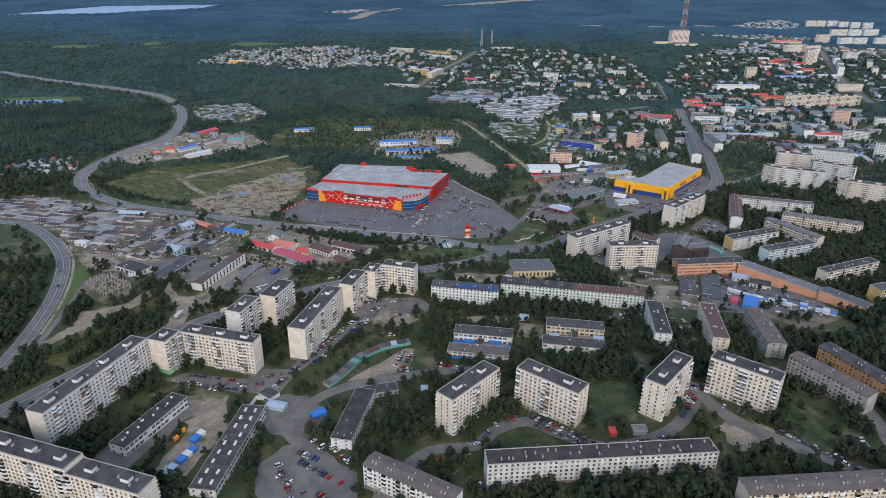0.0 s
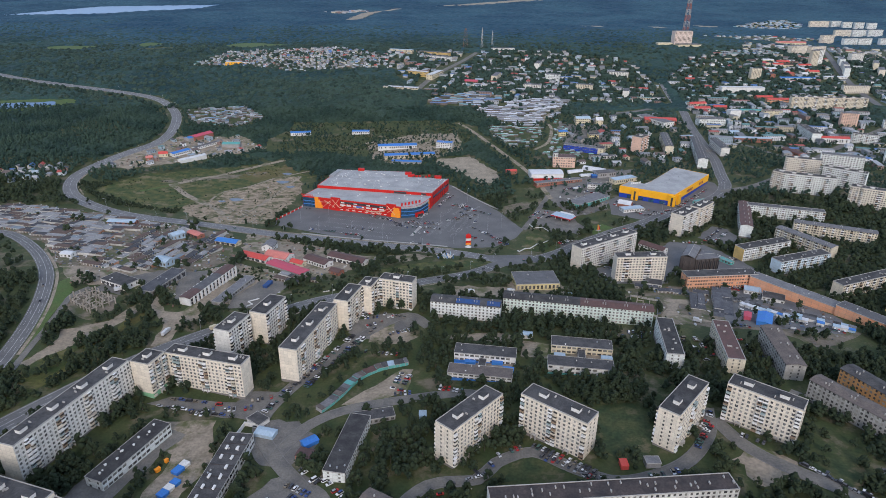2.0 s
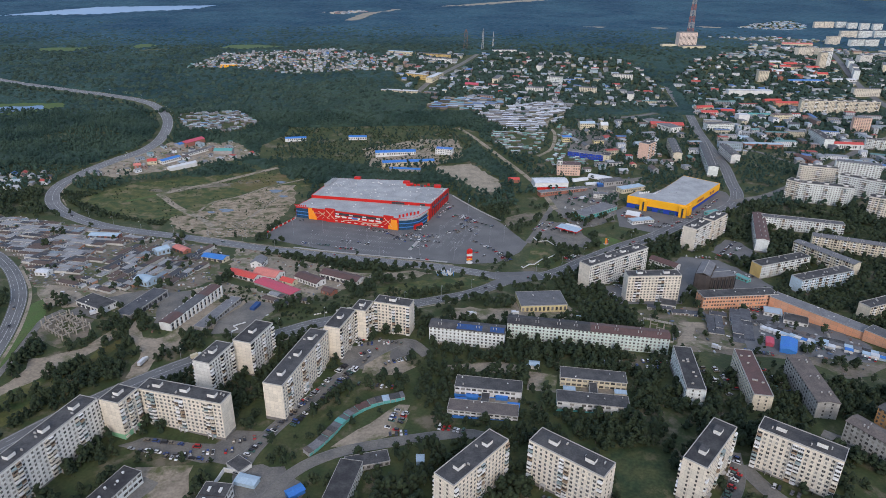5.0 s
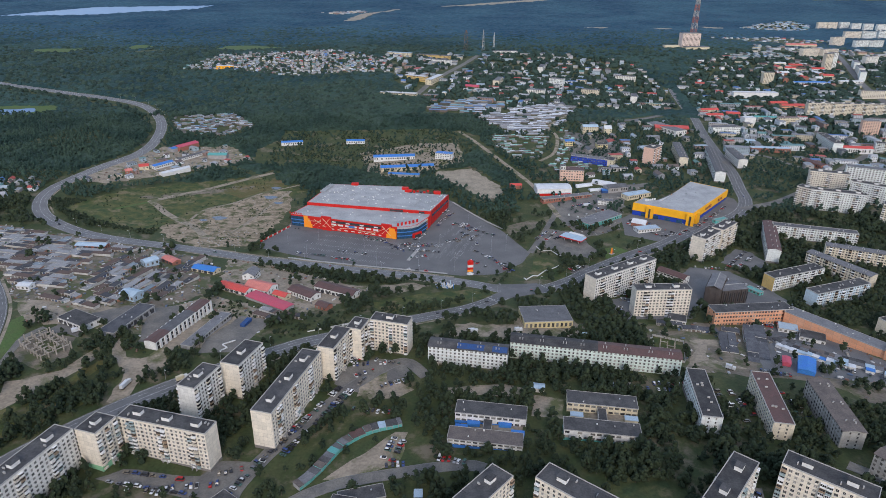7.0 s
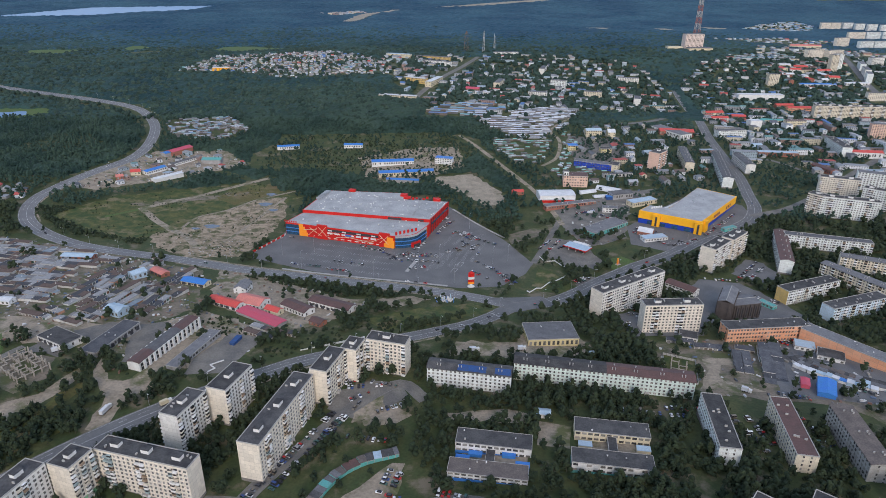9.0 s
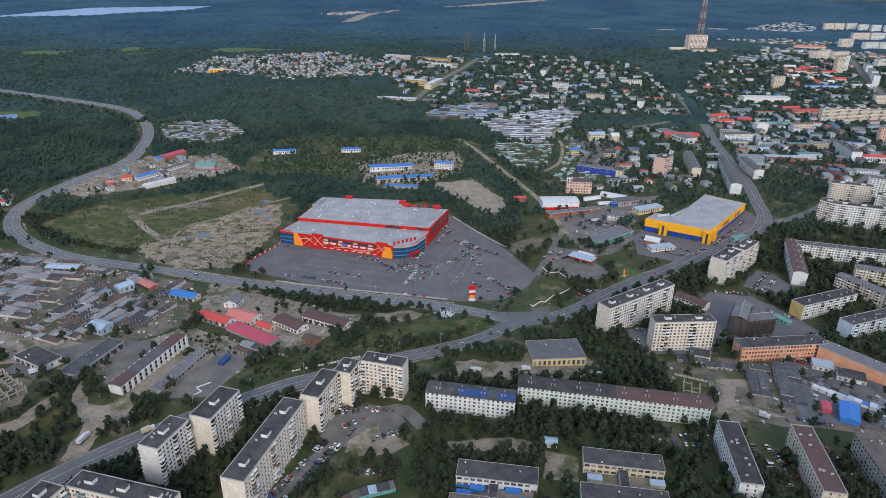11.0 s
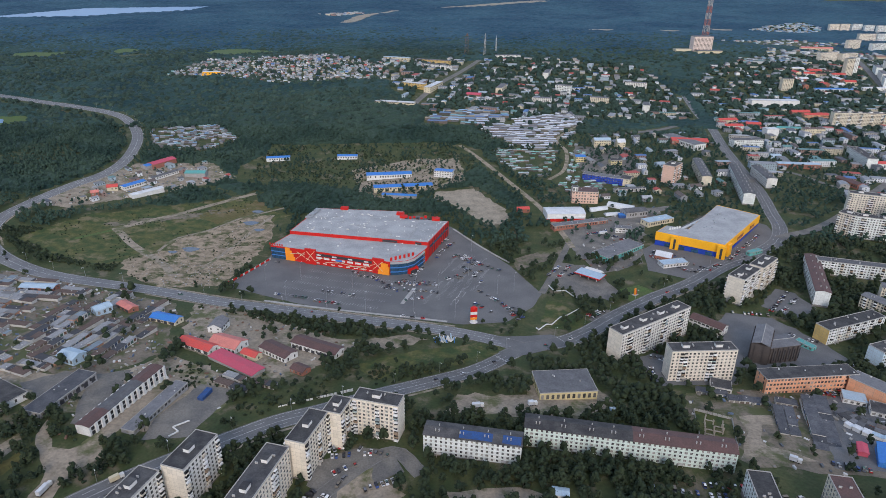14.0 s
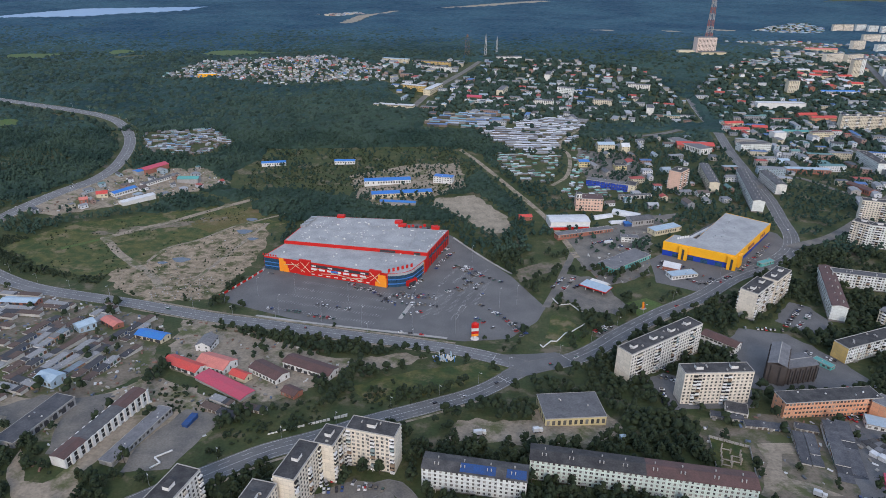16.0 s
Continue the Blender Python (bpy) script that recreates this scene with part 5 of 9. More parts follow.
# ---- the yellow and blue store ----
def store():
    z0 = -12.0
    b = thing("furniture_store", 310, 905, 0, "yellow and blue store with grey roof and loading yard", "store", z=z0)
    at = lambda pts: [(px - 310, py - 905) for px, py in pts]
    body = at([(240.6, 876.8), (304.1, 839.4), (384.5, 934.8), (345.5, 970.0), (279.0, 884.0), (258.0, 896.0)])
    part("blue_base", Solid().prism(body, -4, 6.2), "blue_wall", b)
    wide = [(px * 1.006, py * 1.006) for px, py in body]
    part("yellow_fascia", Solid().prism(wide, 6.2, 16.0), "yellow_wall", b)
    part("roof", Solid().prism([(px * 0.985, py * 0.985) for px, py in body], 15.6, 16.06), "membrane", b)
    claim_poly([(px + 310, py + 905) for px, py in body])
    for t in (0.3, 0.97):
        cx, cy = body[0][0] + (body[1][0] - body[0][0]) * t, body[0][1] + (body[1][1] - body[0][1]) * t
        gate = part("gate_tower", Solid().turned(cx - 0.9, cy - 1.6, -30.5, 9, 3.5, -1, 14.5), "yellow_wall", b)
        part("gate_glass", Solid().turned(cx - 1.9, cy - 3.4, -30.5, 2.2, 0.4, 0.5, 12.5), "dark", gate)
    part("gate_tower", Solid().turned(body[1][0] + 9, body[1][1] + 8.5, 50, 9, 3.5, -1, 14.0), "yellow_wall", b)
    sign = Solid()
    for k in range(5):
        t = 0.34 + k * 0.035
        sign.turned(body[1][0] + (body[2][0] - body[1][0]) * t + 0.7, body[1][1] + (body[2][1] - body[1][1]) * t - 0.6, 50, 2.2, 0.4, 9, 12.5)
    for k in range(3):
        t = 0.70 + k * 0.05
        sign.turned(body[1][0] + (body[2][0] - body[1][0]) * t + 0.7, body[1][1] + (body[2][1] - body[1][1]) * t - 0.6, 50, 2.6, 0.4, 9, 12.5)
    part("wall_sign", sign, "brick", b)
    bars = Solid()
    for k in range(5):
        bars.turned(-52 + k * 3.2, -22 + k * 1.2, 20, 2.2, 0.6, 16, 18.5)
    part("roof_sign", bars, "white", b)
    wallp = Solid()
    for t in (0.2, 0.4, 0.6, 0.8):
        cx, cy = body[0][0] + (body[1][0] - body[0][0]) * t, body[0][1] + (body[1][1] - body[0][1]) * t
        wallp.turned(cx - 0.3, cy - 0.5, -30.5, 7, 0.5, 0.5, 4.5)
    part("window_band", wallp, "curtain_glass", b)
    # loading yard wall with parked trailers beyond
    part("yard_wall", Solid().beam((-47, -9, 2), (34, 68, 2), 4.0), "white", b)
    roof = Solid()
    for k in range(9):
        roof.turned(-10 + 6 * math.sin(k * 2.3) + k * 5, -20 + k * 6.5 + 5 * math.cos(k * 1.7), 50, 1.5, 1.5, 16, 16.9)
    part("roof_fan", roof, "steel", b)


store()


# ---- low buildings ----
def building(x, y, turn, length, depth, high, wall, roof, label, name="building", category="building", gable=0.0, storeys=1, group="", doors=False, pilasters=False, far=False, rim=True):
    """A low building: walls with a plinth, flat roof with rim or pitched roof, a row of windows for each storey."""
    rnd = random.Random(int(x * 3 + y * 11))
    b = thing(name, x, y, turn, label, category, group)
    hx, hy = length / 2, depth / 2
    claim_box(x, y, turn, length, depth, 2.6)
    part("wall", Solid().box(-hx, -hy, -5, hx, hy, high - (0.0 if gable else 0.2)), wall, b)
    if gable:
        part("roof", Solid().gable(-hx, -hy, hx, hy, high - 0.15, gable), roof, b)
        part("gable_wall", gable_ends(hx, hy, high + 0.004, high - 0.15 + gable), wall, b)
    else:
        part("roof", Solid().box(-hx - 0.2, -hy - 0.2, high - 0.2, hx + 0.2, hy + 0.2, high + 0.12, True), roof, b)
        if rim and not far:
            e = Solid()
            e.box(-hx - 0.25, -hy - 0.25, high - 0.3, hx + 0.25, -hy - 0.02, high + 0.3, True).box(-hx - 0.25, hy + 0.02, high - 0.3, hx + 0.25, hy + 0.25, high + 0.3, True)
            e.box(-hx - 0.25, -hy - 0.02, high - 0.3, -hx, hy + 0.02, high + 0.3, True).box(hx, -hy - 0.02, high - 0.3, hx + 0.25, hy + 0.02, high + 0.3, True)
            part("roof_edge", e, "concrete", b)
            for k in range(int(length / 13)):
                vx, vy = rnd.uniform(-hx + 1, hx - 1), rnd.uniform(-hy + 1, hy - 1)
                part("roof_vent", Solid().box(vx - 0.4, vy - 0.4, high, vx + 0.4, vy + 0.4, high + rnd.uniform(0.5, 1.2)), rnd.choice(("white", "steel", "concrete")), b)
    if storeys:
        panes = Solid()
        floor = high / storeys
        n = max(2, int(length / (3.6 if wall != "orange_plaster" else 2.6)))
        for k in range(storeys):
            z = k * floor + floor * 0.32
            for i in range(n):
                if rnd.random() < 0.1:
                    continue
                cx = -hx + (i + 0.5) * length / n
                w = min(1.0 if storeys != 2 else 1.4, length / n * (0.32 if storeys != 2 else 0.38))
                for s in (-1, 1):
                    panes.box(cx - w, min(s * hy, s * (hy + 0.05)), z, cx + w, max(s * hy, s * (hy + 0.05)), z + floor * 0.45, True)
            for s in (-1, 1):
                for i in range(max(1, int(depth / 5))):
                    cy = -hy + (i + 0.5) * depth / max(1, int(depth / 5))
                    panes.box(min(s * hx, s * (hx + 0.05)), cy - 0.7, z, max(s * hx, s * (hx + 0.05)), cy + 0.7, z + floor * 0.45, True)
        tagged(part("glazing", panes, "flat_glass", b), kind="stuff")
    if doors:
        n = max(1, int(length / 6))
        for i in range(n):
            cx = -hx + (i + 0.5) * length / n
            part("gate", Solid().box(cx - 1.7, -hy - 0.1, -0.3, cx + 1.7, -hy, min(3.4, high - 0.5), True), "dark", b)
    if pilasters:
        n = int(length / 5.2)
        for i in range(n):
            cx = -hx + (i + 0.5) * length / n
            # dark glass panel that stands for the shade inside an arcade opening
            part("window_or_arch_bay", Solid().box(cx - 1.0, -hy - 0.16, 0.8, cx + 1.0, -hy, high - 0.5, True), "glass", b)
            part("pilaster", Solid().box(cx + 1.35, -hy - 0.5, -3, cx + 2.1, -hy, high + 0.1, True), "white", b)
    return b


def long_workshop(x, y, turn, length, depth, high):
    """White hall: broad dark windows between white piers, roof in three lengths."""
    b = thing("workshop", x, y, turn, "long white workshop with white piers and wide dark windows", "workshop")
    hx, hy = length / 2, depth / 2
    claim_box(x, y, turn, length, depth, 1.0)
    part("wall", Solid().box(-hx, -hy, -5, hx, hy, high), "white", b)
    for x0, x1, m_name in ((-hx, -hx + 17, "roof_brown"), (-hx + 17, hx - 20, "roof_grey"), (hx - 20, hx, "roof_brown")):
        part("roof", Solid().gable(x0, -hy, x1, hy, high, 1.1, over=0.3 if m_name == "roof_brown" else 0.0), m_name, b)
    n = 13
    for i in range(n):
        cx = -hx + (i + 0.5) * length / n
        for s in (-1, 1):
            part("window_or_arch_bay", Solid().box(cx - 1.25, min(s * hy, s * (hy + 0.1)), 1.2, cx + 1.25, max(s * hy, s * (hy + 0.1)), high - 1.0, True), "glass", b)
            part("transom", Solid().box(cx - 1.25, min(s * hy, s * (hy + 0.16)), high * 0.5, cx + 1.25, max(s * hy, s * (hy + 0.16)), high * 0.5 + 0.5, True), "white", b)
            part("pier", Solid().box(cx + 1.6, min(s * hy, s * (hy + 0.8)), -4, cx + 3.75, max(s * hy, s * (hy + 0.8)), high + 0.2, True), "white", b)
    return b


long_workshop(-214.7, 549.8, 74.5, 69.6, 10.5, 8)
building(-258.4, 553.8, 74.3, 47.5, 14.7, 5, "grey_wall", "dark_felt", "long grey storehouse with dark felt roof", "storehouse", "storehouse", doors=True)
building(-191.1, 545.5, 74.4, 54.0, 9.5, 4, "grey_wall", "roof_grey", "grey workshop with patched slate roof", "workshop", "workshop")
building(-165.0, 563.0, 77.0, 12.0, 4.0, 2.6, "blue_sheet", "blue_sheet", "blue painted steel store in the yard", "store_shed", "shed", storeys=0, rim=False)
building(-194.4, 630.7, -25.6, 32.6, 11.2, 4, "white", "roof_red", "white depot under a bright red pitched roof", "depot", "depot", gable=2.6, doors=True)
building(-172.0, 634.9, -21.9, 26.4, 16.1, 5, "white", "roof_salmon", "depot hall with faded red pitched roof", "depot", "depot", gable=3.4)
building(-156.6, 605.8, -32.4, 48.0, 12.8, 3, "grey_wall", "roof_pink", "low shed with crimson roof", "shed", "shed", gable=0.8, storeys=0)
building(-148.9, 618.9, -27.2, 14.8, 8.0, 4, "cream", "roof_red", "small house with orange-red hipped roof", "house", "house", gable=2.4)
building(-129.6, 625.0, -34.3, 29.5, 13.3, 5.2, "white", "roof_brown", "white depot with brown pitched roof", "depot", "depot", gable=2.0)
building(-100.6, 634.2, -25.5, 42.6, 12.9, 5.5, "white", "roof_brown", "long white depot with brown pitched roof", "depot", "depot", gable=2.0, doors=True)
building(-106.7, 599.3, -30.8, 12.3, 9.0, 3.5, "brick", "roof_brown", "small brick house with brown roof", "house", "house", gable=2.0)
building(-238.4, 676.5, -17.9, 26.3, 10.9, 4, "cream", "roof_blue", "garage hall with bright blue pitched roof", "garage_hall", "garage", gable=2.0, doors=True)
building(-190.1, 665.9, 84.5, 16.0, 11.9, 6, "white", "roof_grey", "dark-roofed house with white gables", "house", "house", gable=3.2, storeys=2)
building(87.3, 583.8, 5.3, 41.3, 26.9, 8, "ochre_plaster", "roof_grey", "yellow brick hall with flat grey roof", "hall", "hall", storeys=1)
school = building(-188.2, 332.8, 70.3, 54.4, 12.5, 7.5, "panel_white", "bitumen", "two-storey white school building", "school", "school", storeys=2)
for k in range(8):
    part("roof_vent", Solid().box(-23 + k * 6.4, -0.7 + 2.4 * (k % 2), 7.5, -22.1 + k * 6.4, 0.2 + 2.4 * (k % 2), 8.5).box(-23.2 + k * 6.4, -0.9 + 2.4 * (k % 2), 8.5, -21.9 + k * 6.4, 0.4 + 2.4 * (k % 2), 8.7, True), "white", school)
stores = building(-129.9, 311.4, 83.9, 76.0, 15.4, 7.4, "white", "bitumen", "long white two-storey store house with patched dark roof", "store_house", "building", storeys=2)
for k in range(9):
    for cy in (-3.4, 3.2):
        if (k * 5 + int(cy)) % 7:
            part("vent_hood", Solid().box(-34 + k * 8.1, cy - 0.55, 7.4, -31.2 + k * 8.1, cy + 0.55, 8.3).box(-34.2 + k * 8.1, cy - 0.75, 8.3, -31.0 + k * 8.1, cy + 0.75, 8.5, True), "white", stores)
for k in range(8):
    part("roof_step", Solid().box(-36.5 + k * 9.2, -7.5, 7.5, -36.1 + k * 9.2, 7.5, 7.75, True), "roof_patched", stores)
box_yard = thing("walled_yard", -125.5, 360.5, 80, "roofless yard with white rendered walls", "yard wall")
claim_box(-125.5, 360.5, 80, 13, 12)
for x0, y0, x1, y1 in ((-6, -5.6, 6, -5.2), (-6, 5.2, 6, 5.6), (-6, -5.2, -5.6, 5.2), (5.6, -5.2, 6, 5.2)):
    part("yard_wall", Solid().box(x0, y0, -2, x1, y1, 3.2), "white", box_yard)
building(-57.9, 340.9, 80.1, 53.0, 13.4, 8, "panel_white", "bitumen", "three-storey white hostel with felt roof", "hostel", "hostel", storeys=3)
north_a = building(31.5, 438.6, -8.2, 45.7, 13.4, 7, "white", "bitumen", "two-storey white and blue kindergarten", "kindergarten", "kindergarten", storeys=2)
south_a = building(26.5, 415.0, -8.2, 46.0, 12.0, 5.0, "white", "roof_umber", "white kindergarten wing with grey roof", "kindergarten", "kindergarten", storeys=2)
building(28.6, 427.2, -8.2, 5.0, 11.0, 4.0, "grey_wall", "bitumen", "dark covered passage between wings", "passage", "passage", storeys=0)
building(105.0, 448.1, -8.1, 45.2, 13.3, 7, "cream", "bitumen", "two-storey cream kindergarten building", "kindergarten", "kindergarten", storeys=2)
south_b = building(98.5, 418.5, -8.1, 46.4, 12.5, 7, "white", "bitumen", "kindergarten wing with green painted base", "kindergarten", "kindergarten", storeys=2)
building(102.5, 433.4, -8.1, 5.0, 16.0, 4.0, "grey_wall", "bitumen", "dark covered passage between wings", "passage", "passage", storeys=0)
for owner, lx, ly, m_name in ((north_a, 45.7, 13.4, "roof_blue"), (south_a, 46.0, 12.0, "roof_blue"), (south_b, 46.4, 12.5, "roof_teal")):
    part("painted_base", Solid().box(-lx / 2 - 0.12, -ly / 2 - 0.12, -3, lx / 2 + 0.12, ly / 2 + 0.12, 1.15), m_name, owner, "brightly painted base band")
for vx, vy, m_name in ((12, 428, "roof_blue"), (47, 420, "roof_blue"), (40, 430.5, "roof_blue"), (20, 432.5, "roof_blue"), (87, 438, "roof_pale"), (121, 433, "roof_pale")):
    building(vx, vy, -8, 8.0, 4.5, 2.6, "roof_blue" if m_name == "roof_blue" else "cream", m_name, "small painted playground pavilion", "pavilion", "pavilion", storeys=0, rim=False)
building(270.1, 598.1, 6.4, 71.8, 13.5, 14, "orange_plaster", "bitumen", "four-storey orange institute with rows of windows", "institute", "office building", storeys=4)
building(327.5, 565.0, -52.0, 80.0, 14.0, 10.5, "orange_plaster", "roof_grey", "long orange factory wall with flat roof", "factory_hall", "factory", storeys=0)
building(362.0, 516.0, -56.0, 40.0, 14.0, 9, "orange_plaster", "roof_grey", "orange factory annex with flat roof", "factory_hall", "factory", storeys=0)
def ribbed_hall(x, y, turn, length, depth, high, gable, words):
    """Dark brick hall with tall ribs on all sides."""
    b = thing("brick_hall", x, y, turn, words, "hall")
    hx, hy = length / 2, depth / 2
    claim_box(x, y, turn, length, depth, 2.0)
    part("wall", Solid().box(-hx, -hy, -5, hx, hy, high), "brown_brick", b)
    part("roof", Solid().gable(-hx, -hy, hx, hy, high, gable, over=0.2), "roof_grey", b)
    part("ridge_cap", Solid().box(-hx - 0.2, -0.3, high + gable + 0.2, hx + 0.2, 0.3, high + gable + 0.42, True), "concrete", b)
    for s in (-1, 1):
        n = int(length / 4.2)
        for i in range(n):
            cx = -hx + (i + 0.5) * length / n
            part("rib", Solid().box(cx - 0.55, min(s * hy, s * (hy + 1.0)), -4, cx + 0.55, max(s * hy, s * (hy + 1.0)), high - 0.6, True), "brown_brick", b)
            part("slit_window", Solid().box(cx + 1.0, min(s * hy, s * (hy + 0.08)), 2.5, cx + 2.6, max(s * hy, s * (hy + 0.08)), high - 3.0, True), "glass", b)
        n = int(depth / 4.5)
        for i in range(n):
            cy = -hy + (i + 0.5) * depth / n
            part("rib", Solid().box(min(s * hx, s * (hx + 0.9)), cy - 0.5, -4, max(s * hx, s * (hx + 0.9)), cy + 0.5, high - 0.6, True), "brown_brick", b)


ribbed_hall(271.0, 645.0, 12.7, 27.0, 18.0, 15.0, 1.2, "dark brown ribbed brick hall")
ribbed_hall(259.5, 648.5, 60.0, 34.0, 13.0, 18.0, 2.2, "dark brown brick hall with tall ribs")
building(304.5, 662.1, -58.0, 15.4, 6.0, 3.5, "teal_wall", "roof_teal", "low green roadside shopping kiosk", "kiosk", "kiosk", storeys=1)
building(-84.6, 1115.9, 9.3, 66.5, 15.0, 6, "white", "roof_blue", "white shed with bright blue roof", "shed", "shed", gable=2.2, group="blue sheds")
building(-60.9, 1071.6, 10.6, 83.6, 14.0, 5, "cream", "roof_blue", "long shed with bright blue roof", "shed", "shed", gable=2.0, group="blue sheds")
building(-63.8, 1040.2, -5.9, 48.2, 8.0, 4, "grey_wall", "roof_blue", "low shed with bright blue roof", "shed", "shed", gable=1.4, storeys=0, group="blue sheds")
building(-2.7, 1115.8, -14.7, 27.7, 14.0, 9, "white", "roof_blue", "three-storey white office with blue bands", "office", "office building", storeys=3)
building(-265.8, 1185.0, 12.5, 36.3, 10.0, 5, "white", "roof_blue", "white shed with blue roof on a clearing", "shed", "shed", gable=1.8, group="blue sheds")
building(-157.3, 1194.6, 2.6, 31.4, 10.0, 5, "white", "roof_blue", "white shed with blue roof", "shed", "shed", gable=1.8, group="blue sheds")
building(151.0, 963.9, 4.3, 48.6, 25.0, 8, "white", "roof_white", "white warehouse with red base and pale roof", "warehouse", "warehouse", gable=2.0, storeys=0)
building(150.0, 949.6, 4.3, 49.0, 2.6, 3.4, "red_wall", "roof_white", "low red loading front of the warehouse", "loading_front", "warehouse", storeys=0, rim=False)
building(164.9, 933.9, 18.9, 73.3, 10.0, 5, "brick", "roof_grey", "long low red brick workshop", "workshop", "workshop", storeys=1)
building(185.8, 1015.2, -5.2, 34.2, 20.0, 16, "panel_pink", "roof_brown", "four-storey white and red office", "office", "office building", storeys=4)
building(172.0, 1012.0, -5.2, 7.0, 8.0, 22, "white", "roof_grey", "white stair tower beside the office", "stair_tower", "tower", storeys=3)
building(239.6, 965.8, 16.9, 29.9, 16.0, 7, "grey_wall", "roof_grey", "grey workshop with pitched roof", "workshop", "workshop", gable=2.5)
building(213.8, 914.2, -8.4, 19.0, 10.0, 6, "white", "roof_grey", "two-storey white plastered house", "house", "house", storeys=2)
building(262.0, 940.0, 25.0, 40.0, 14.0, 6, "cream", "roof_pale", "pale warehouse beside the loading yard", "warehouse", "warehouse", storeys=1)
building(194.3, 857.2, 38.5, 62.3, 22.0, 5, "teal_wall", "roof_grey", "turquoise workshop with patched roof", "workshop", "workshop", storeys=1)
building(228.1, 1091.2, -25.6, 58.0, 14.0, 9, "blue_wall", "roof_grey", "blue-fronted three-storey works office", "works_office", "office building", storeys=3)
building(257.6, 1080.7, 64.0, 18.9, 14.0, 10, "cream", "bitumen", "cream gable wing of the works office", "works_office", "office building", storeys=3)
building(245.1, 824.6, 14.7, 29.5, 12.0, 4, "white", "roof_pale", "car service shed with pale roof", "shed", "shed", storeys=1)
building(100.4, 981.2, 9.2, 16.0, 8.0, 5, "brick", "roof_red", "brick cottage with red and white roof", "cottage", "house", gable=2.2)
building(234.1, 692.8, -45.9, 30.0, 12.0, 7, "white", "roof_brown", "old white house with brown roof", "house", "house", gable=2.6, storeys=2)
building(240.0, 840.0, -30.0, 17.0, 12.0, 4.5, "brick", "roof_white", "white and red tent hall", "tent_hall", "hall", gable=4.0, storeys=0)
building(343.4, 851.5, 27.7, 19.6, 6.0, 4, "teal_wall", "roof_teal", "turquoise shelter by the crossing", "shelter", "shelter", storeys=1)
building(-295.2, 549.4, -27.6, 31.3, 16.0, 5, "white", "bitumen", "white roadside shop with a red sign", "shop", "shop", storeys=1, doors=True)
building(-276.4, 600.2, -20.5, 16.0, 12.0, 6, "roof_pale", "roof_pale", "pale blue plastered garage house", "garage_house", "garage", gable=2.0)
building(-380.3, 731.8, -3.4, 33.2, 10.0, 4, "brick", "roof_pale", "pale blue roofed garage hall", "garage_hall", "garage", gable=1.4, doors=True)
building(-298.3, 686.5, 49.6, 14.0, 11.0, 6, "roof_pale", "roof_pale", "blue painted garage house", "garage_house", "garage", gable=2.0)
building(-281.4, 696.9, -35.5, 20.0, 9.0, 4, "brick", "roof_salmon", "garage with faded red roof", "garage_house", "garage", gable=1.6, doors=True)
building(-379.0, 614.9, -8.7, 12.5, 8.0, 4, "white", "roof_white", "small pale wooden hut", "hut", "hut", gable=1.2)
building(-113.4, 358.1, -15.4, 12.8, 7.0, 3, "roof_pale", "roof_pale", "pale blue metal garage hut", "hut", "hut", gable=0.8, storeys=0)
building(-122.0, 371.0, -35.8, 12.0, 9.0, 3.2, "white", "bitumen", "low white substation hut", "hut", "hut", storeys=0)
building(-83.5, 349.2, 38.9, 9.7, 6.0, 3, "roof_blue", "roof_blue", "hut under a bright blue roof", "hut", "hut", gable=0.8, storeys=0)
building(-83.9, 337.5, -16.3, 9.3, 8.0, 3, "brick", "roof_brown", "small brown brick hut", "hut", "hut", gable=0.8, storeys=0)
building(-44.9, 372.2, 15.8, 25.7, 10.0, 4, "grey_wall", "bitumen", "low dark brick boiler house", "boiler_house", "boiler house", storeys=1)
building(-13.1, 372.1, -88.7, 6.0, 4.7, 3, "roof_pale", "roof_pale", "pale blue metal container", "container", "container", storeys=0, rim=False)
building(104.6, 318.1, -88.8, 6.0, 4.2, 3, "roof_red", "roof_red", "small red metal container", "container", "container", storeys=0, rim=False)
building(121.0, 318.8, 1.2, 8.3, 6.0, 3.5, "grey_wall", "roof_grey", "grey brick transformer hut", "hut", "hut", storeys=0)
building(66.0, 470.0, -9.0, 9.0, 6.0, 3.5, "white", "roof_pale", "small white hut between trees", "hut", "hut", gable=0.8)
building(260.5, 1258.4, 3.4, 27.8, 14.0, 12, "cream", "roof_pale", "cream house with pale blue roof", "house", "house", gable=3.0, storeys=3)
building(291.5, 1254.5, 3.3, 13.4, 12.0, 11, "cream", "roof_white", "cream villa with pointed white roof", "house", "house", gable=5.0, storeys=3)
building(414.1, 1303.5, -64.8, 80.0, 25.0, 9, "white", "roof_grey", "broad grey-roofed market hall", "market_hall", "hall", storeys=1)
building(424.4, 1305.9, -6.9, 61.1, 24.0, 8, "brick", "roof_red", "market hall with deep red roof", "market_hall", "hall", gable=3.0)
building(527.0, 1309.0, 9.0, 56.0, 16.0, 14, "panel_white", "roof_grey", "four-storey white office with window bands", "office", "office building", storeys=4)
building(719.9, 1627.8, -0.4, 104.1, 20.0, 12, "white", "roof_white", "long white windowless warehouse", "warehouse", "warehouse", storeys=0)
building(1189.6, 2364.0, -4.4, 99.2, 16.0, 10, "cream", "roof_salmon", "long hall with red roof", "hall", "hall", gable=4.0, far=True)
building(560.6, 1191.6, -4.7, 66.2, 14.0, 7, "brick", "roof_pale", "long red workshop with pale roof", "workshop", "workshop", storeys=1)
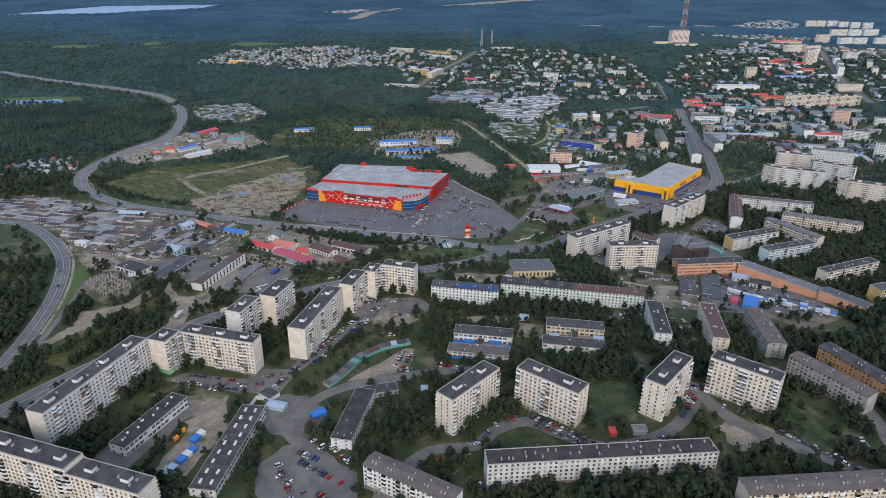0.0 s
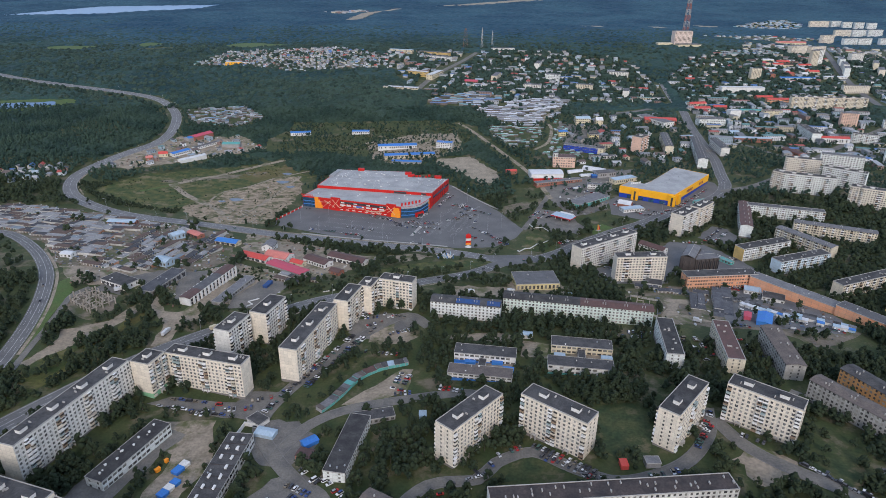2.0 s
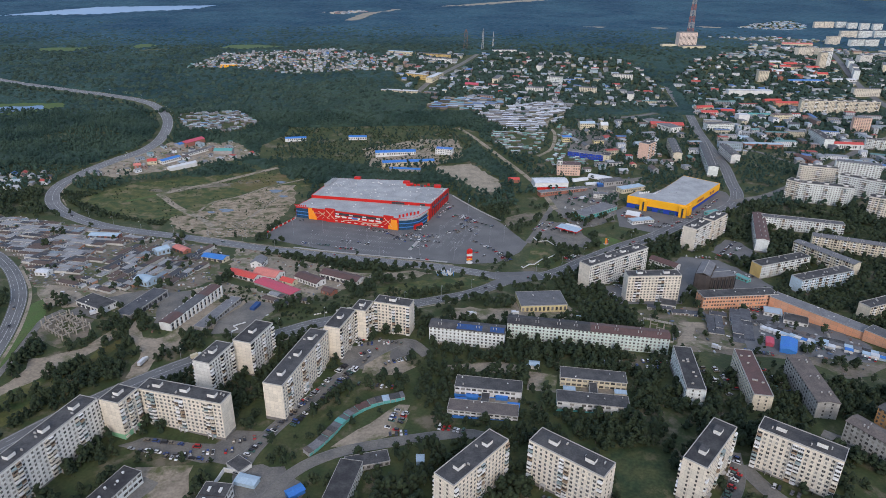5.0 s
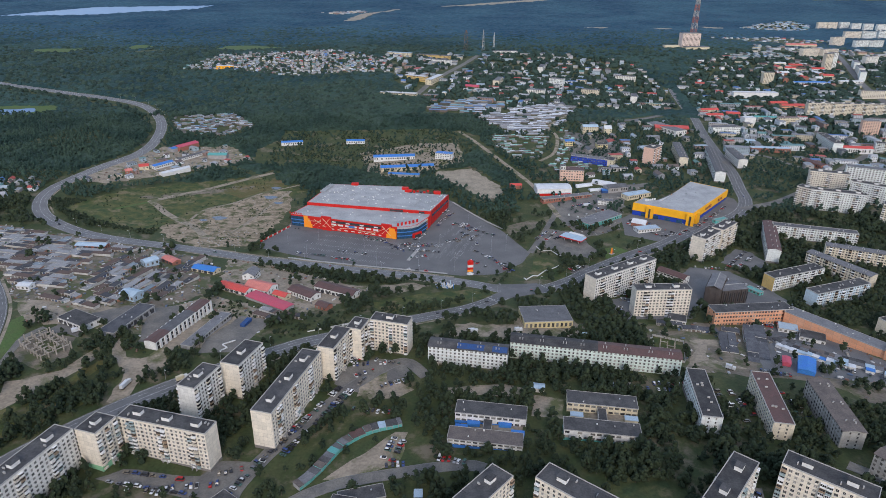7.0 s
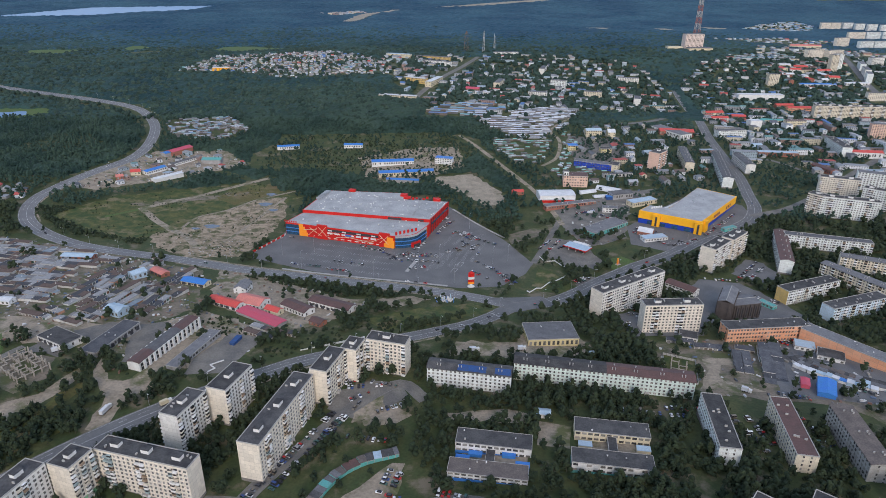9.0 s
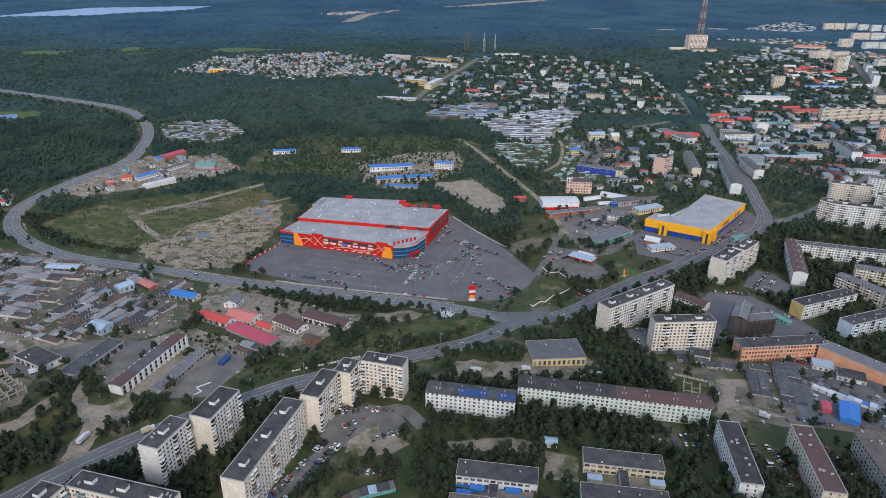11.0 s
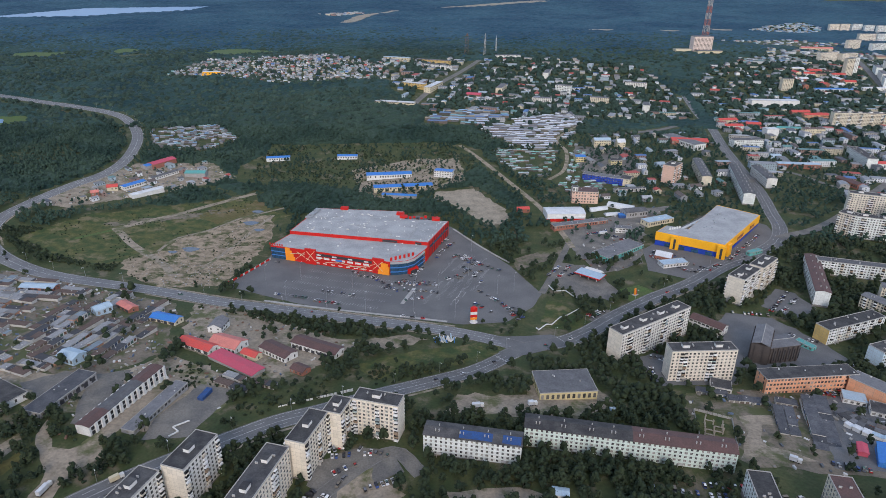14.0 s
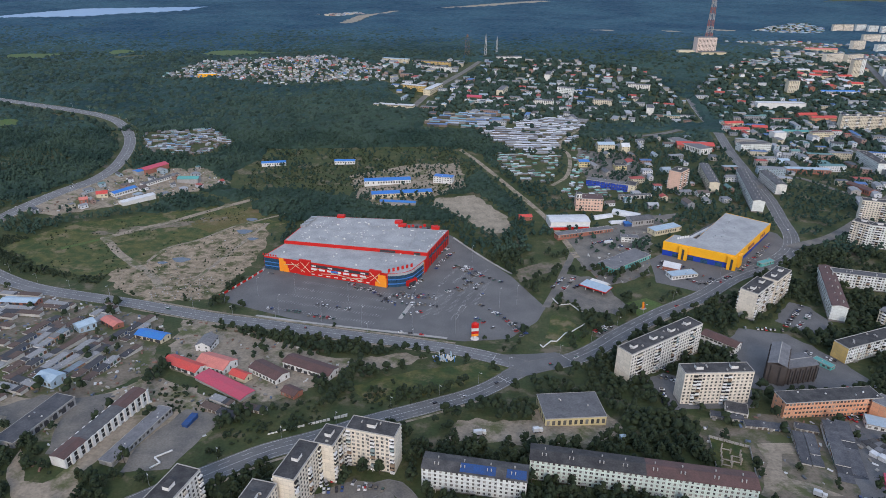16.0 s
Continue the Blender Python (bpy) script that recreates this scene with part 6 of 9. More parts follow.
building(594.0, 1105.8, -73.5, 39.9, 14.0, 7, "brick", "roof_brown", "brick workshop under brown pitched roof", "workshop", "workshop", gable=2.0)
building(711.2, 1195.9, -6.9, 51.7, 16.0, 10, "white", "roof_red", "white hall with bright red roof", "hall", "hall", gable=2.5)
building(554.0, 1434.8, 3.6, 35.7, 16.0, 8, "white", "roof_red", "white plastered house with red roof", "house", "house", gable=3.0, storeys=2)
building(604.1, 1460.3, -10.0, 27.7, 14.0, 7, "brick", "roof_red", "brick house under red roof", "house", "house", gable=3.0, storeys=2)
building(-69.9, 1582.7, -26.5, 54.0, 14.0, 10, "panel_yellow", "roof_white", "three-storey house with yellow end walls", "house", "house", storeys=3)
building(-28.5, 1580.8, 71.3, 80.6, 14.0, 10, "cream", "roof_white", "long cream house beside the street", "house", "house", storeys=3)
building(-129.8, 1909.0, -18.0, 69.2, 14.0, 9, "cream", "roof_pale", "long pale three-storey house", "house", "house", storeys=3, far=True)
building(-39.4, 1896.3, -21.6, 100.0, 14.0, 9, "panel_yellow", "roof_grey", "long yellow three-storey house", "house", "house", storeys=3, far=True)
building(-35.4, 1827.2, -27.7, 100.0, 12.0, 9, "white", "roof_grey", "long white three-storey house", "house", "house", storeys=3, far=True)
building(166.3, 2026.8, 6.1, 69.1, 16.0, 9, "white", "roof_grey", "long white three-storey house", "house", "house", storeys=3, far=True)
building(-100.3, 1455.6, -12.5, 78.2, 14.0, 6, "cream", "roof_white", "long low house with white roof", "house", "house", storeys=2)
building(64.0, 1522.7, -12.5, 55.8, 14.0, 5, "white", "roof_white", "long white store with flat roof", "storehouse", "storehouse", storeys=1)
building(56.0, 1545.0, -12.5, 30.0, 14.0, 6, "brick", "roof_pink", "brick store with crimson roof", "storehouse", "storehouse", gable=3.0)
building(266.4, 1690.5, -28.9, 35.1, 16.0, 18, "panel_white", "roof_grey", "five-storey white plastered house", "house", "house", storeys=5)
building(-547.0, 1722.5, 5.3, 40.0, 14.0, 7, "yellow_wall", "roof_white", "bright yellow hall among cottages", "hall", "hall", storeys=1, far=True)
building(-428.9, 1133.7, 61.5, 40.0, 16.0, 6, "brick", "roof_pink", "hall with dark red roof", "hall", "hall", gable=2.5, storeys=0)
building(-440.0, 1118.0, 61.5, 22.0, 12.0, 5, "grey_wall", "roof_blue", "white shed with blue roof", "shed", "shed", gable=1.6, storeys=0)
building(-405.0, 1095.0, 61.0, 60.0, 8.0, 4, "white", "roof_grey", "long white plastered storehouse", "storehouse", "storehouse", gable=1.2)
building(-431.4, 1040.2, 60.0, 34.0, 11.0, 5, "white", "roof_blue", "white shed with blue roof", "shed", "shed", gable=1.6)
building(-404.2, 1019.6, 51.7, 44.3, 11.0, 5, "white", "roof_white", "long white metal shed", "shed", "shed", gable=1.6, storeys=0)
building(-367.0, 1103.2, 2.4, 29.3, 14.0, 6, "grey_wall", "roof_teal", "grey hall with teal roof", "hall", "hall", gable=2.5, storeys=0)
building(-450.6, 1022.3, 22.5, 13.3, 10.0, 5, "cream", "roof_red", "cream house with red roof", "house", "house", gable=3.0)
building(-462.0, 997.1, 29.3, 9.6, 8.0, 5, "brick", "roof_salmon", "small house with red roof", "house", "house", gable=2.4)


def arch_hall(x, y, turn, length, r, label, material):
    b = thing("arched_hangar", x, y, turn, label, "hangar")
    claim_box(x, y, turn, length, 2 * r, 1)
    part("shell", Solid().barrel(-length / 2, length / 2, r, -0.5, 0, rise=r * 0.8), material, b)
    part("gate", Solid().box(length / 2 - 0.05, -2.5, -0.5, length / 2 + 0.15, 2.5, r * 0.5, True), "grey_wall", b)


arch_hall(229.9, 992.1, -30.0, 34.0, 7.0, "white fabric arch hangar", "roof_white")
arch_hall(198.0, 985.0, 20.0, 26.0, 5.0, "white fabric arch hangar", "roof_white")
arch_hall(213.0, 968.0, 12.0, 20.0, 4.0, "small white arch shelter", "roof_white")
building(209.8, 1179.0, 4.4, 16.0, 14.0, 8, "ochre_plaster", "roof_blue", "yellow two-storey house with blue roof", "house", "house", storeys=2, gable=1.5)
building(263.6, 1170.0, 5.5, 17.0, 14.0, 7, "ochre_plaster", "bitumen", "yellow two-storey house with dark roof", "house", "house", storeys=2)
building(256.0, 1051.0, 10.2, 46.0, 7.0, 4.5, "concrete", "roof_grey", "long pale arcade, shaded openings drawn as dark panels", "arcade", "arcade", storeys=0, pilasters=True)
building(224.8, 959.0, 0.0, 12.0, 8.0, 4, "blue_sheet", "roof_blue", "blue metal store beside the workshop", "store_shed", "shed", storeys=0, rim=False)
arch_hall(548.0, 1245.0, 0.0, 18.0, 9.0, "pale arched sports hall", "roof_pale")


# ---- filling station ----
def filling_station():
    b = thing("filling_station", 150, 794, -38, "filling station canopy with pale roof and red edge", "filling station")
    claim_box(150, 794, -38, 30, 18)
    part("canopy", Solid().box(-14, -7.5, 5.0, 14, 7.5, 5.8, True), "roof_pale", b)
    part("canopy_edge", Solid().box(-14.2, -7.7, 4.7, 14.2, -7.5, 5.7, True).box(-14.2, 7.5, 4.7, 14.2, 7.7, 5.7, True).box(14, -7.5, 4.7, 14.2, 7.5, 5.7, True).box(-14.2, -7.5, 4.7, -14, 7.5, 5.7, True), "red_wall", b)
    for px in (-9, 0, 9):
        for py in (-3.5, 3.5):
            part("column", Solid().box(px - 0.3, py - 0.3, -1, px + 0.3, py + 0.3, 5.0), "white", b)
        pump = part("pump", Solid().box(px - 1.6, -0.6, -0.3, px + 1.6, 0.6, 0.1).box(px - 0.5, -0.4, 0.1, px + 0.5, 0.4, 1.9), "red_wall", b)
    part("shop", Solid().box(-12, 9.5, -2, 6, 17, 4.0), "white", b)


filling_station()


# ---- the broadcasting centre and the masts ----
def lattice(name, x, y, high, foot, top, label, bands=("red_wall", "white"), step=12.0):
    b = thing(name, x, y, 0, label, "mast")
    n = max(3, int(high / step))
    for k in range(n):
        z0, z1 = high * k / n, high * (k + 1) / n
        r0, r1 = foot + (top - foot) * k / n, foot + (top - foot) * (k + 1) / n
        s = Solid()
        a = [(r0 * i, r0 * j, z0) for i, j in ((-1, -1), (1, -1), (1, 1), (-1, 1))]
        c = [(r1 * i, r1 * j, z1) for i, j in ((-1, -1), (1, -1), (1, 1), (-1, 1))]
        w = max(0.35, high / 300)
        for i in range(4):
            s.beam(a[i], c[i], w * 1.5)
            s.beam(a[i], c[(i + 1) % 4], w * 0.8)
            s.beam(a[(i + 1) % 4], c[i], w * 0.8)
            s.beam(c[i], c[(i + 1) % 4], w * 0.8)
        part("lattice_section", s, bands[k % len(bands)], b)
    part("spire", Solid().pole(0, 0, high, high * 1.12, top * 0.8, top * 0.4), bands[0], b)
    return b


tv = thing("broadcasting_centre", 731, 2135, 6, "tall pale pink block with low wings", "office building")
part("tower_block", Solid().box(-28, -13, -8, 28, 13, 43), "panel_blush", tv)
part("roof", Solid().box(-27, -12, 43, 27, 12, 44.5), "roof_grey", tv)
part("low_wing", Solid().box(-26, -42, -8, 46, -18, 7), "cream", tv)
part("wing_roof", Solid().box(-27, -43, 7, 47, -17, 8), "roof_grey", tv)
part("west_wing", Solid().box(-80, -16, -10, -34, 4, 9), "cream", tv)
band = Solid()
for k in range(10):
    for i in range(13):
        band.box(-26 + i * 4.1, -13.1, 8 + k * 3.4, -24 + i * 4.1, -13, 9.8 + k * 3.4, True)
tagged(part("glazing", band, "glass", tv), kind="stuff")
lattice("broadcasting_mast", 750, 2165, 190, 8.5, 3.0, "tall red and white lattice broadcasting mast", ("faded_red", "concrete"), step=16.0)
lattice("radio_mast", 54, 2054, 52, 6.5, 4.0, "dark lattice water tower mast", ("rust", "rust"))
lattice("radio_mast", 104, 2052, 55, 3.5, 1.0, "slim pale grey lattice mast", ("concrete", "steel"), step=10)
lattice("radio_mast", 139, 2113, 42, 2.4, 0.8, "slim grey lattice mast", ("steel", "steel"))


# ---- garages in rows ----
def garage_row(x, y, turn, count, seed, group, unit=3.6, deep=6.4, felt="garage_roof"):
    """A row of lock-up garages under a patchwork of felt roofs."""
    rnd = random.Random(seed)
    length = count * unit
    b = thing("garage_row", x, y, turn, "row of brick lock-up garages under patched felt roofs", "garages", group)
    claim_box(x, y, turn, length, deep, 0.5)
    wall, roof, door = Solid(), Solid(), Solid()
    i = 0
    while i < count:
        n = min(count - i, rnd.choice((1, 1, 2, 2, 3, 4, 6)))
        x0, x1 = -length / 2 + i * unit, -length / 2 + (i + n) * unit
        h = rnd.uniform(2.3, 2.9) + (1.2 if rnd.random() < 0.06 else 0)
        g0, g1 = rnd.uniform(0, 0.5), rnd.uniform(0, 0.6)
        wall.box(x0, -deep / 2 + g0, -3, x1, deep / 2 - g1, h)
        roof.box(x0 + 0.02, -deep / 2 + g0 - 0.3, h, x1 - 0.02, deep / 2 - g1 + 0.3, h + 0.2, True)
        if rnd.random() < 0.25:
            cx = rnd.uniform(x0 + 0.5, x1 - 0.5)
            wall.box(cx - 0.25, 0.6, h + 0.2, cx + 0.25, 1.1, h + rnd.uniform(0.6, 1.3))
        for k in range(n):
            cx = x0 + (k + 0.5) * unit
            door.box(cx - 1.25, -deep / 2 + g0 - 0.08, -0.2, cx + 1.25, -deep / 2 + g0, 2.1, True)
        i += n
    tagged(part("wall", wall, "garage_wall", b), kind="stuff")
    tagged(part("roof", roof, felt, b), kind="stuff")
    tagged(part("door_front", door, "garage_door", b), kind="stuff")


def garage_field(poly, turn, pitch, seed, group, fill=0.8, run=(8, 22), off=0.0):
    """Rows of garages, back to back across a plot."""
    rnd = random.Random(seed)
    cx, cy = sum(p[0] for p in poly) / len(poly), sum(p[1] for p in poly) / len(poly)
    c, s = math.cos(radians(turn)), math.sin(radians(turn))
    rows = 0
    for r in np.arange(-260, 260, pitch):
        a = -320.0 + rnd.uniform(0, 20)
        while a < 320:
            n = rnd.randint(*run)
            length = n * 3.6
            mid = a + length / 2
            wob = rnd.uniform(-1.5, 1.5)
            px, py = cx + c * mid - s * (r + wob), cy + s * mid + c * (r + wob)
            ends = [(px + c * e * length / 2, py + s * e * length / 2) for e in (-1, -0.5, 0, 0.5, 1)]
            if all(within(poly, *q) and is_free(*q) for q in ends) and rnd.random() < fill:
                garage_row(px, py, turn + rnd.uniform(-5, 5) + (180 if rows % 2 else 0), n, seed * 100 + rows, group)
                rows += 1
                a += length + rnd.choice((0.3, 0.5, 4, 7))
            else:
                a += 4


def curved_garages(points, unit, group):
    """Adjoining lock-ups along a bend, each turned a little against the last."""
    rnd = random.Random(44)
    curve = smooth(points, unit)
    for a, c in zip(curve, curve[1:]):
        m, d = (a + c) / 2, c - a
        tn = math.degrees(math.atan2(d.y, d.x))
        w, h = d.length / 2 + 0.04, rnd.uniform(2.5, 3.1)
        b = thing("garage", m.x, m.y, tn, "lock-up garage with green doors in a curved row", "garage", group)
        claim_box(m.x, m.y, tn, 2 * w, 6.5, 0.5)
        part("wall", Solid().box(-w, -3, -3, w, 3, h), rnd.choice(("teal_wall", "teal_wall", "grey_wall")), b)
        part("roof", Solid().box(-w + 0.02, -3.3, h, w - 0.02, 3.3, h + 0.2, True), rnd.choice(("roof_grey", "roof_umber", "bitumen", "roof_brown", "roof_grey", "bitumen", "roof_umber", "roof_pale", "roof_teal")), b)
        part("gate", Solid().box(-w + 0.5, -3.1, -0.5, w - 0.5, -3.0, 2.1, True), "roof_teal", b)


curved_garages([(-84, 382), (-79, 388), (-72, 400), (-66, 412), (-58, 422), (-46, 430), (-33, 434), (-27, 436)], 3.7, "green garages")
garage_field([(-290, 735), (-246, 712), (-222, 640), (-253, 600), (-330, 610), (-345, 690), (-320, 730)], 74, 10.0, 3, "hillside garages", 1.0, (5, 14))
garage_field([(-600, 745), (-543, 796), (-465, 772), (-385, 758), (-322, 728), (-345, 690), (-335, 610), (-374, 592), (-434, 668), (-540, 705)], -10, 8.6, 4, "hillside garages", 1.0, (6, 16))
garage_field([(-345, 606), (-300, 604), (-255, 578), (-262, 562), (-318, 580), (-360, 590)], -20, 11.0, 5, "hillside garages", 0.9, (6, 12))
for px, py, tn, n, deep in ((218.6, 575.5, -8, 8, 7.0), (244.2, 573.5, -17, 4, 7.0), (228.6, 550.0, -107, 9, 6.4), (235.0, 548.2, 73, 9, 6.4), (247.0, 540.3, -109, 21, 8.6), (256.3, 541.8, 71, 20, 8.6), (196.0, 586.0, -14, 6, 6.4)):
    garage_row(px, py, tn, n, int(px), "market garages", deep=deep, felt="dark_felt")
garage_field([(-140, 560), (-100, 570), (-110, 595), (-170, 590), (-160, 570)], -22, 12.0, 8, "roadside garages", 0.9, (5, 9))


# ---- market stalls, roofs and tents ----
rnd = random.Random(31)
stall_line = smooth([(268, 558), (271, 548), (277, 539), (286, 531), (296, 521), (312, 510), (328, 501), (342, 492)], 4.6)
for row, off, walls, tops in ((0, 0.0, ("white", "white", "roof_pale", "white"), ("roof_pale", "roof_white", "roof_white", "roof_blue", "roof_pale", "roof_white")), (1, 6.2, ("grey_wall", "white"), ("roof_grey", "bitumen", "roof_grey", "roof_umber", "roof_pale")), (2, 12.0, ("grey_wall", "brick"), ("bitumen", "roof_grey", "roof_umber", "bitumen"))):
    for a, c in zip(stall_line, stall_line[1:]):
        d = (c - a).normalized()
        m = (a + c) / 2 + Vector((-d.y, d.x)) * off
        if rnd.random() < 0.12:
            continue
        building(m.x, m.y, math.degrees(math.atan2(d.y, d.x)) + rnd.uniform(-3, 3), (c - a).length + rnd.uniform(-0.6, 0.2), rnd.uniform(3.8, 5.4), rnd.uniform(2.5, 3.3), rnd.choice(walls), rnd.choice(tops), "small market stall with metal roof", "market_stall", "market stall", storeys=0, rim=False, group="market stalls")
building(274.0, 509.0, 62.0, 21.0, 11.5, 4.5, "roof_blue", "roof_blue", "bright blue metal market pavilion", "pavilion", "pavilion", gable=1.2, storeys=0)
building(263.0, 517.0, 66.0, 10.0, 5.5, 3.6, "roof_pink", "roof_pink", "small crimson market booth", "pavilion", "pavilion", gable=0.8, storeys=0)
for px, py, tn, ln, dp, m_name in ((205.9, 594.4, -18.7, 14.5, 12, "bitumen"), (296, 580, -22, 15, 12, "roof_pale"), (308, 563, -27, 19, 14, "bitumen")):
    building(px, py, tn, ln, dp, 4, "white", m_name, "low white workshop with flat roof", "workshop", "workshop", storeys=1)


# ---- cottages, villas and blocks of the far town ----
def in_poly(poly, rnd):
    xs, ys = [p[0] for p in poly], [p[1] for p in poly]
    while True:
        px, py = rnd.uniform(min(xs), max(xs)), rnd.uniform(min(ys), max(ys))
        if within(poly, px, py):
            return px, py


FAR_WALL, FAR_ROOF, FAR_PANE = Solid(), Solid(), Solid()
plots = {}
singles = [0]
towned, SHACKED = [], []


def house_mass(px, py, turn, ln, dp, h, gable, storeys, wall, roof, pane, local):
    z = 0.0 if local else high_at(px, py)
    c, s = (1, 0) if local else (math.cos(radians(turn)), math.sin(radians(turn)))
    ox, oy = (0, 0) if local else (px, py)
    for solid, draw in ((wall, lambda q: q.box(-ln / 2, -dp / 2, -4, ln / 2, dp / 2, h)), (roof, lambda q: q.gable(-ln / 2, -dp / 2, ln / 2, dp / 2, h, gable, 0.3, 0.3) if gable else q.box(-ln / 2 - 0.2, -dp / 2 - 0.2, h, ln / 2 + 0.2, dp / 2 + 0.2, h + 0.3, True))):
        q = Solid()
        draw(q)
        if gable and solid is wall:
            q.face([(-ln / 2, dp / 2, h), (-ln / 2, -dp / 2, h), (-ln / 2, 0, h + gable)]).face([(ln / 2, -dp / 2, h), (ln / 2, dp / 2, h), (ln / 2, 0, h + gable)])
        k = len(solid.v)
        solid.v.extend([(ox + c * x - s * y, oy + s * x + c * y, z + zz) for x, y, zz in q.v])
        solid.f.extend([tuple(k + i for i in f) for f in q.f])
        solid.m.extend(q.m)
    if not local and (storeys < 2 or ln < 9 or py > 1750):
        return
    q = Solid()
    n = max(1, int(ln / 3.5))
    for st in range(storeys):
        zz = st * h / storeys + h / storeys * 0.35
        for i in range(n):
            cx = -ln / 2 + (i + 0.5) * ln / n
            q.box(cx - 0.7, -dp / 2 - 0.06, zz, cx + 0.7, -dp / 2, zz + h / storeys * 0.45, True)
        q.box(-ln / 2 - 0.06, -1, zz, -ln / 2, 1, zz + h / storeys * 0.45, True)
    k = len(pane.v)
    pane.v.extend([(ox + c * x - s * y, oy + s * x + c * y, z + zz) for x, y, zz in q.v])
    pane.f.extend([tuple(k + i for i in f) for f in q.f])
    pane.m.extend(q.m)


STREETS = [q for way in ([(-1122, 1646), (-990, 1566), (-833, 1498), (-732, 1460), (-637, 1415), (-578, 1359)], [(507, 1496), (440, 1430), (373, 1377)], [(460, 1168), (483, 1295), (513, 1431), (524, 1528), (548, 1700)], [(726, 1182), (912, 1335)], [(1327, 2439), (1054, 1792), (955, 1405)], [(90, 1999), (-2, 1686), (-64, 1457)]) for q in smooth(way, 12.0)]


def settlement(poly, count, turn, seed, size=(8, 13), high=(3, 5.5), gap=4.0, single=0, storeys=1, group="far cottages"):
    rnd = random.Random(seed)
    towned.append(poly)
    tries = 0
    made = 0
    while made < count and tries < count * 12:
        tries += 1
        px, py = in_poly(poly, rnd)
        ln = rnd.uniform(*size)
        dp = min(ln, rnd.uniform(size[0] * 0.75, 13))
        r = (ln + dp) / 4 + gap / 2
        if not is_free(px, py) or any((q.x - px) ** 2 + (q.y - py) ** 2 < (r + 9) ** 2 for q in STREETS):
            continue
        i, j = int(px // 40), int(py // 40)
        if any(abs(px - q[0]) < r + q[2] and abs(py - q[1]) < r + q[2] for a in (-1, 0, 1) for c in (-1, 0, 1) for q in plots.get((i + a, j + c), ())):
            continue
        plots.setdefault((i, j), []).append((px, py, r))
        made += 1
        h = rnd.uniform(*high)
        gable = rnd.uniform(1.5, 3.2) if rnd.random() < 0.5 and ln < 22 else 0.0
        tn = turn + rnd.choice((0, 90)) + rnd.uniform(-9, 9)
        st = max(1, round(h / 3.0))
        if made <= single:
            b = thing("house", px, py, tn, "small plastered house with metal roof among trees", "house", group)
            claim_box(px, py, tn, ln, dp, 1)
            w, q, p = Solid(), Solid(), Solid()
            house_mass(px, py, tn, ln, dp, h, gable, st, w, q, p, True)
            part("wall", w, "house_wall_one", b)
            part("roof", q, "house_roof_one", b)
            tagged(part("glazing", p, "glass", b), kind="stuff")
        else:
            claim_box(px, py, tn, ln, dp, 1)
            house_mass(px, py, tn, ln, dp, h, gable, st, FAR_WALL, FAR_ROOF, FAR_PANE, False)


def far_block(x, y, turn, length, depth, storeys, skin="panel_white"):
    b = thing("apartment_block", x, y, turn, "pale %d-storey block of flats far off" % storeys, "apartment block", "far blocks")
    h = storeys * 2.9
    part("wall", Solid().box(-length / 2, -depth / 2, -8, length / 2, depth / 2, h), skin, b)
    part("roof", Solid().box(-length / 2 + 0.5, -depth / 2 + 0.5, h, length / 2 - 0.5, depth / 2 - 0.5, h + 0.5), "roof_grey", b)
    p = Solid()
    for k in range(storeys):
        for i in range(int(length / 4)):
            p.box(-length / 2 + 1.2 + i * 4, -depth / 2 - 0.08, 1 + k * 2.9, -length / 2 + 3.2 + i * 4, -depth / 2, 2.6 + k * 2.9, True)
    tagged(part("glazing", p, "flat_glass", b), kind="stuff")
    plots.setdefault((int(x // 40), int(y // 40)), []).append((x, y, length / 2))


rnd = random.Random(77)
for px, py, tn, ln, st in ((1690, 3175, 3, 44, 10), (1737, 3178, 3, 44, 10), (1792, 3180, 3, 44, 10), (1822, 3140, 3, 42, 10), (1866, 3121, 3, 42, 10), (1912, 3102, 3, 42, 10), (1410, 2540, 22, 60, 11), (1625, 2822, 7, 70, 10), (1696, 2830, 5, 58, 10), (1480, 2513, 19, 62, 9), (1545, 2533, 14, 60, 9), (1770, 2840, 0, 60, 10), (1650, 2560, 10, 70, 9), (1730, 2640, 10, 70, 9)):
    far_block(px, py, tn, ln, 14, st, rnd.choice(("panel_white", "panel", "panel_white")))
for px, py, tn, ln, st, skin in ((1070, 2080, 21, 64, 9, "panel"), (1137, 2095, 22, 60, 9, "panel"), (1018, 1884, 8, 20, 15, "panel_cream"), (1038, 1900, 8, 22, 15, "panel_white"), (1212, 2012, 18, 46, 8, "panel_grey"), (1062, 1790, 64, 46, 7, "panel_white"), (1096, 1860, 66, 70, 6, "panel_grey"), (1130, 1940, 66, 60, 6, "panel_white"), (1205, 1900, 60, 70, 6, "panel_cream"), (1160, 1800, 62, 60, 6, "panel"), (980, 1390, 75, 60, 9, "panel_cream"), (1080, 1480, 5, 70, 5, "panel_yellow"), (900, 1300, -20, 60, 5, "panel_white"), (806, 1318, -14, 30, 10, "panel_pink"), (760, 1050, -25, 80, 9, "panel_white"), (830, 1130, 60, 70, 9, "panel_white"), (690, 880, -30, 60, 9, "panel"), (801, 1748, 2, 26, 9, "panel_cream"), (985, 1610, -4, 60, 6, "panel")):
    far_block(px, py, tn, ln, 14, st, skin)
building(693.0, 1404.0, 4.0, 40.0, 14.0, 15, "cream", "roof_brown", "four-storey cream office with brown roof", "office", "office building", storeys=4)
building(604.0, 1386.0, 9.0, 24.0, 16.0, 17, "white", "roof_white", "tall white windowless store house", "storehouse", "storehouse", storeys=0)
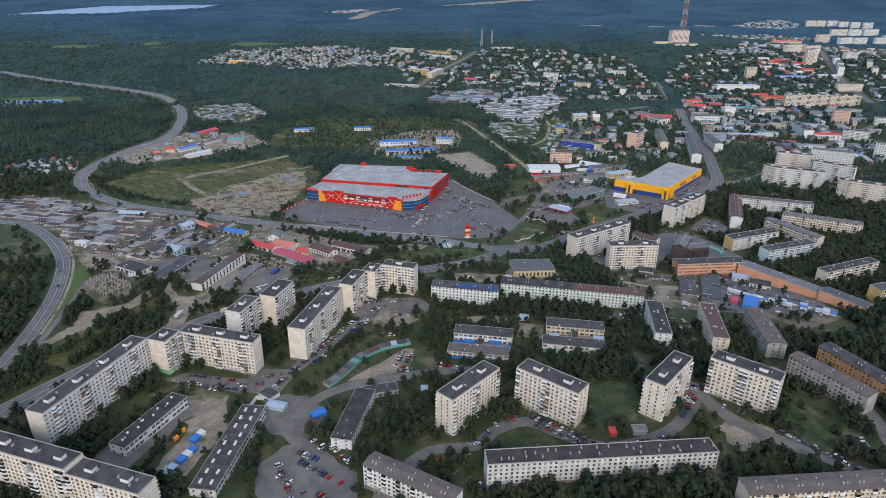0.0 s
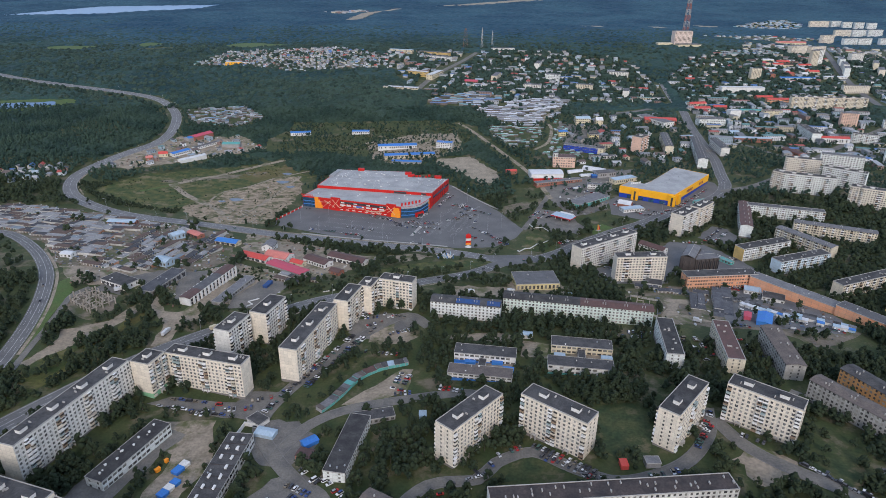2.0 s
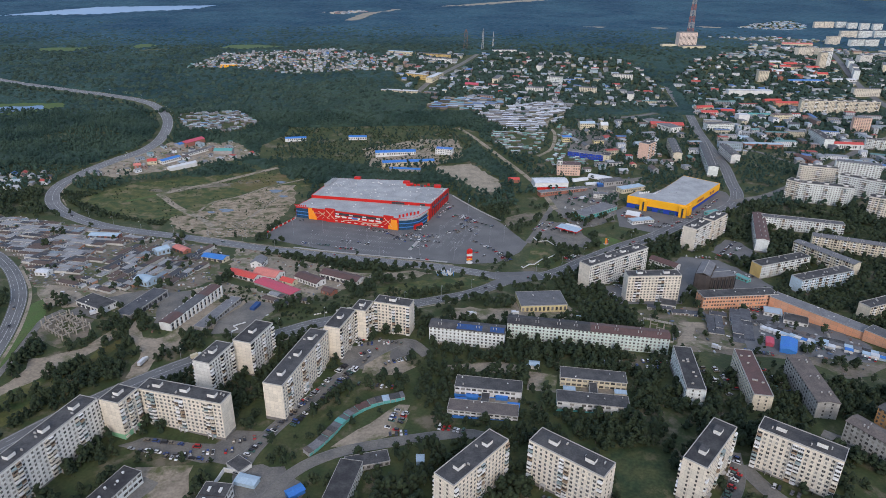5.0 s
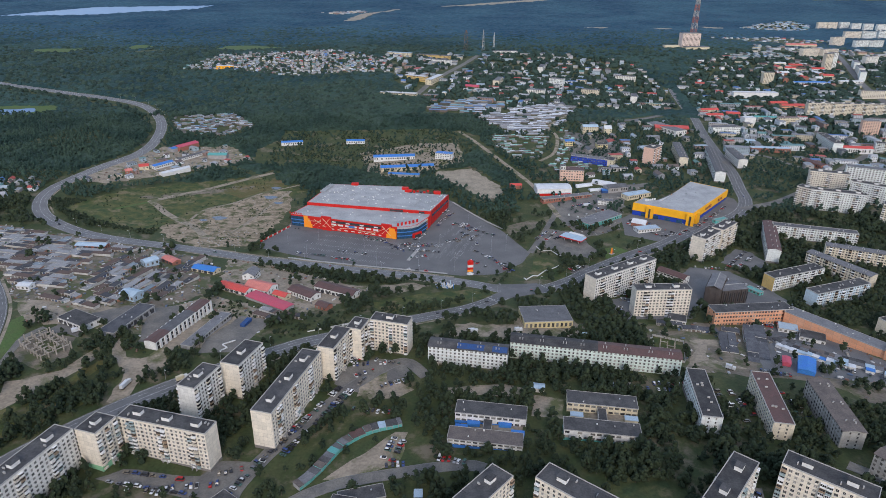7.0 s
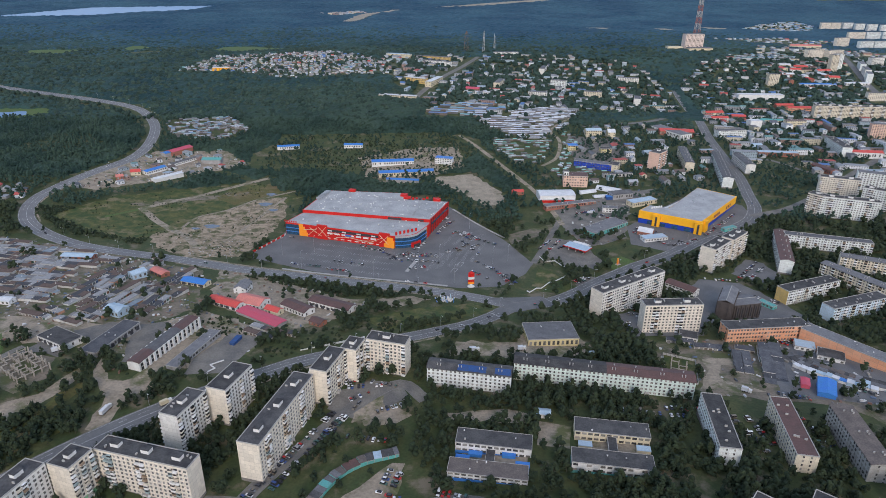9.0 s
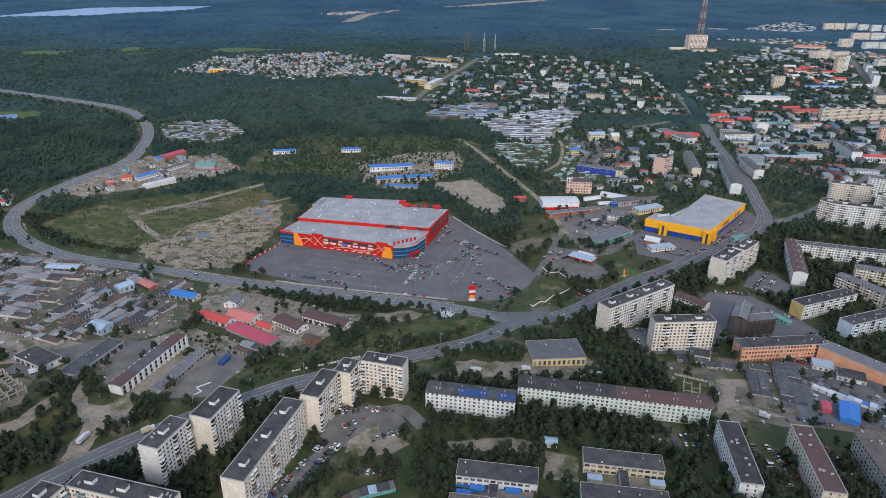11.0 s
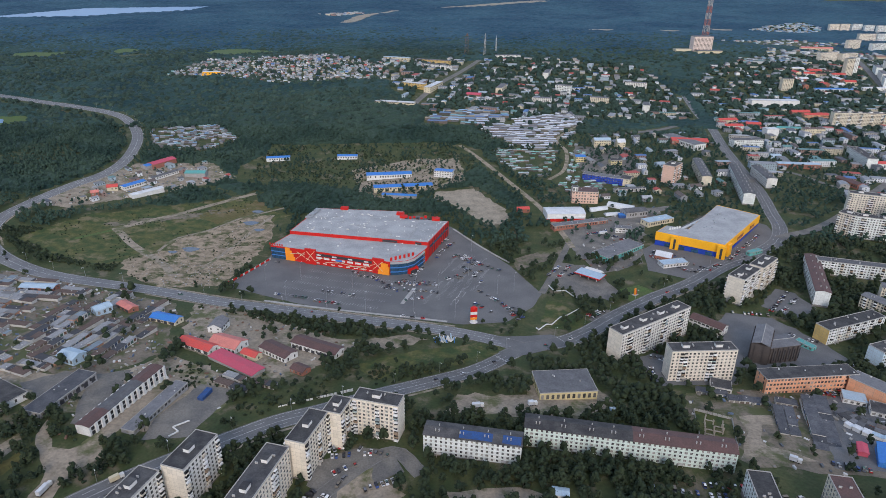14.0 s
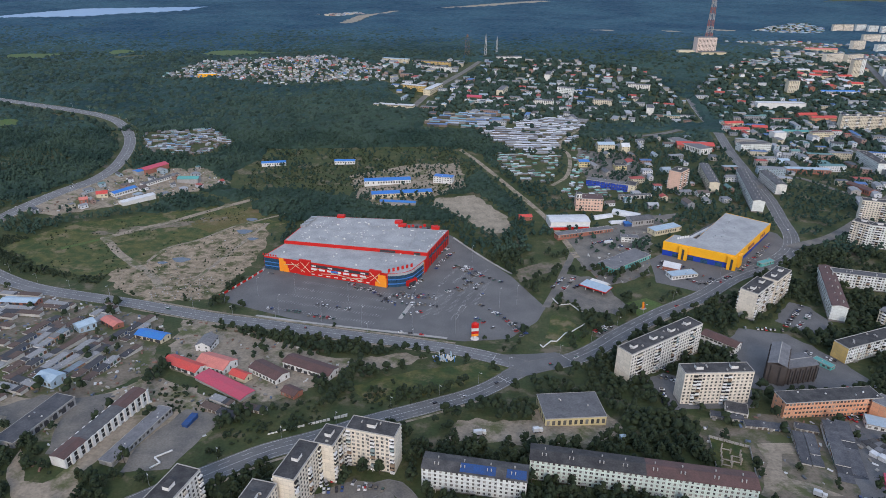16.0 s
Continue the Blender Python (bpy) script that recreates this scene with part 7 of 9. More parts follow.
building(762.0, 1530.0, 0.0, 50.0, 14.0, 9, "orange_plaster", "roof_red", "orange two-storey hall with red roof", "hall", "hall", gable=3.0, storeys=2)
building(745.0, 1560.0, 6.0, 40.0, 12.0, 7, "brick", "roof_red", "brick hall with red roof", "hall", "hall", gable=3.0)
building(668.0, 1440.0, -6.0, 60.0, 14.0, 6, "cream", "roof_teal", "low cream workshop with teal roof", "workshop", "workshop", gable=2.0)
building(560.0, 1480.0, 11.0, 40.0, 14.0, 8, "cream", "roof_red", "cream house under a red roof", "house", "house", gable=3.0, storeys=2)
for k in range(16):
    px, py = 850 + (k * 67 % 150) + rnd.uniform(-12, 12), 1780 + (k * 43 % 170) + rnd.uniform(-12, 12)
    building(px, py, rnd.choice((0, 90)) + rnd.uniform(-12, 12), rnd.uniform(16, 38), rnd.uniform(11, 15), rnd.uniform(5, 8), rnd.choice(("white", "cream", "brick")), rnd.choice(("roof_red", "roof_salmon", "roof_red", "roof_brown", "roof_white")), "plastered villa with red roof in the far town", "villa", "house", gable=rnd.uniform(2.5, 4), far=True, group="red-roofed villas")
building(905.0, 1735.0, 2.0, 90.0, 16.0, 6, "white", "roof_blue", "long low hall with bright blue roof", "hall", "hall", gable=2.0, far=True)
building(1010.0, 1750.0, 2.0, 60.0, 16.0, 5, "white", "roof_white", "long low white metal hall", "hall", "hall", gable=1.5, far=True)
for px, py, tn, ln, st, skin in ((640, 760, -30, 60, 5, "panel_cream"), (610, 690, -30, 60, 5, "panel_white"), (530, 640, 25, 60, 5, "panel_cream"), (620, 1010, -25, 60, 9, "panel_white"), (420, 1560, 75, 40, 5, "panel_grey"), (330, 1600, -15, 40, 5, "panel_cream"), (450, 1760, -15, 50, 4, "panel_grey"), (120, 1640, 75, 60, 4, "panel_cream"), (200, 1560, -15, 40, 4, "panel_grey"), (250, 1850, 75, 60, 4, "panel_grey")):
    far_block(px, py, tn, ln, 14, st, skin)

ROW_WALL = Solid()
ROW_ROOFS = {"pale_rows": Solid(), "green_rows": Solid(), "blue_rows": Solid(), "shack_roof": Solid()}


def lockup_rows(poly, turn, pitch, seed, roofs, unit=(3.6, 7.5), deep=(4.5, 6.5), fill=0.9, high=(2.0, 2.9), painted=False):
    """Long low rows of lock-ups side by side, each roof of its own tone and height."""
    r = random.Random(seed)
    towned.append(poly)
    SHACKED.append(poly)
    cx, cy = sum(p[0] for p in poly) / len(poly), sum(p[1] for p in poly) / len(poly)
    c, s = math.cos(radians(turn)), math.sin(radians(turn))
    loose = 9.0 if unit[0] < 6 else 1.5
    for row in np.arange(-200, 200, pitch):
        a = -260.0
        bend = r.uniform(-0.03, 0.03)
        while a < 260:
            if r.random() > fill:
                a += r.uniform(5, 16)
                continue
            w = r.uniform(*unit)
            d = r.uniform(*deep)
            across = row + bend * a + r.uniform(-1.0, 1.0) * (1.0 + loose / 9)
            px, py = cx + c * (a + w / 2) - s * across, cy + s * (a + w / 2) + c * across
            a += w
            if not within(poly, px, py) or not is_free(px, py):
                continue
            z, h, tn = high_at(px, py), r.uniform(*high), turn + math.degrees(bend) + r.uniform(-loose, loose)
            (ROW_ROOFS[roofs] if painted else ROW_WALL).turned(px, py, tn, w, d, z - 3, z + h)
            ROW_ROOFS[roofs].turned(px, py, tn, w - 0.05, d + 0.5, z + h, z + h + 0.2)
    claim_poly(poly)


lockup_rows([(58, 1332), (128, 1397), (249, 1488), (256, 1420), (226, 1330), (200, 1282), (161, 1222), (109, 1238), (91, 1270)], 3, 11.5, 61, "pale_rows", (6, 18), (6.4, 8.4), 0.9, (2.0, 3.0))
lockup_rows([(77, 1226), (181, 1220), (165, 1150), (149, 1112), (111, 1095), (89, 1159)], 6, 10.0, 62, "green_rows", (4, 9), (4.0, 5.5), 0.72, (1.9, 2.4))
lockup_rows([(-30, 1402), (93, 1466), (130, 1423), (59, 1346), (-40, 1347)], -6, 12.0, 63, "blue_rows", (8, 22), (8, 11), 0.85, (2.8, 4.5))
lockup_rows([(203, 1148), (233, 1210), (214, 1274), (185, 1221), (178, 1133), (147, 1068), (181, 1068)], 70, 9.0, 64, "green_rows", (3, 6), (3.5, 5.5), 0.7)
lockup_rows([(140, 1089), (190, 1114), (250, 1071), (236, 1048), (170, 1043)], 8, 10.0, 68, "green_rows", (4, 8), (4.0, 5.5), 0.6, (1.9, 2.5))
lockup_rows([(-520, 1312), (-412, 1342), (-353, 1268), (-386, 1207), (-470, 1205)], 12, 9.5, 65, "shack_roof", (3.5, 8), (4.5, 7.5), 0.72, (2.0, 3.2))
lockup_rows([(1303, 3150), (1484, 3361), (1716, 3537), (1696, 3278), (1591, 3097), (1422, 3079)], 10, 24.0, 66, "blue_rows", (7, 15), (6, 9), 0.5, (2.4, 4), True)
lockup_rows([(811, 2071), (995, 2129), (1026, 2054), (799, 1979)], 5, 16.0, 67, "shack_roof", (6, 13), (6, 9), 0.5, (2.4, 4), True)
settlement([(-518, 951), (-490, 1040), (-464, 1129), (-362, 1161), (-309, 1109), (-369, 1048), (-468, 952)], 22, 55, 11, (6, 12), (3, 5), 6, single=22, group="roadside houses")
settlement([(-640, 925), (-560, 945), (-545, 906), (-581, 866), (-640, 852)], 30, 10, 12, (6, 11), (3, 4.5), 4, single=12, group="roadside houses")
settlement([(215, 1010), (330, 1000), (440, 1100), (480, 1381), (250, 1310), (220, 1150)], 42, 8, 16, (8, 24), (3.5, 7), 8, single=42, group="town houses")
settlement([(560, 1035), (565, 1130), (610, 1160), (760, 1150), (820, 1250), (740, 1030)], 40, -10, 17, (9, 40), (3.5, 9), 6, single=34, group="town houses")
settlement([(545, 1190), (480, 1116), (545, 1501), (650, 1560), (900, 1420), (818, 1182)], 100, -5, 18, (9, 42), (4, 11), 6, single=50, group="town houses")
settlement([(560, 1500), (560, 1720), (700, 1950), (900, 2080), (1250, 2100), (1000, 1480), (800, 1500)], 170, -4, 19, (8, 30), (3, 6), 8)
settlement([(-165, 1900), (258, 2040), (492, 1947), (545, 1667), (515, 1498), (340, 1451), (46, 1345), (-38, 1425), (-120, 1560)], 240, -14, 20, (9, 34), (3, 8), 7)
settlement([(-662, 1712), (-623, 1945), (-330, 2020), (-160, 1855), (-120, 1640), (-263, 1625), (-373, 1615), (-525, 1705)], 820, 8, 21, (4.5, 9), (1.8, 2.7), 1.0)
settlement([(900, 2100), (1000, 2300), (1500, 2400), (1700, 2300), (1250, 1700), (1000, 1500)], 150, -4, 22, (9, 30), (3, 6), 9)
settlement([(900, 2520), (1300, 2800), (1500, 2700), (1200, 2450)], 50, 0, 23, (9, 16), (3, 4.5), 14)
settlement([(-650, 3600), (-480, 3800), (-420, 3700), (-540, 3500)], 40, 0, 24, (14, 24), (5, 8), 10)
for key, words in (("pale_rows", "long pale roofs of crowded lock-ups"), ("green_rows", "turquoise and grey shack roofs"), ("blue_rows", "blue and pale shed roofs"), ("shack_roof", "grey, green and pale roofs of crowded lock-ups")):
    tagged(new("lock_up_roofing", ROW_ROOFS[key].mesh("lock_up_roofing", key)), words, "lock-ups", kind="stuff")
tagged(new("lock_up_walling", ROW_WALL.mesh("lock_up_walling", "lockup_wall")), "brick and metal walls of crowded lock-ups", "lock-ups", kind="stuff")
for solid, name, mat_name, words in ((FAR_WALL, "far_house_walls", "house_wall", "plastered walls of hundreds of far houses"), (FAR_ROOF, "far_house_roofs", "house_roof", "metal and slate roofs of hundreds of far houses"), (FAR_PANE, "far_house_windows", "glass", "dark windows of the far houses")):
    tagged(new(name, solid.mesh(name, mat_name)), words, "houses", kind="stuff")


WET = [
    [(-2080, 3200), (-1949, 3842), (-1343, 4036), (-1378, 3758), (-1679, 3296)],
    [(-1000, 1340), (-860, 1385), (-780, 1390), (-760, 1350), (-830, 1290), (-890, 1240), (-1010, 1230)],
    [(-94, 4084), (198, 4213), (691, 4628), (560, 4640), (202, 4330)],
    [(-468, 3114), (-404, 3160), (-370, 3659), (-260, 3930), (-300, 3940), (-440, 3600)],
    [(2300, 4480), (2660, 4720), (2960, 4920), (3300, 5020), (3300, 4800), (2740, 4400)],
]
# ---- water ----
patch("far_lake", [(2360, 4560), (2660, 4700), (2960, 4900), (3300, 5000), (3300, 4860), (2740, 4480)], "water", "pale far lake under the hills", "lake", lift=3.0, rag=12, claim=False)
patch("far_lake", [(-2080, 3200), (-1949, 3842), (-1343, 4036), (-1378, 3758), (-1679, 3296)], "water", "pale far lake among wooded hills", "lake", lift=2.0, rag=20, claim=False)
patch("reed_margin", [(-1000, 1340), (-860, 1385), (-780, 1390), (-760, 1350), (-830, 1290), (-890, 1240), (-1010, 1230)], "lawn", "bright green reed margin round the pond", "meadow", lift=0.5, rag=4, claim=False)
patch("pond", [(-990, 1322), (-858, 1353), (-815, 1366), (-800, 1345), (-836, 1316), (-890, 1290), (-1000, 1278)], "water", "narrow pond in the woods", "pond", lift=0.8, rag=3, claim=False)
patch("river_bank", [(-94, 4084), (198, 4213), (691, 4628), (560, 4640), (202, 4330)], "sand", "pale far river bank", "river bank", lift=2.0, rag=10, claim=False)
patch("far_clearing", [(-468, 3114), (-404, 3160), (-370, 3659), (-260, 3930), (-300, 3940), (-440, 3600)], "sand", "pale far clearing", "clearing", lift=2.0, rag=10, claim=False)
for k, (px, py, w, d, m_name) in enumerate(((-1165, 2100, 75, 22, "lawn"), (-953, 2176, 40, 14, "lawn"), (-607, 2118, 100, 18, "lawn"), (-600, 1850, 65, 12, "heath"), (-880, 2060, 60, 16, "heath"), (640, 3000, 60, 30, "sand"), (930, 3050, 50, 30, "sand"), (1180, 3150, 60, 40, "sand"), (-1210, 1680, 50, 24, "sand"), (-628, 1160, 60, 40, "heath"))):
    py, d = (py - 14, d + 42) if k < 3 else (py - 4, d + 12)
    rim = [(px + w * math.cos(a) * (1 + 0.25 * math.sin(3 * a + k)), py + d * math.sin(a) * (1 + 0.3 * math.cos(2 * a + k))) for a in np.linspace(0, 6.0, 14)]
    WET.append([(px + (qx - px) * 1.02, py + (qy - py) * 1.02) for qx, qy in rim])
    patch("clearing", rim, m_name, "open clearing in the woods", "clearing", lift=1.6, rag=2, claim=False, seed=k)
for px, py, r in ((-286, 856, 9), (-244, 946, 9), (-302, 845, 5), (-246, 985, 7), (-228, 925, 6)):
    patch("puddle", [(px + r * math.cos(a) * (1 + 0.3 * math.sin(3 * a)), py + r * 0.8 * math.sin(a)) for a in np.linspace(0, 6.2, 12)], "puddle", "shallow rain puddle on bare ground", "puddle", lift=0.24, rag=0.5)


# ---- trees ----
GOLD = (1 + 5 ** 0.5) / 2
ICO_V = np.array([(-1, GOLD, 0), (1, GOLD, 0), (-1, -GOLD, 0), (1, -GOLD, 0), (0, -1, GOLD), (0, 1, GOLD), (0, -1, -GOLD), (0, 1, -GOLD), (GOLD, 0, -1), (GOLD, 0, 1), (-GOLD, 0, -1), (-GOLD, 0, 1)]) / 1.902
ICO_F = np.array([(0, 11, 5), (0, 5, 1), (0, 1, 7), (0, 7, 10), (0, 10, 11), (1, 5, 9), (5, 11, 4), (11, 10, 2), (10, 7, 6), (7, 1, 8), (3, 9, 4), (3, 4, 2), (3, 2, 6), (3, 6, 8), (3, 8, 9), (4, 9, 5), (2, 4, 11), (6, 2, 10), (8, 6, 7), (9, 8, 1)])

ICO_TOP = ICO_F[np.argsort(-ICO_V[ICO_F].mean(1)[:, 2])[:15]]


def crown(seed, clumps, leaves, high=7.5, wide=2.6, base=1.6):
    """Leaf clumps round the limbs, with loose sprays of leaves that break the outline."""
    r = np.random.RandomState(seed)
    v, f = [], []
    for k in range(clumps):
        t = (k + 0.5) / clumps
        z = base + (high - base) * (0.15 + 0.8 * t)
        spread = wide * (0.35 + 0.75 * math.sin(math.pi * min(1, 0.25 + 0.72 * t)) - 0.25 * t)
        a = r.uniform(0, 6.28)
        d = spread * r.uniform(0.25, 0.85)
        size = wide * r.uniform(0.72, 1.1) * (1.1 - 0.35 * t) * (8.0 / clumps) ** 0.33 * 0.6
        blob = ICO_V * (1 + r.uniform(-0.35, 0.35, (12, 1))) * size * np.array([1, 1, r.uniform(0.7, 1.15)])
        f.append(ICO_TOP + sum(len(q) for q in v))
        v.append(blob + np.array([d * math.cos(a), d * math.sin(a), z]))
    for k in range(leaves):
        t = r.uniform(0.02, 1)
        z = base + (high - base) * t
        rad = wide * (0.55 + 0.6 * math.sin(math.pi * min(1, 0.2 + 0.72 * t)) - 0.35 * t) * r.uniform(0.75, 1.2)
        a = r.uniform(0, 6.28)
        c = np.array([rad * math.cos(a), rad * math.sin(a), z + r.uniform(-0.3, 0.5)])
        p = r.normal(0, 1, (2, 3))
        p = p / np.linalg.norm(p, axis=1)[:, None] * r.uniform(0.35, 0.7)
        f.append(np.array([(0, 1, 2), (0, 2, 3)]) + sum(len(q) for q in v))
        v.append(np.array([c - p[0], c + p[1] * 0.6, c + p[0], c - p[1] * 0.6]))
    return np.concatenate(v), np.concatenate(f)


def trunk(seed, high=7.5):
    r = random.Random(seed)
    s = Solid().pole(0, 0, -0.8, high * 0.72, 0.17, 0.05)
    for k in range(5):
        a, z = r.uniform(0, 6.28), high * r.uniform(0.22, 0.55)
        s.beam((0, 0, z), (1.5 * math.cos(a), 1.5 * math.sin(a), z + r.uniform(0.9, 1.8)), 0.08)
    return s


def bulk(name, pieces, material, label, category, soft=False, fade=None):
    """Many pieces in one mesh, of kind stuff. pieces: (verts, faces, places, scales, turns)."""
    av, af, base = [], [], 0
    for v, f, at, size, turn in pieces:
        n = len(at)
        if not n:
            continue
        c, s = np.cos(turn)[:, None], np.sin(turn)[:, None]
        x = (v[None, :, 0] * c - v[None, :, 1] * s) * size[:, :1]
        y = (v[None, :, 0] * s + v[None, :, 1] * c) * size[:, :1]
        z = np.repeat(v[None, :, 2], n, 0) * size[:, 1:]
        av.append((np.stack([x, y, z], -1) + at[:, None, :]).reshape(-1, 3))
        af.append((f[None] + (np.arange(n) * len(v))[:, None, None] + base).reshape(-1, 3))
        base += n * len(v)
    v, f = np.concatenate(av).astype(np.float32), np.concatenate(af).astype(np.int32)
    me = bpy.data.meshes.new(name)
    me.vertices.add(len(v))
    me.vertices.foreach_set("co", v.ravel())
    me.loops.add(f.size)
    me.loops.foreach_set("vertex_index", f.ravel())
    me.polygons.add(len(f))
    me.polygons.foreach_set("loop_start", np.arange(0, f.size, 3, dtype=np.int32))
    me.polygons.foreach_set("use_smooth", np.full(len(f), soft, bool))
    me.update(calc_edges=True)
    me.materials.append(M[material])
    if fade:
        # haze tint in the leaf colour sets in with distance over a ragged belt
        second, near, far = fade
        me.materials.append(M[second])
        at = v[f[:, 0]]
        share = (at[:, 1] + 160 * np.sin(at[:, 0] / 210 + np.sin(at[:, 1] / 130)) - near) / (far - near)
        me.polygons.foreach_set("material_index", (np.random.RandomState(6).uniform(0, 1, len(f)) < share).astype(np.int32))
    return tagged(new(name, me), label, category, kind="stuff")


def patchy(x, y, scale, seed=0.0):
    return noise.noise(Vector((x / scale + seed, y / scale - seed, seed * 0.37)))


# open grass where hardly a tree stands
OPEN = []
OPEN += [
    [(-479, 854), (-443, 934), (-280, 1038), (-221, 985), (-350, 800), (-393, 809)],
    [(-480, 1000), (-360, 1060), (-230, 1010), (-300, 1060), (-420, 1100)],
    [(30, 300), (75, 300), (100, 315), (60, 330)],
    [(205, 300), (250, 330), (262, 360), (225, 345)],
    [(-75, 615), (20, 655), (60, 648), (20, 630), (-40, 600)],
    [(95, 690), (110, 735), (90, 760), (70, 700)],
]
OPEN += [
    [(-185, 500), (-140, 525), (-60, 570), (-20, 585), (-40, 600), (-120, 570), (-190, 530)],
    [(-210, 735), (-150, 718), (-40, 693), (15, 681), (17, 693), (-42, 705), (-135, 731), (-205, 750)],
    [(-518, 951), (-490, 1040), (-464, 1129), (-362, 1161), (-309, 1109), (-369, 1048), (-468, 952)],
    [(-14, 648), (16, 648), (16, 664), (-14, 664)],
    [(75, 742), (84, 777), (120, 759), (128, 722), (82, 678)],
    [(-112, 402), (-88, 368), (-45, 385), (-28, 405), (-26, 436), (-56, 446)],
]
OPEN += [
    [(-214, 638), (-189, 619), (-134, 586), (-105, 598), (-80, 625), (-67, 655), (-100, 660), (-174, 706), (-229, 715)],
    [(-255, 1080), (-310, 1090), (-320, 1150), (-300, 1200), (-230, 1205)],
    [(-196, 306), (-172, 306), (-160, 362), (-182, 366)],
    [(-230, 1080), (-100, 1180), (60, 1230), (60, 1190), (-30, 1190), (-150, 1140)],
    [(-140, 420), (-120, 440), (-110, 425), (-125, 405)],
    [(-25, 450), (-10, 470), (-30, 480), (-45, 465)],
]
OPEN += [
    [(-224, 763), (-194, 836), (-190, 900), (-196, 977), (-225, 975)],
    [(18, 676), (92, 670), (97, 702), (60, 698), (17, 690)],
    [(-216, 398), (-202, 382), (-130, 368), (-108, 385), (-112, 404), (-190, 402)],
    [(-330, 498), (-322, 535), (-282, 530), (-274, 496), (-292, 476), (-308, 486)],
    [(-215, 578), (-120, 572), (-108, 600), (-150, 602), (-200, 628)],
    [(-500, 936), (-443, 985), (-385, 1042), (-372, 1012), (-427, 962), (-485, 925)],
]
BUSHY = [(-506, 890), (-474, 840), (-413, 803), (-340, 782), (-340, 815), (-362, 838), (-400, 862), (-450, 885)]
FIELD = [(-222, 975), (-243, 973), (-262, 957), (-287, 914), (-313, 883), (-311, 850), (-335, 835), (-340, 806), (-318, 775), (-279, 748), (-218, 763), (-206, 899)]
THICK = [(-185, 722), (-129, 706), (-82, 693), (-36, 680), (-48, 662), (-99, 666), (-158, 688), (-205, 705)]
WEST_COURT = [(-215, 300), (-200, 385), (-120, 372), (-60, 330), (-50, 262), (-200, 262)]
SHED_LAND = [(-290, 1099), (-297, 1256), (0, 1263), (52, 1161), (9, 1078), (-116, 1064), (-182, 1085)]
rnd = random.Random(9)
near_at, mid_at = [], []
y = 236.0
while y < 1330:
    half = 120 + y * 0.74
    step = 5.2 if y < 560 else (6.2 if y < 900 else 7.6)
    x = -half
    while x < half:
        px, py = x + rnd.uniform(-0.5, 0.5) * step, y + rnd.uniform(-0.5, 0.5) * step
        x += step
        if not is_free(px, py):
            continue
        d = patchy(px, py, 34) + 0.5 * patchy(px, py, 13, 5)
        keep = 0.68 + 0.9 * d
        bush = 1.0
        if py > 900:
            keep += 0.35
        if -600 < px < -215 and 560 < py < 800:
            keep = 0.06 + 0.4 * d
        if 165 < px < 345 and 460 < py < 600:
            keep = 0.10 + 0.3 * d
        if py > 930 and px > 140:
            keep = 0.62 + 0.7 * d
        if any(within(q, px, py) for q in OPEN):
            keep = 0.04 + 0.45 * d
            bush = 0.7
        if 20 < px < 165 and 262 < py < 281:
            keep, bush = 1.0, 1.15
        if 95 < px < 300 and 780 < py < 1000:
            keep = 0.22 + 0.8 * d
        if within(BUSHY, px, py):
            keep, bush = 0.25 + 0.7 * d, 0.5
        if within(THICK, px, py):
            keep, bush = 0.95, 0.8
        if within(WEST_COURT, px, py):
            keep = 0.42 + 0.9 * d
        if within(SHED_LAND, px, py):
            keep, bush = 0.42 + 0.9 * d, 0.8
        if rnd.random() > keep:
            continue
        size = rnd.uniform(0.76, 1.36) * (1.0 + 0.25 * patchy(px, py, 60, 9))
        size *= bush
        if py > 930:
            size *= 0.92
        spot = (px, py, high_at(px, py), size, size * rnd.uniform(0.85, 1.2), rnd.uniform(0, 6.28))
        (near_at if py < 560 else mid_at).append(spot)
    y += step

single = [q for q in near_at if q[1] < 420 and abs(q[0]) < 235]
rnd.shuffle(single)
single = single[:150]
chosen = set(single)
rest = [q for q in near_at if q not in chosen]
kinds = [crown(k, 12, 26) for k in range(5)]
trunks = [trunk(k) for k in range(5)]


def as_mesh(name, v, f, material):
    me = bpy.data.meshes.new(name)
    me.from_pydata(v.tolist(), [], f.tolist())
    me.polygons.foreach_set("use_smooth", np.ones(len(f), bool))
    me.materials.append(M[material])
    return me


crown_me = [as_mesh("crown", v, f, "leaf_one") for v, f in kinds]
trunk_me = [s.mesh("trunk", "bark") for s in trunks]
for i, (px, py, pz, a, b, tn) in enumerate(single):
    t = new("tree", trunk_me[i % 5])
    t.location, t.rotation_euler, t.scale = (px, py, pz), (0, 0, tn), (a, a, b)
    tagged(t, "dark green courtyard birch with dense rounded crown", "tree", "courtyard trees")
    part("crown", crown_me[i % 5], "", t)


def lots(spots, kinds, groups):
    out = []
    arr = np.array(spots)
    for k, (v, f) in enumerate(kinds):
        q = arr[k::groups]
        out.append((v, f, q[:, :3], q[:, 3:5], q[:, 5]))
    return out


def tri(s):
    f = []
    for q in s.f:
        f.extend([(q[0], q[i], q[i + 1]) for i in range(1, len(q) - 1)])
    return np.array(s.v, float), np.array(f)


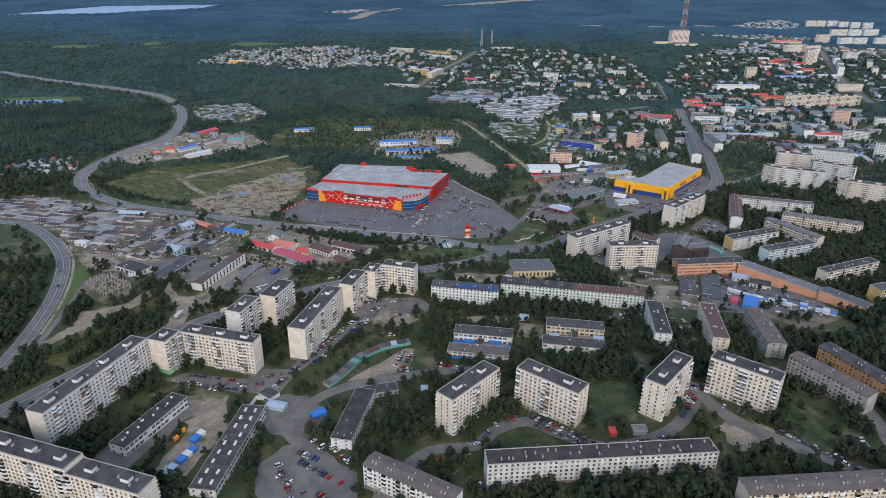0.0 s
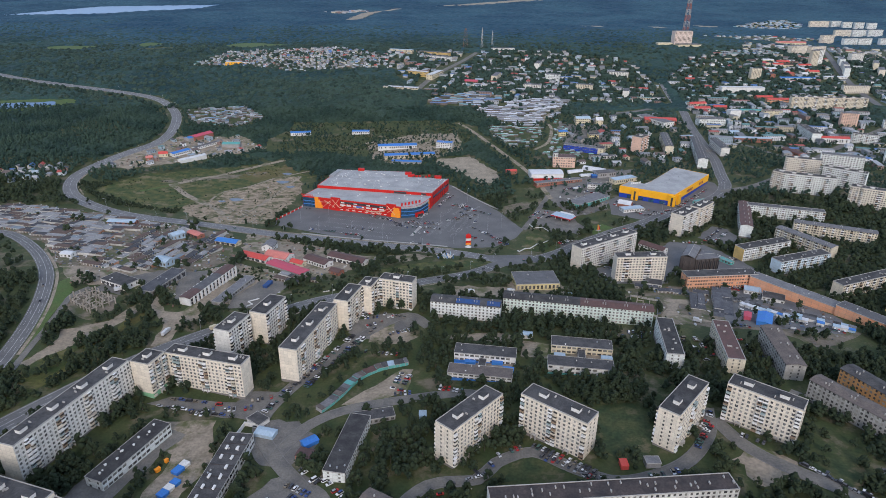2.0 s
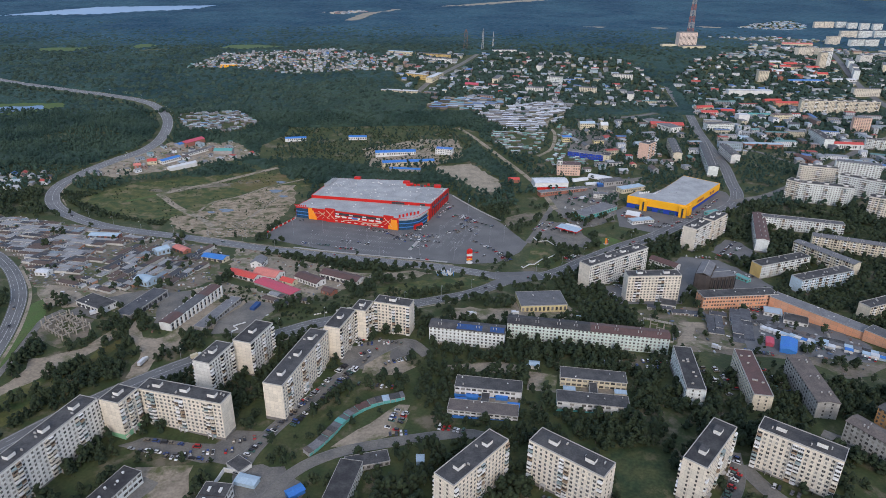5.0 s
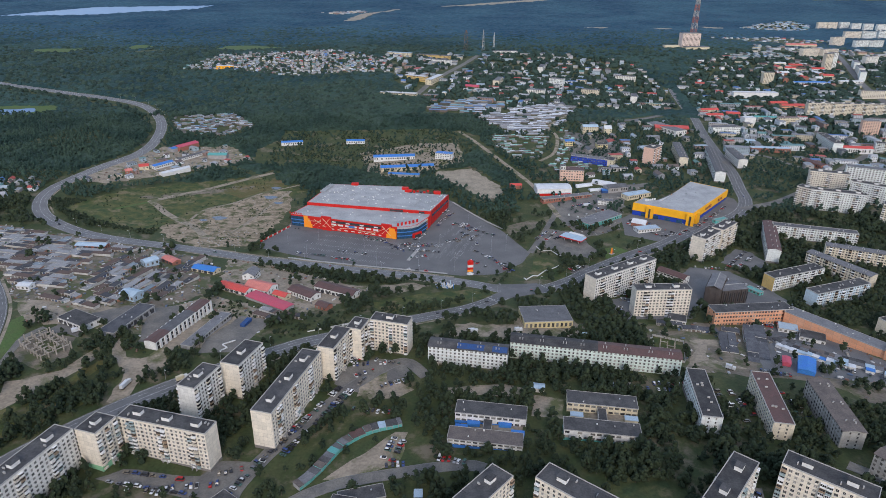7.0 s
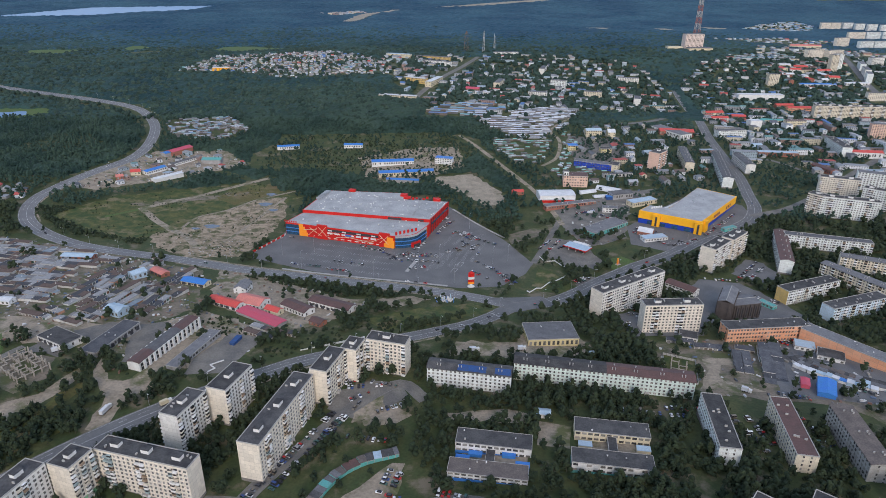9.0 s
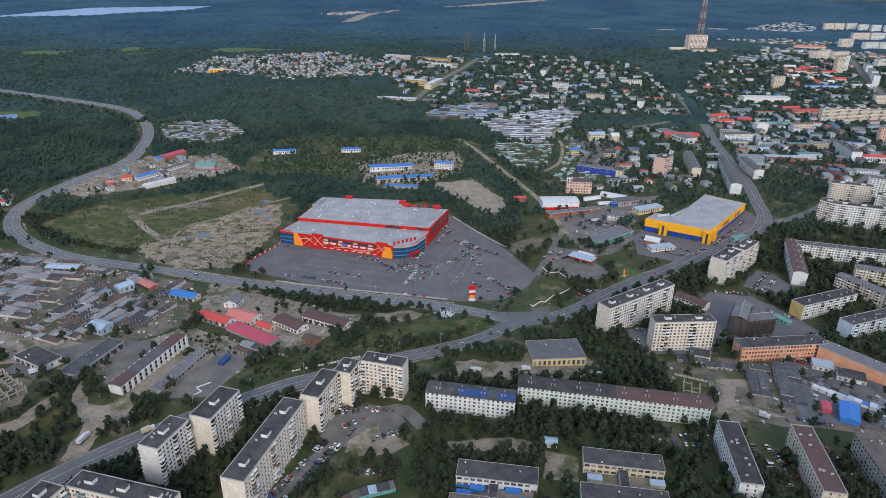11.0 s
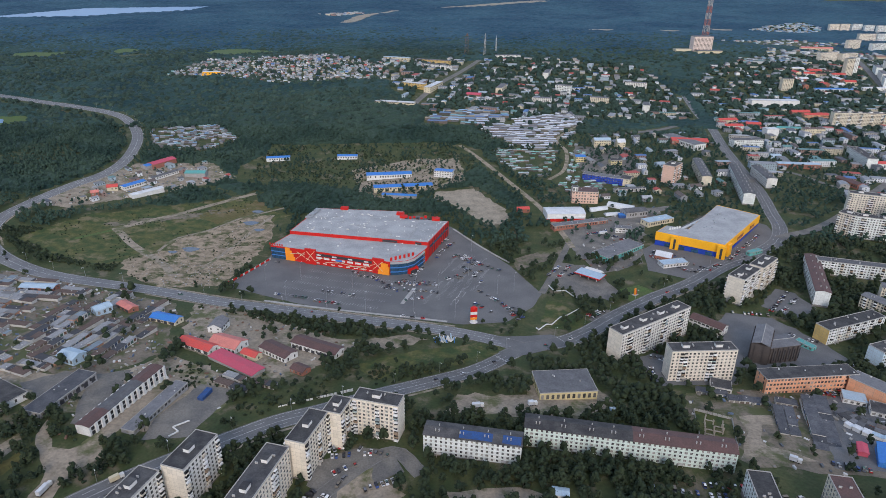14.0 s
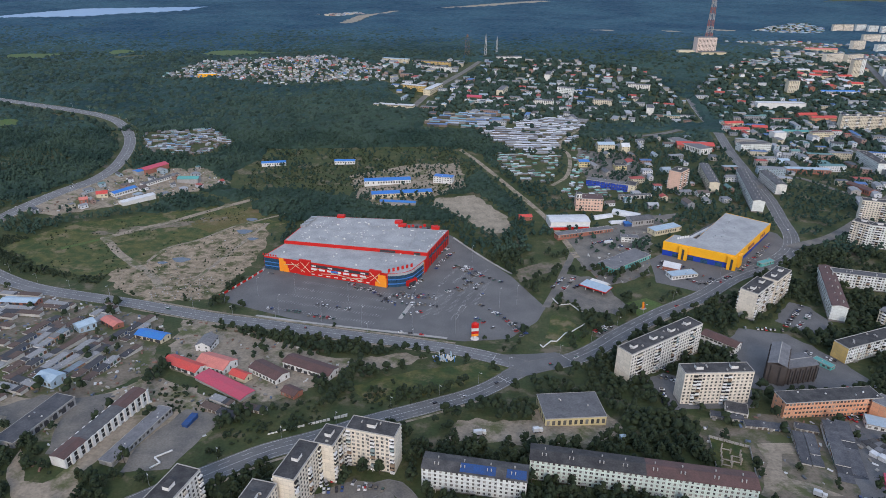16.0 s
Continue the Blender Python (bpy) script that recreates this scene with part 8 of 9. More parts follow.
bulk("courtyard_trees", lots(rest, kinds, 5), "leaf", "dark green crowns of courtyard birches and willows", "trees", True)
bulk("courtyard_trunks", lots(rest, [tri(Solid().pole(0, 0, -0.8, 5.0, 0.17, 0.05, 4))], 1), "bark", "grey trunks of the courtyard trees", "trees")
small = [crown(20 + k, 4, 9) for k in range(5)]
tiny = [crown(30 + k, 3, 5) for k in range(5)]
bulk("scrub_woods", lots([q for q in mid_at if q[1] < 880], small, 5), "leaf", "dark green birch scrub and thickets", "trees", True)
bulk("birch_woods", lots([q for q in mid_at if q[1] >= 880], tiny, 5), "leaf_haze_slight", "dense green birch woods below the hill", "trees", True)

# low shrubs on the banks and over the meadow
shrub_at = []
MEADOW = [(-452, 862), (-443, 934), (-280, 1038), (-221, 985), (-262, 957), (-313, 883), (-340, 815), (-393, 809)]
BANKS = [(-210, 590), (-130, 540), (-60, 575), (0, 600), (20, 618), (-30, 612), (-110, 585), (-180, 615)]
for poly, pitch, share, size in ((BUSHY, 3.0, 0.85, 0.42), (THICK, 3.2, 0.9, 0.5), (MEADOW, 4.4, 0.10, 0.26), (FIELD, 5.0, 0.09, 0.26), (SHED_LAND, 5.0, 0.42, 0.42), (BANKS, 3.6, 0.5, 0.4)):
    xs, ys = [q[0] for q in poly], [q[1] for q in poly]
    for gy in np.arange(min(ys), max(ys), pitch):
        for gx in np.arange(min(xs), max(xs), pitch):
            px, py = gx + rnd.uniform(-0.5, 0.5) * pitch, gy + rnd.uniform(-0.5, 0.5) * pitch
            if rnd.random() > share + 0.9 * patchy(px, py, 26, 2) or not within(poly, px, py):
                continue
            if poly is not FIELD and poly is not MEADOW and not is_free(px, py):
                continue
            q = size * rnd.uniform(0.7, 1.5)
            shrub_at.append((px, py, high_at(px, py) - 0.3, q, q * rnd.uniform(0.7, 1.0), rnd.uniform(0, 6.28)))
for q in near_at:
    for k in range(1 if rnd.random() < 0.75 else 0):
        px, py = q[0] + rnd.uniform(-3.4, 3.4), q[1] + rnd.uniform(-3.4, 3.4)
        if is_free(px, py):
            g = rnd.uniform(0.45, 0.8)
            shrub_at.append((px, py, q[2] - 0.4, g, g * rnd.uniform(0.6, 0.9), rnd.uniform(0, 6.28)))
shrubs = [crown(40 + k, 4, 6, 5.0, 3.0, 0.0) for k in range(5)]
bulk("low_shrubs", lots(shrub_at, shrubs, 5), "leaf", "low dark green willow shrubs on rough grass", "shrubs", True)

# far woods: one unbroken canopy over the hills, with tree tops that stand out of it
def canopy(y0, y1, wide, cell, grow, high, rough):
    """A rough sheet of tree tops over the land, open over houses, roads, water and clearings."""
    ys = [y0]
    while ys[-1] < y1:
        ys.append(ys[-1] + max(cell, ys[-1] * grow))
    ys = np.array(ys)
    cols = int(2 * (wide + y1 * 0.8) / max(cell, y1 * grow) * 0.8) + 60
    u = np.linspace(-1, 1, cols)
    gx = u[None, :] * (wide + ys[:, None] * 0.80)
    gy = np.repeat(ys[:, None], cols, 1)
    r = np.random.RandomState(2)
    gx = gx + r.uniform(-0.3, 0.3, gx.shape) * cell
    gy = gy + r.uniform(-0.3, 0.3, gx.shape) * cell
    lie = ground(gx, gy)
    keep = np.ones(gx.shape, bool)
    for q in towned + WET + OPEN + BARE + [SHED_LAND]:
        keep &= ~inside(q, gx, gy)
    if y0 < 1400:
        i, j = ((gx - X0) / CELL).astype(int), ((gy - Y0) / CELL).astype(int)
        on = (i >= 0) & (i < 800) & (j >= 0) & (j < 600)
        near = taken.copy()
        for dx in (-4, 4):
            near |= np.roll(taken, dx, 0) | np.roll(taken, dx, 1)
        keep &= ~(on & near[np.clip(j, 0, 599), np.clip(i, 0, 799)])
        keep &= ~((gx > 120) & (gy < 1330))
    for p in smooth([(-1122, 1646), (-990, 1566), (-833, 1498), (-732, 1460), (-637, 1415), (-578, 1359), (-545, 1310)], 8.0):
        keep &= (gx - p.x) ** 2 + (gy - p.y + 14) ** 2 > 27 ** 2
    keep[0, :] = False
    gz = np.where(keep, lie + high + r.uniform(-1, 1, gx.shape) * rough, lie - 0.8)
    idx = np.arange(gx.size).reshape(gx.shape)
    ok = keep[:-1, :-1] | keep[:-1, 1:] | keep[1:, 1:] | keep[1:, :-1]
    quads = np.stack([idx[:-1, :-1], idx[:-1, 1:], idx[1:, 1:], idx[1:, :-1]], -1)[ok]
    tris = np.concatenate([quads[:, [0, 1, 2]], quads[:, [0, 2, 3]]])
    v = np.stack([gx, gy, gz], -1).reshape(-1, 3)
    used, inv = np.unique(tris, return_inverse=True)
    return v[used], inv.reshape(-1, 3)


BARE = [[(-143, 1148), (-43, 1188), (18, 1185), (33, 1097), (-22, 1060), (-81, 1025), (-124, 1064)], [(-25, 1066), (45, 1076), (90, 989), (90, 936), (50, 930), (0, 1011)], [(-300, 1170), (-230, 1170), (-230, 1210), (-300, 1200)], [(-190, 1180), (-130, 1180), (-130, 1215), (-190, 1215)]]
# each belt of woods carries more haze blue in its leaf colour
for name, shape, mat_name, words, fade in (("near_woods", canopy(985.0, 1560.0, 200, 6.5, 0.0, 3.2, 1.9), "leaf_haze_slight", "dense dark green birch woods, slightly tinted for haze", ("leaf_haze_mid", 1250, 1640)), ("hill_woods", canopy(1530.0, 2260.0, 240, 9.0, 0.0, 3.4, 2.3), "leaf_haze_mid", "dense dark woods on the nearer hills, tinted for haze", ("leaf_haze_far", 2000, 2900)), ("far_woods", canopy(2215.0, 5300.0, 240, 11.0, 0.0046, 3.4, 3.0), "leaf_haze_mid", "dense woods on the far hills, tinted blue for haze", ("leaf_haze_far", 2000, 2900))):
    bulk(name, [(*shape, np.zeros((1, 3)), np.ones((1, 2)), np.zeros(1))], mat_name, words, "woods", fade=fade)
far_at = []


def clear_of_road(x, y):
    """Whether a tree may stand here, off the far streets and houses."""
    if any((q.x - x) ** 2 + (q.y - y) ** 2 < 420 for q in STREETS):
        return False
    return not any((q[0] - x) ** 2 + (q[1] - y) ** 2 < (q[2] * 0.8) ** 2 for q in plots.get((int(x // 40), int(y // 40)), ()))


y = 1330.0
while y < 4990:
    step = max(8.5, y * 0.0066)
    half = 160 + y * 0.76
    x = -half
    while x < half:
        px, py = x + rnd.uniform(-0.5, 0.5) * step, y + rnd.uniform(-0.5, 0.5) * step
        x += step
        d = patchy(px, py, 90, 3)
        keep = 0.42 + 0.5 * d if py < 2150 else 0.0
        if any(within(q, px, py) for q in SHACKED):
            keep = 0.06
        for q in towned if py < 3000 and keep > 0.1 else ():
            if within(q, px, py):
                keep = (0.72 if px > -100 else 0.16) + 0.6 * patchy(px, py, 40)
                break
        if rnd.random() > keep or any(within(q, px, py) for q in WET) or not clear_of_road(px, py):
            continue
        s = min(7.5, step * rnd.uniform(0.38, 0.68))
        far_at.append((px, py, high_at(px, py) + 0.4, s, min(s, 5.5) * rnd.uniform(0.9, 1.25), rnd.uniform(0, 6.28)))
    y += step
r = np.random.RandomState(4)
tops = []
for k in range(4):
    v = ICO_V * (1 + r.uniform(-0.3, 0.3, (12, 1))) + np.array([0, 0, 0.35])
    tops.append((v, ICO_TOP))
bulk("far_tree_tops", lots(far_at, tops, 4), "leaf_town", "dark green tree tops among far houses", "woods")


# ---- street lamps ----
def lamp_mesh(high):
    return Solid().pole(0, 0, -0.6, high, 0.13, 0.07, 6).beam((0, 0, high), (2.2, 0, high + 0.5), 0.1).mesh("lamp_post", "steel"), Solid().box(1.8, -0.22, high + 0.36, 3.0, 0.22, high + 0.56, True).mesh("lamp_head", "white")


LAMPS = {h: lamp_mesh(h) for h in (9.5, 19.0)}


def street_lamp(x, y, turn, high=9.5, words="grey steel street lamp with one arm", group="street lamps"):
    post, head = LAMPS[high]
    b = new("street_lamp", post)
    b.matrix_world = pose(x, y, high_at(x, y), 0, 0, turn)
    tagged(b, words, "street lamp", group)
    part("lamp_head", head, "", b)


for px, py in ((-147, 787), (-92, 770), (-109, 723), (-72, 714), (-28, 754), (-6, 764), (25, 802), (30, 864), (-28, 716), (52, 759), (69, 765), (-180, 775), (-150, 735), (10, 705)):
    street_lamp(px, py, 60, 19.0, "tall grey car park floodlight mast", "car park lamps")


def lamps_along(points, every, side, off):
    curve = smooth(points, 4.0)
    run, last = 0.0, -1e9
    for a, b in zip(curve, curve[1:]):
        run += (b - a).length
        if run - last > every:
            last = run
            d = (b - a).normalized()
            n = Vector((-d.y, d.x)) * side
            street_lamp(b.x + n.x * off, b.y + n.y * off, math.degrees(math.atan2(-n.y, -n.x)))


lamps_along([(-732, 1460), (-637, 1415), (-578, 1359), (-522, 1264), (-489, 1158), (-485, 1082), (-505, 1019), (-521, 956), (-527, 909)], 42, 1, 10.5)
lamps_along([(-442, 792), (-381, 764), (-279, 742), (-210, 724), (-152, 713), (-90, 699), (-40, 688), (7, 676)], 40, 1, 10.5)
lamps_along([(61, 645), (27, 610), (-9, 588), (-46, 569), (-80, 550), (-109, 536), (-137, 516), (-165, 495), (-198, 466)], 36, -1, 9.5)
lamps_along([(98, 662), (125, 682), (156, 712), (202, 749), (250, 781), (298, 821), (347, 852)], 38, 1, 10.5)

# ---- cars ----
def car_meshes(length, width, high, bonnet, boot, name):
    """Body with sloping bonnet and boot, a glazed cabin and four wheels."""
    hl, hw = length / 2, width / 2
    body = Solid()
    prof = [(-hl, 0.35), (hl, 0.35), (hl, 0.72), (hl - bonnet, 0.92), (-hl + boot, 0.95), (-hl, 0.85)]
    k = len(body.v)
    body.v.extend([(x, y, z) for y in (-hw, hw) for x, z in prof])
    n = len(prof)
    body.f.extend([(k + i, k + n + i, k + n + (i + 1) % n, k + (i + 1) % n) for i in range(n)] + [tuple(range(k, k + n)), tuple(range(k + 2 * n - 1, k + n - 1, -1))])
    body.m.extend([0] * (n + 2))
    x0, x1 = -hl + boot, hl - bonnet
    body.box(x0 + 0.45, -hw + 0.22, high - 0.06, x1 - 0.75, hw - 0.22, high, True)
    glass = Solid()
    low = [(x0, -hw + 0.06, 0.9), (x1, -hw + 0.06, 0.9), (x1, hw - 0.06, 0.9), (x0, hw - 0.06, 0.9)]
    top = [(x0 + 0.4, -hw + 0.2, high - 0.05), (x1 - 0.7, -hw + 0.2, high - 0.05), (x1 - 0.7, hw - 0.2, high - 0.05), (x0 + 0.4, hw - 0.2, high - 0.05)]
    k = len(glass.v)
    glass.v.extend(low + top)
    glass.f.extend([(k + i, k + (i + 1) % 4, k + 4 + (i + 1) % 4, k + 4 + i) for i in range(4)] + [(k + 4, k + 5, k + 6, k + 7)])
    glass.m.extend([0] * 5)
    wheel = Solid()
    pts = [(0.32 * math.cos(a), 0.32 * math.sin(a)) for a in np.linspace(0, 2 * math.pi, 9)[:-1]]
    wheel.v.extend([(x, y, z) for y in (-0.1, 0.1) for x, z in pts])
    wheel.f.extend([(i, 8 + i, 8 + (i + 1) % 8, (i + 1) % 8) for i in range(8)] + [tuple(range(8)), tuple(range(15, 7, -1))])
    wheel.m.extend([0] * 10)
    spots = [(sx * (hl - 0.8), sy * (hw - 0.08), 0.32) for sx in (-1, 1) for sy in (-1, 1)]
    return body.mesh("car", "car_paint"), glass.mesh("car_windows", "glass"), wheel.mesh("wheel", "tyre"), spots


CARS = [car_meshes(4.4, 1.76, 1.46, 1.15, 0.8, "saloon"), car_meshes(4.0, 1.74, 1.52, 1.0, 0.25, "hatchback"), car_meshes(4.6, 1.85, 1.75, 1.05, 0.15, "estate"), car_meshes(5.4, 2.0, 2.3, 0.9, 0.1, "van")]
WORDS = ["parked saloon car with painted body", "parked hatchback car with painted body", "parked off-road car with tall body", "parked van with tall body"]


REST = Solid(), Solid()
count = [0]


def car(x, y, turn, kind, wheels=True, lift=0.28):
    body, glass, wheel, spots = CARS[kind]
    count[0] += 0 if wheels else 1
    if not wheels and count[0] > 95:
        c, s, z = math.cos(radians(turn)), math.sin(radians(turn)), high_at(x, y) + lift
        for solid, me in zip(REST, (body, glass)):
            k = len(solid.v)
            solid.v.extend([(x + c * q.co.x - s * q.co.y, y + s * q.co.x + c * q.co.y, z + q.co.z) for q in me.vertices])
            solid.f.extend([tuple(k + i for i in p.vertices) for p in me.polygons])
        return
    b = new("car", body)
    e = 1.2
    dx, dy = math.cos(radians(turn)), math.sin(radians(turn))
    slope = math.degrees(math.atan2(high_at(x + dx * e, y + dy * e) - high_at(x - dx * e, y - dy * e), 2 * e))
    b.matrix_world = pose(x, y, high_at(x, y) + lift, 0, 0, turn) @ pose(0, 0, 0, 0, -slope, 0)
    tagged(b, WORDS[kind], "car", "parked cars")
    part("car_windows", glass, "", b)
    if wheels:
        for s in spots:
            w = part("wheel", wheel, "", b)
            w.location = s


rnd = random.Random(12)


def parked(x0, y0, x1, y1, every=2.9, across=True, skip=0.25, wheels=True, jig=0.5):
    """Cars side by side, or nose to tail, along a line."""
    d = math.hypot(x1 - x0, y1 - y0)
    turn = math.degrees(math.atan2(y1 - y0, x1 - x0))
    k = 0.0
    while k < d:
        if rnd.random() > skip:
            t = k / d
            car(x0 + (x1 - x0) * t + rnd.uniform(-jig, jig), y0 + (y1 - y0) * t + rnd.uniform(-jig, jig), turn + (90 if across else 0) + rnd.choice((0, 180)) + rnd.uniform(-5, 5), rnd.choice((0, 0, 1, 1, 2, 2, 3)) if wheels else rnd.choice((0, 1, 2, 2)), wheels)
        k += every + rnd.uniform(0, 0.6)


# mall car park
for seg in ((-163, 747, -125, 740), (-124, 738, -99, 729), (-101, 810, -84, 806), (-48, 786, -6, 776), (-46, 791, -15, 784), (-75, 797, -54, 771), (13, 854, 33, 826), (18, 858, 38, 832), (-14, 836, 6, 890), (59, 725, 68, 700), (64, 727, 73, 703), (-44, 738, -20, 748), (-188, 830, -178, 833), (42, 815, 12, 792), (-30, 765, 5, 757), (30, 770, 52, 740)):
    parked(*seg, every=3.1, skip=0.45, wheels=False)
parked(-47, 706, -7, 699, 9, False, 0.4, False)
for seg in ((238, 848, 283, 809), (240, 856, 262, 838), (310, 835, 350, 880), (130, 800, 139, 806), (133, 714, 152, 729), (275, 583, 293, 588)):
    parked(*seg, every=3.2, skip=0.35, wheels=False)
parked(167, 663, 178, 650, 3.0, True, 0.2, False)
parked(163, 622, 159, 602, 3.0, True, 0.15, False)
parked(192, 626, 220, 644, 3.0, True, 0.25, False)
# courtyards
for seg in ((-106, 411, -73, 476), (-98, 409, -66, 472)):
    parked(*seg, every=2.8, skip=0.22)
parked(-70, 508, -57, 516, 2.8, True, 0.1)
parked(-74, 447, -56, 488, 5.6, False, 0.35)
parked(6, 309, 26, 316, 5.0, False, 0.2)
parked(34, 331, 50, 338, 2.7, True, 0.15)
parked(60, 329, 86, 309, 2.9, True, 0.15, False)
parked(-6, 300, 18, 305, 4.8, False, 0.2, False)
parked(118, 309, 140, 314, 3.0, True, 0.25, False)
parked(-135, 392, -118, 398, 2.9, True, 0.2, False)
parked(56, 338, 90, 312, 2.8, True, 0.3)
parked(152, 333, 168, 354, 2.8, True, 0.25)
parked(180, 345, 199, 331, 2.9, True, 0.25)
parked(207, 317, 234, 288, 4.2, False, 0.2)
parked(251, 314, 255, 298, 2.8, True, 0.2)
parked(-86, 303, -56, 282, 2.8, True, 0.2)
parked(-95, 290, -76, 275, 2.8, True, 0.3)
parked(6, 291, 24, 276, 2.9, True, 0.3)
parked(114, 272, 156, 276, 4.0, True, 0.35)
parked(-192, 383, -142, 376, 5.2, False, 0.25)
parked(-186, 391, -150, 387, 5.2, False, 0.35)
parked(-36, 397, -19, 399, 2.8, True, 0.2)
parked(-2, 402, 15, 397, 2.8, True, 0.2)
parked(112, 478, 160, 470, 3.6, True, 0.35)
parked(190, 470, 196, 430, 4.4, True, 0.4)
parked(228, 470, 232, 430, 4.2, True, 0.35)
parked(231, 505, 256, 497, 2.9, True, 0.15, False)
parked(272, 588, 300, 590, 3.0, True, 0.2, False)
parked(300, 512, 335, 490, 3.2, True, 0.3, False)
for seg in ((-98, 300, -84, 272), (-90, 312, -66, 300), (-70, 275, -58, 268), (-84, 325, -70, 312)):
    parked(*seg, every=2.8, skip=0.2)
for seg in ((-70, 503, -40, 506), (-66, 488, -52, 496)):
    parked(*seg, every=3.0, skip=0.3, wheels=False)
for seg in ((-128, 340, -122, 365), (-180, 379, -160, 377), (168, 640, 195, 632), (205, 604, 225, 625)):
    parked(*seg, every=3.4, skip=0.3, wheels=False)
for seg in ((303, 722, 338, 762), (308, 716, 343, 752), (234, 655, 240, 690), (290, 690, 318, 668), (268, 722, 300, 716), (296, 626, 330, 632), (133, 707, 151, 724), (172, 640, 186, 628), (-60, 512, -28, 503)):
    parked(*seg, every=3.1, skip=0.3, wheels=False)
for seg in ((-15, 870, 5, 905), (-6, 862, 14, 895), (0, 790, 30, 815), (-60, 770, -30, 764), (-120, 760, -88, 750), (-90, 800, -70, 795), (-35, 800, -22, 822), (50, 745, 66, 715), (30, 735, 44, 716)):
    parked(*seg, every=3.0, skip=0.35, wheels=False)
for seg in ((-112, 402, -80, 462), (-36, 404, -30, 424), (-30, 402, -24, 420), (-44, 476, -24, 484), (-60, 452, -34, 447), (-158, 380, -130, 385), (-122, 378, -108, 408), (-70, 318, -54, 300), (150, 480, 175, 478), (236, 470, 240, 440), (200, 470, 203, 435), (214, 312, 240, 284), (266, 340, 258, 372), (160, 348, 172, 366), (62, 326, 92, 306), (20, 318, 36, 328)):
    parked(*seg, every=3.2, skip=0.3, wheels=False)
for seg in ((226, 848, 258, 806), (232, 858, 250, 832), (262, 806, 296, 822), (345, 872, 372, 905), (108, 800, 126, 826), (118, 796, 134, 822), (200, 900, 214, 880), (170, 905, 196, 918)):
    parked(*seg, every=3.0, skip=0.25, wheels=False)
for seg in ((-57, 783, -7, 784), (-56, 778, -12, 779), (-46, 763, -15, 764), (11, 850, 60, 813), (18, 829, 37, 785), (276, 592, 296, 595), (294, 685, 304, 672), (319, 701, 323, 694), (-127, 736, -98, 727)):
    parked(*seg, every=3.1, skip=0.4, wheels=False, jig=0.8)
# traffic
for px, py, tn in ((-5, 591, 32), (15, 601, 35), (40, 622, 38), (108, 668, 35), (-250, 735, -14), (-120, 708, -14), (-455, 800, -38), (-500, 1040, 75), (-345, 510, -70), (-360, 540, -65), (330, 842, 35), (412, 945, 72), (460, 1115, 78), (220, 762, 38), (-180, 480, 45), (85, 655, 22), (-520, 930, 82), (-540, 1300, 120)):
    car(px, py, tn, rnd.choice((0, 1, 2)), False, 0.3)


tagged(new("more_parked_cars", REST[0].mesh("more_parked_cars", "car_paint_many")), "rows of further parked cars", "cars", kind="stuff")
tagged(new("more_car_windows", REST[1].mesh("more_car_windows", "glass")), "windows of the further parked cars", "cars", kind="stuff")


# ---- trucks and trailers ----
def truck(x, y, turn, label, box="roof_white", length=11.0):
    b = thing("truck", x, y, turn, label, "truck", "trucks", z=high_at(x, y) + 0.25)
    part("cargo_box", Solid().box(-length / 2, -1.25, 0.9, length / 2 - 2.6, 1.25, 3.7, True), box, b)
    part("cab", Solid().box(length / 2 - 2.3, -1.2, 0.6, length / 2, 1.2, 2.9, True), "white", b)
    part("windscreen", Solid().box(length / 2, -1.05, 1.7, length / 2 + 0.06, 1.05, 2.6, True), "glass", b)
    part("chassis", Solid().box(-length / 2, -0.9, 0.45, length / 2 - 0.4, 0.9, 0.9, True), "dark", b)
    for px in (-length / 2 + 1.2, -length / 2 + 2.6, length / 2 - 1.6):
        for py in (-1.1, 1.1):
            s = Solid()
            pts = [(0.5 * math.cos(a), 0.5 * math.sin(a)) for a in np.linspace(0, 2 * math.pi, 9)[:-1]]
            s.v.extend([(px + q, py + w, r + 0.5) for w in (-0.15, 0.15) for q, r in pts])
            s.f.extend([(i, 8 + i, 8 + (i + 1) % 8, (i + 1) % 8) for i in range(8)] + [tuple(range(8)), tuple(range(15, 7, -1))])
            s.m.extend([0] * 10)
            part("wheel", s, "tyre", b)


truck(-222, 470, 80, "white coach on the slip of the hill road", length=10)
truck(-187, 481, 45, "cream lorry on the hill road", "cream", 8)
truck(188, 907, 25, "white articulated lorry on the works yard")
truck(284, 908, 46, "white trailer in the loading yard")
truck(304, 930, 46, "white trailer in the loading yard")
truck(62, 561, 10, "white van beside the hall", length=6.5)
truck(24, 556, 10, "white lorry between trees", length=8)
truck(118, 556, 10, "pale lorry beside the hall", "roof_pale", 8)
truck(-290, 535, 40, "white delivery van at the shop", length=7)
truck(215, 505, -30, "white delivery van at the market", length=7)

# ---- fence of red and white panels by the car park ----
fence = thing("panel_fence", -204, 802, 0, "site fence of red and white panels", "fence")
for k in range(26):
    t = k / 25.0
    px, py = -192 + (-218 + 192) * t, 838 + (763 - 838) * t
    part("fence_panel", Solid().turned(px + 204, py - 802, 71, 2.9, 0.12, high_at(px, py) - high_at(-204, 802) - 0.3, high_at(px, py) - high_at(-204, 802) + 2.4), "red_wall" if k % 3 else "white", fence)

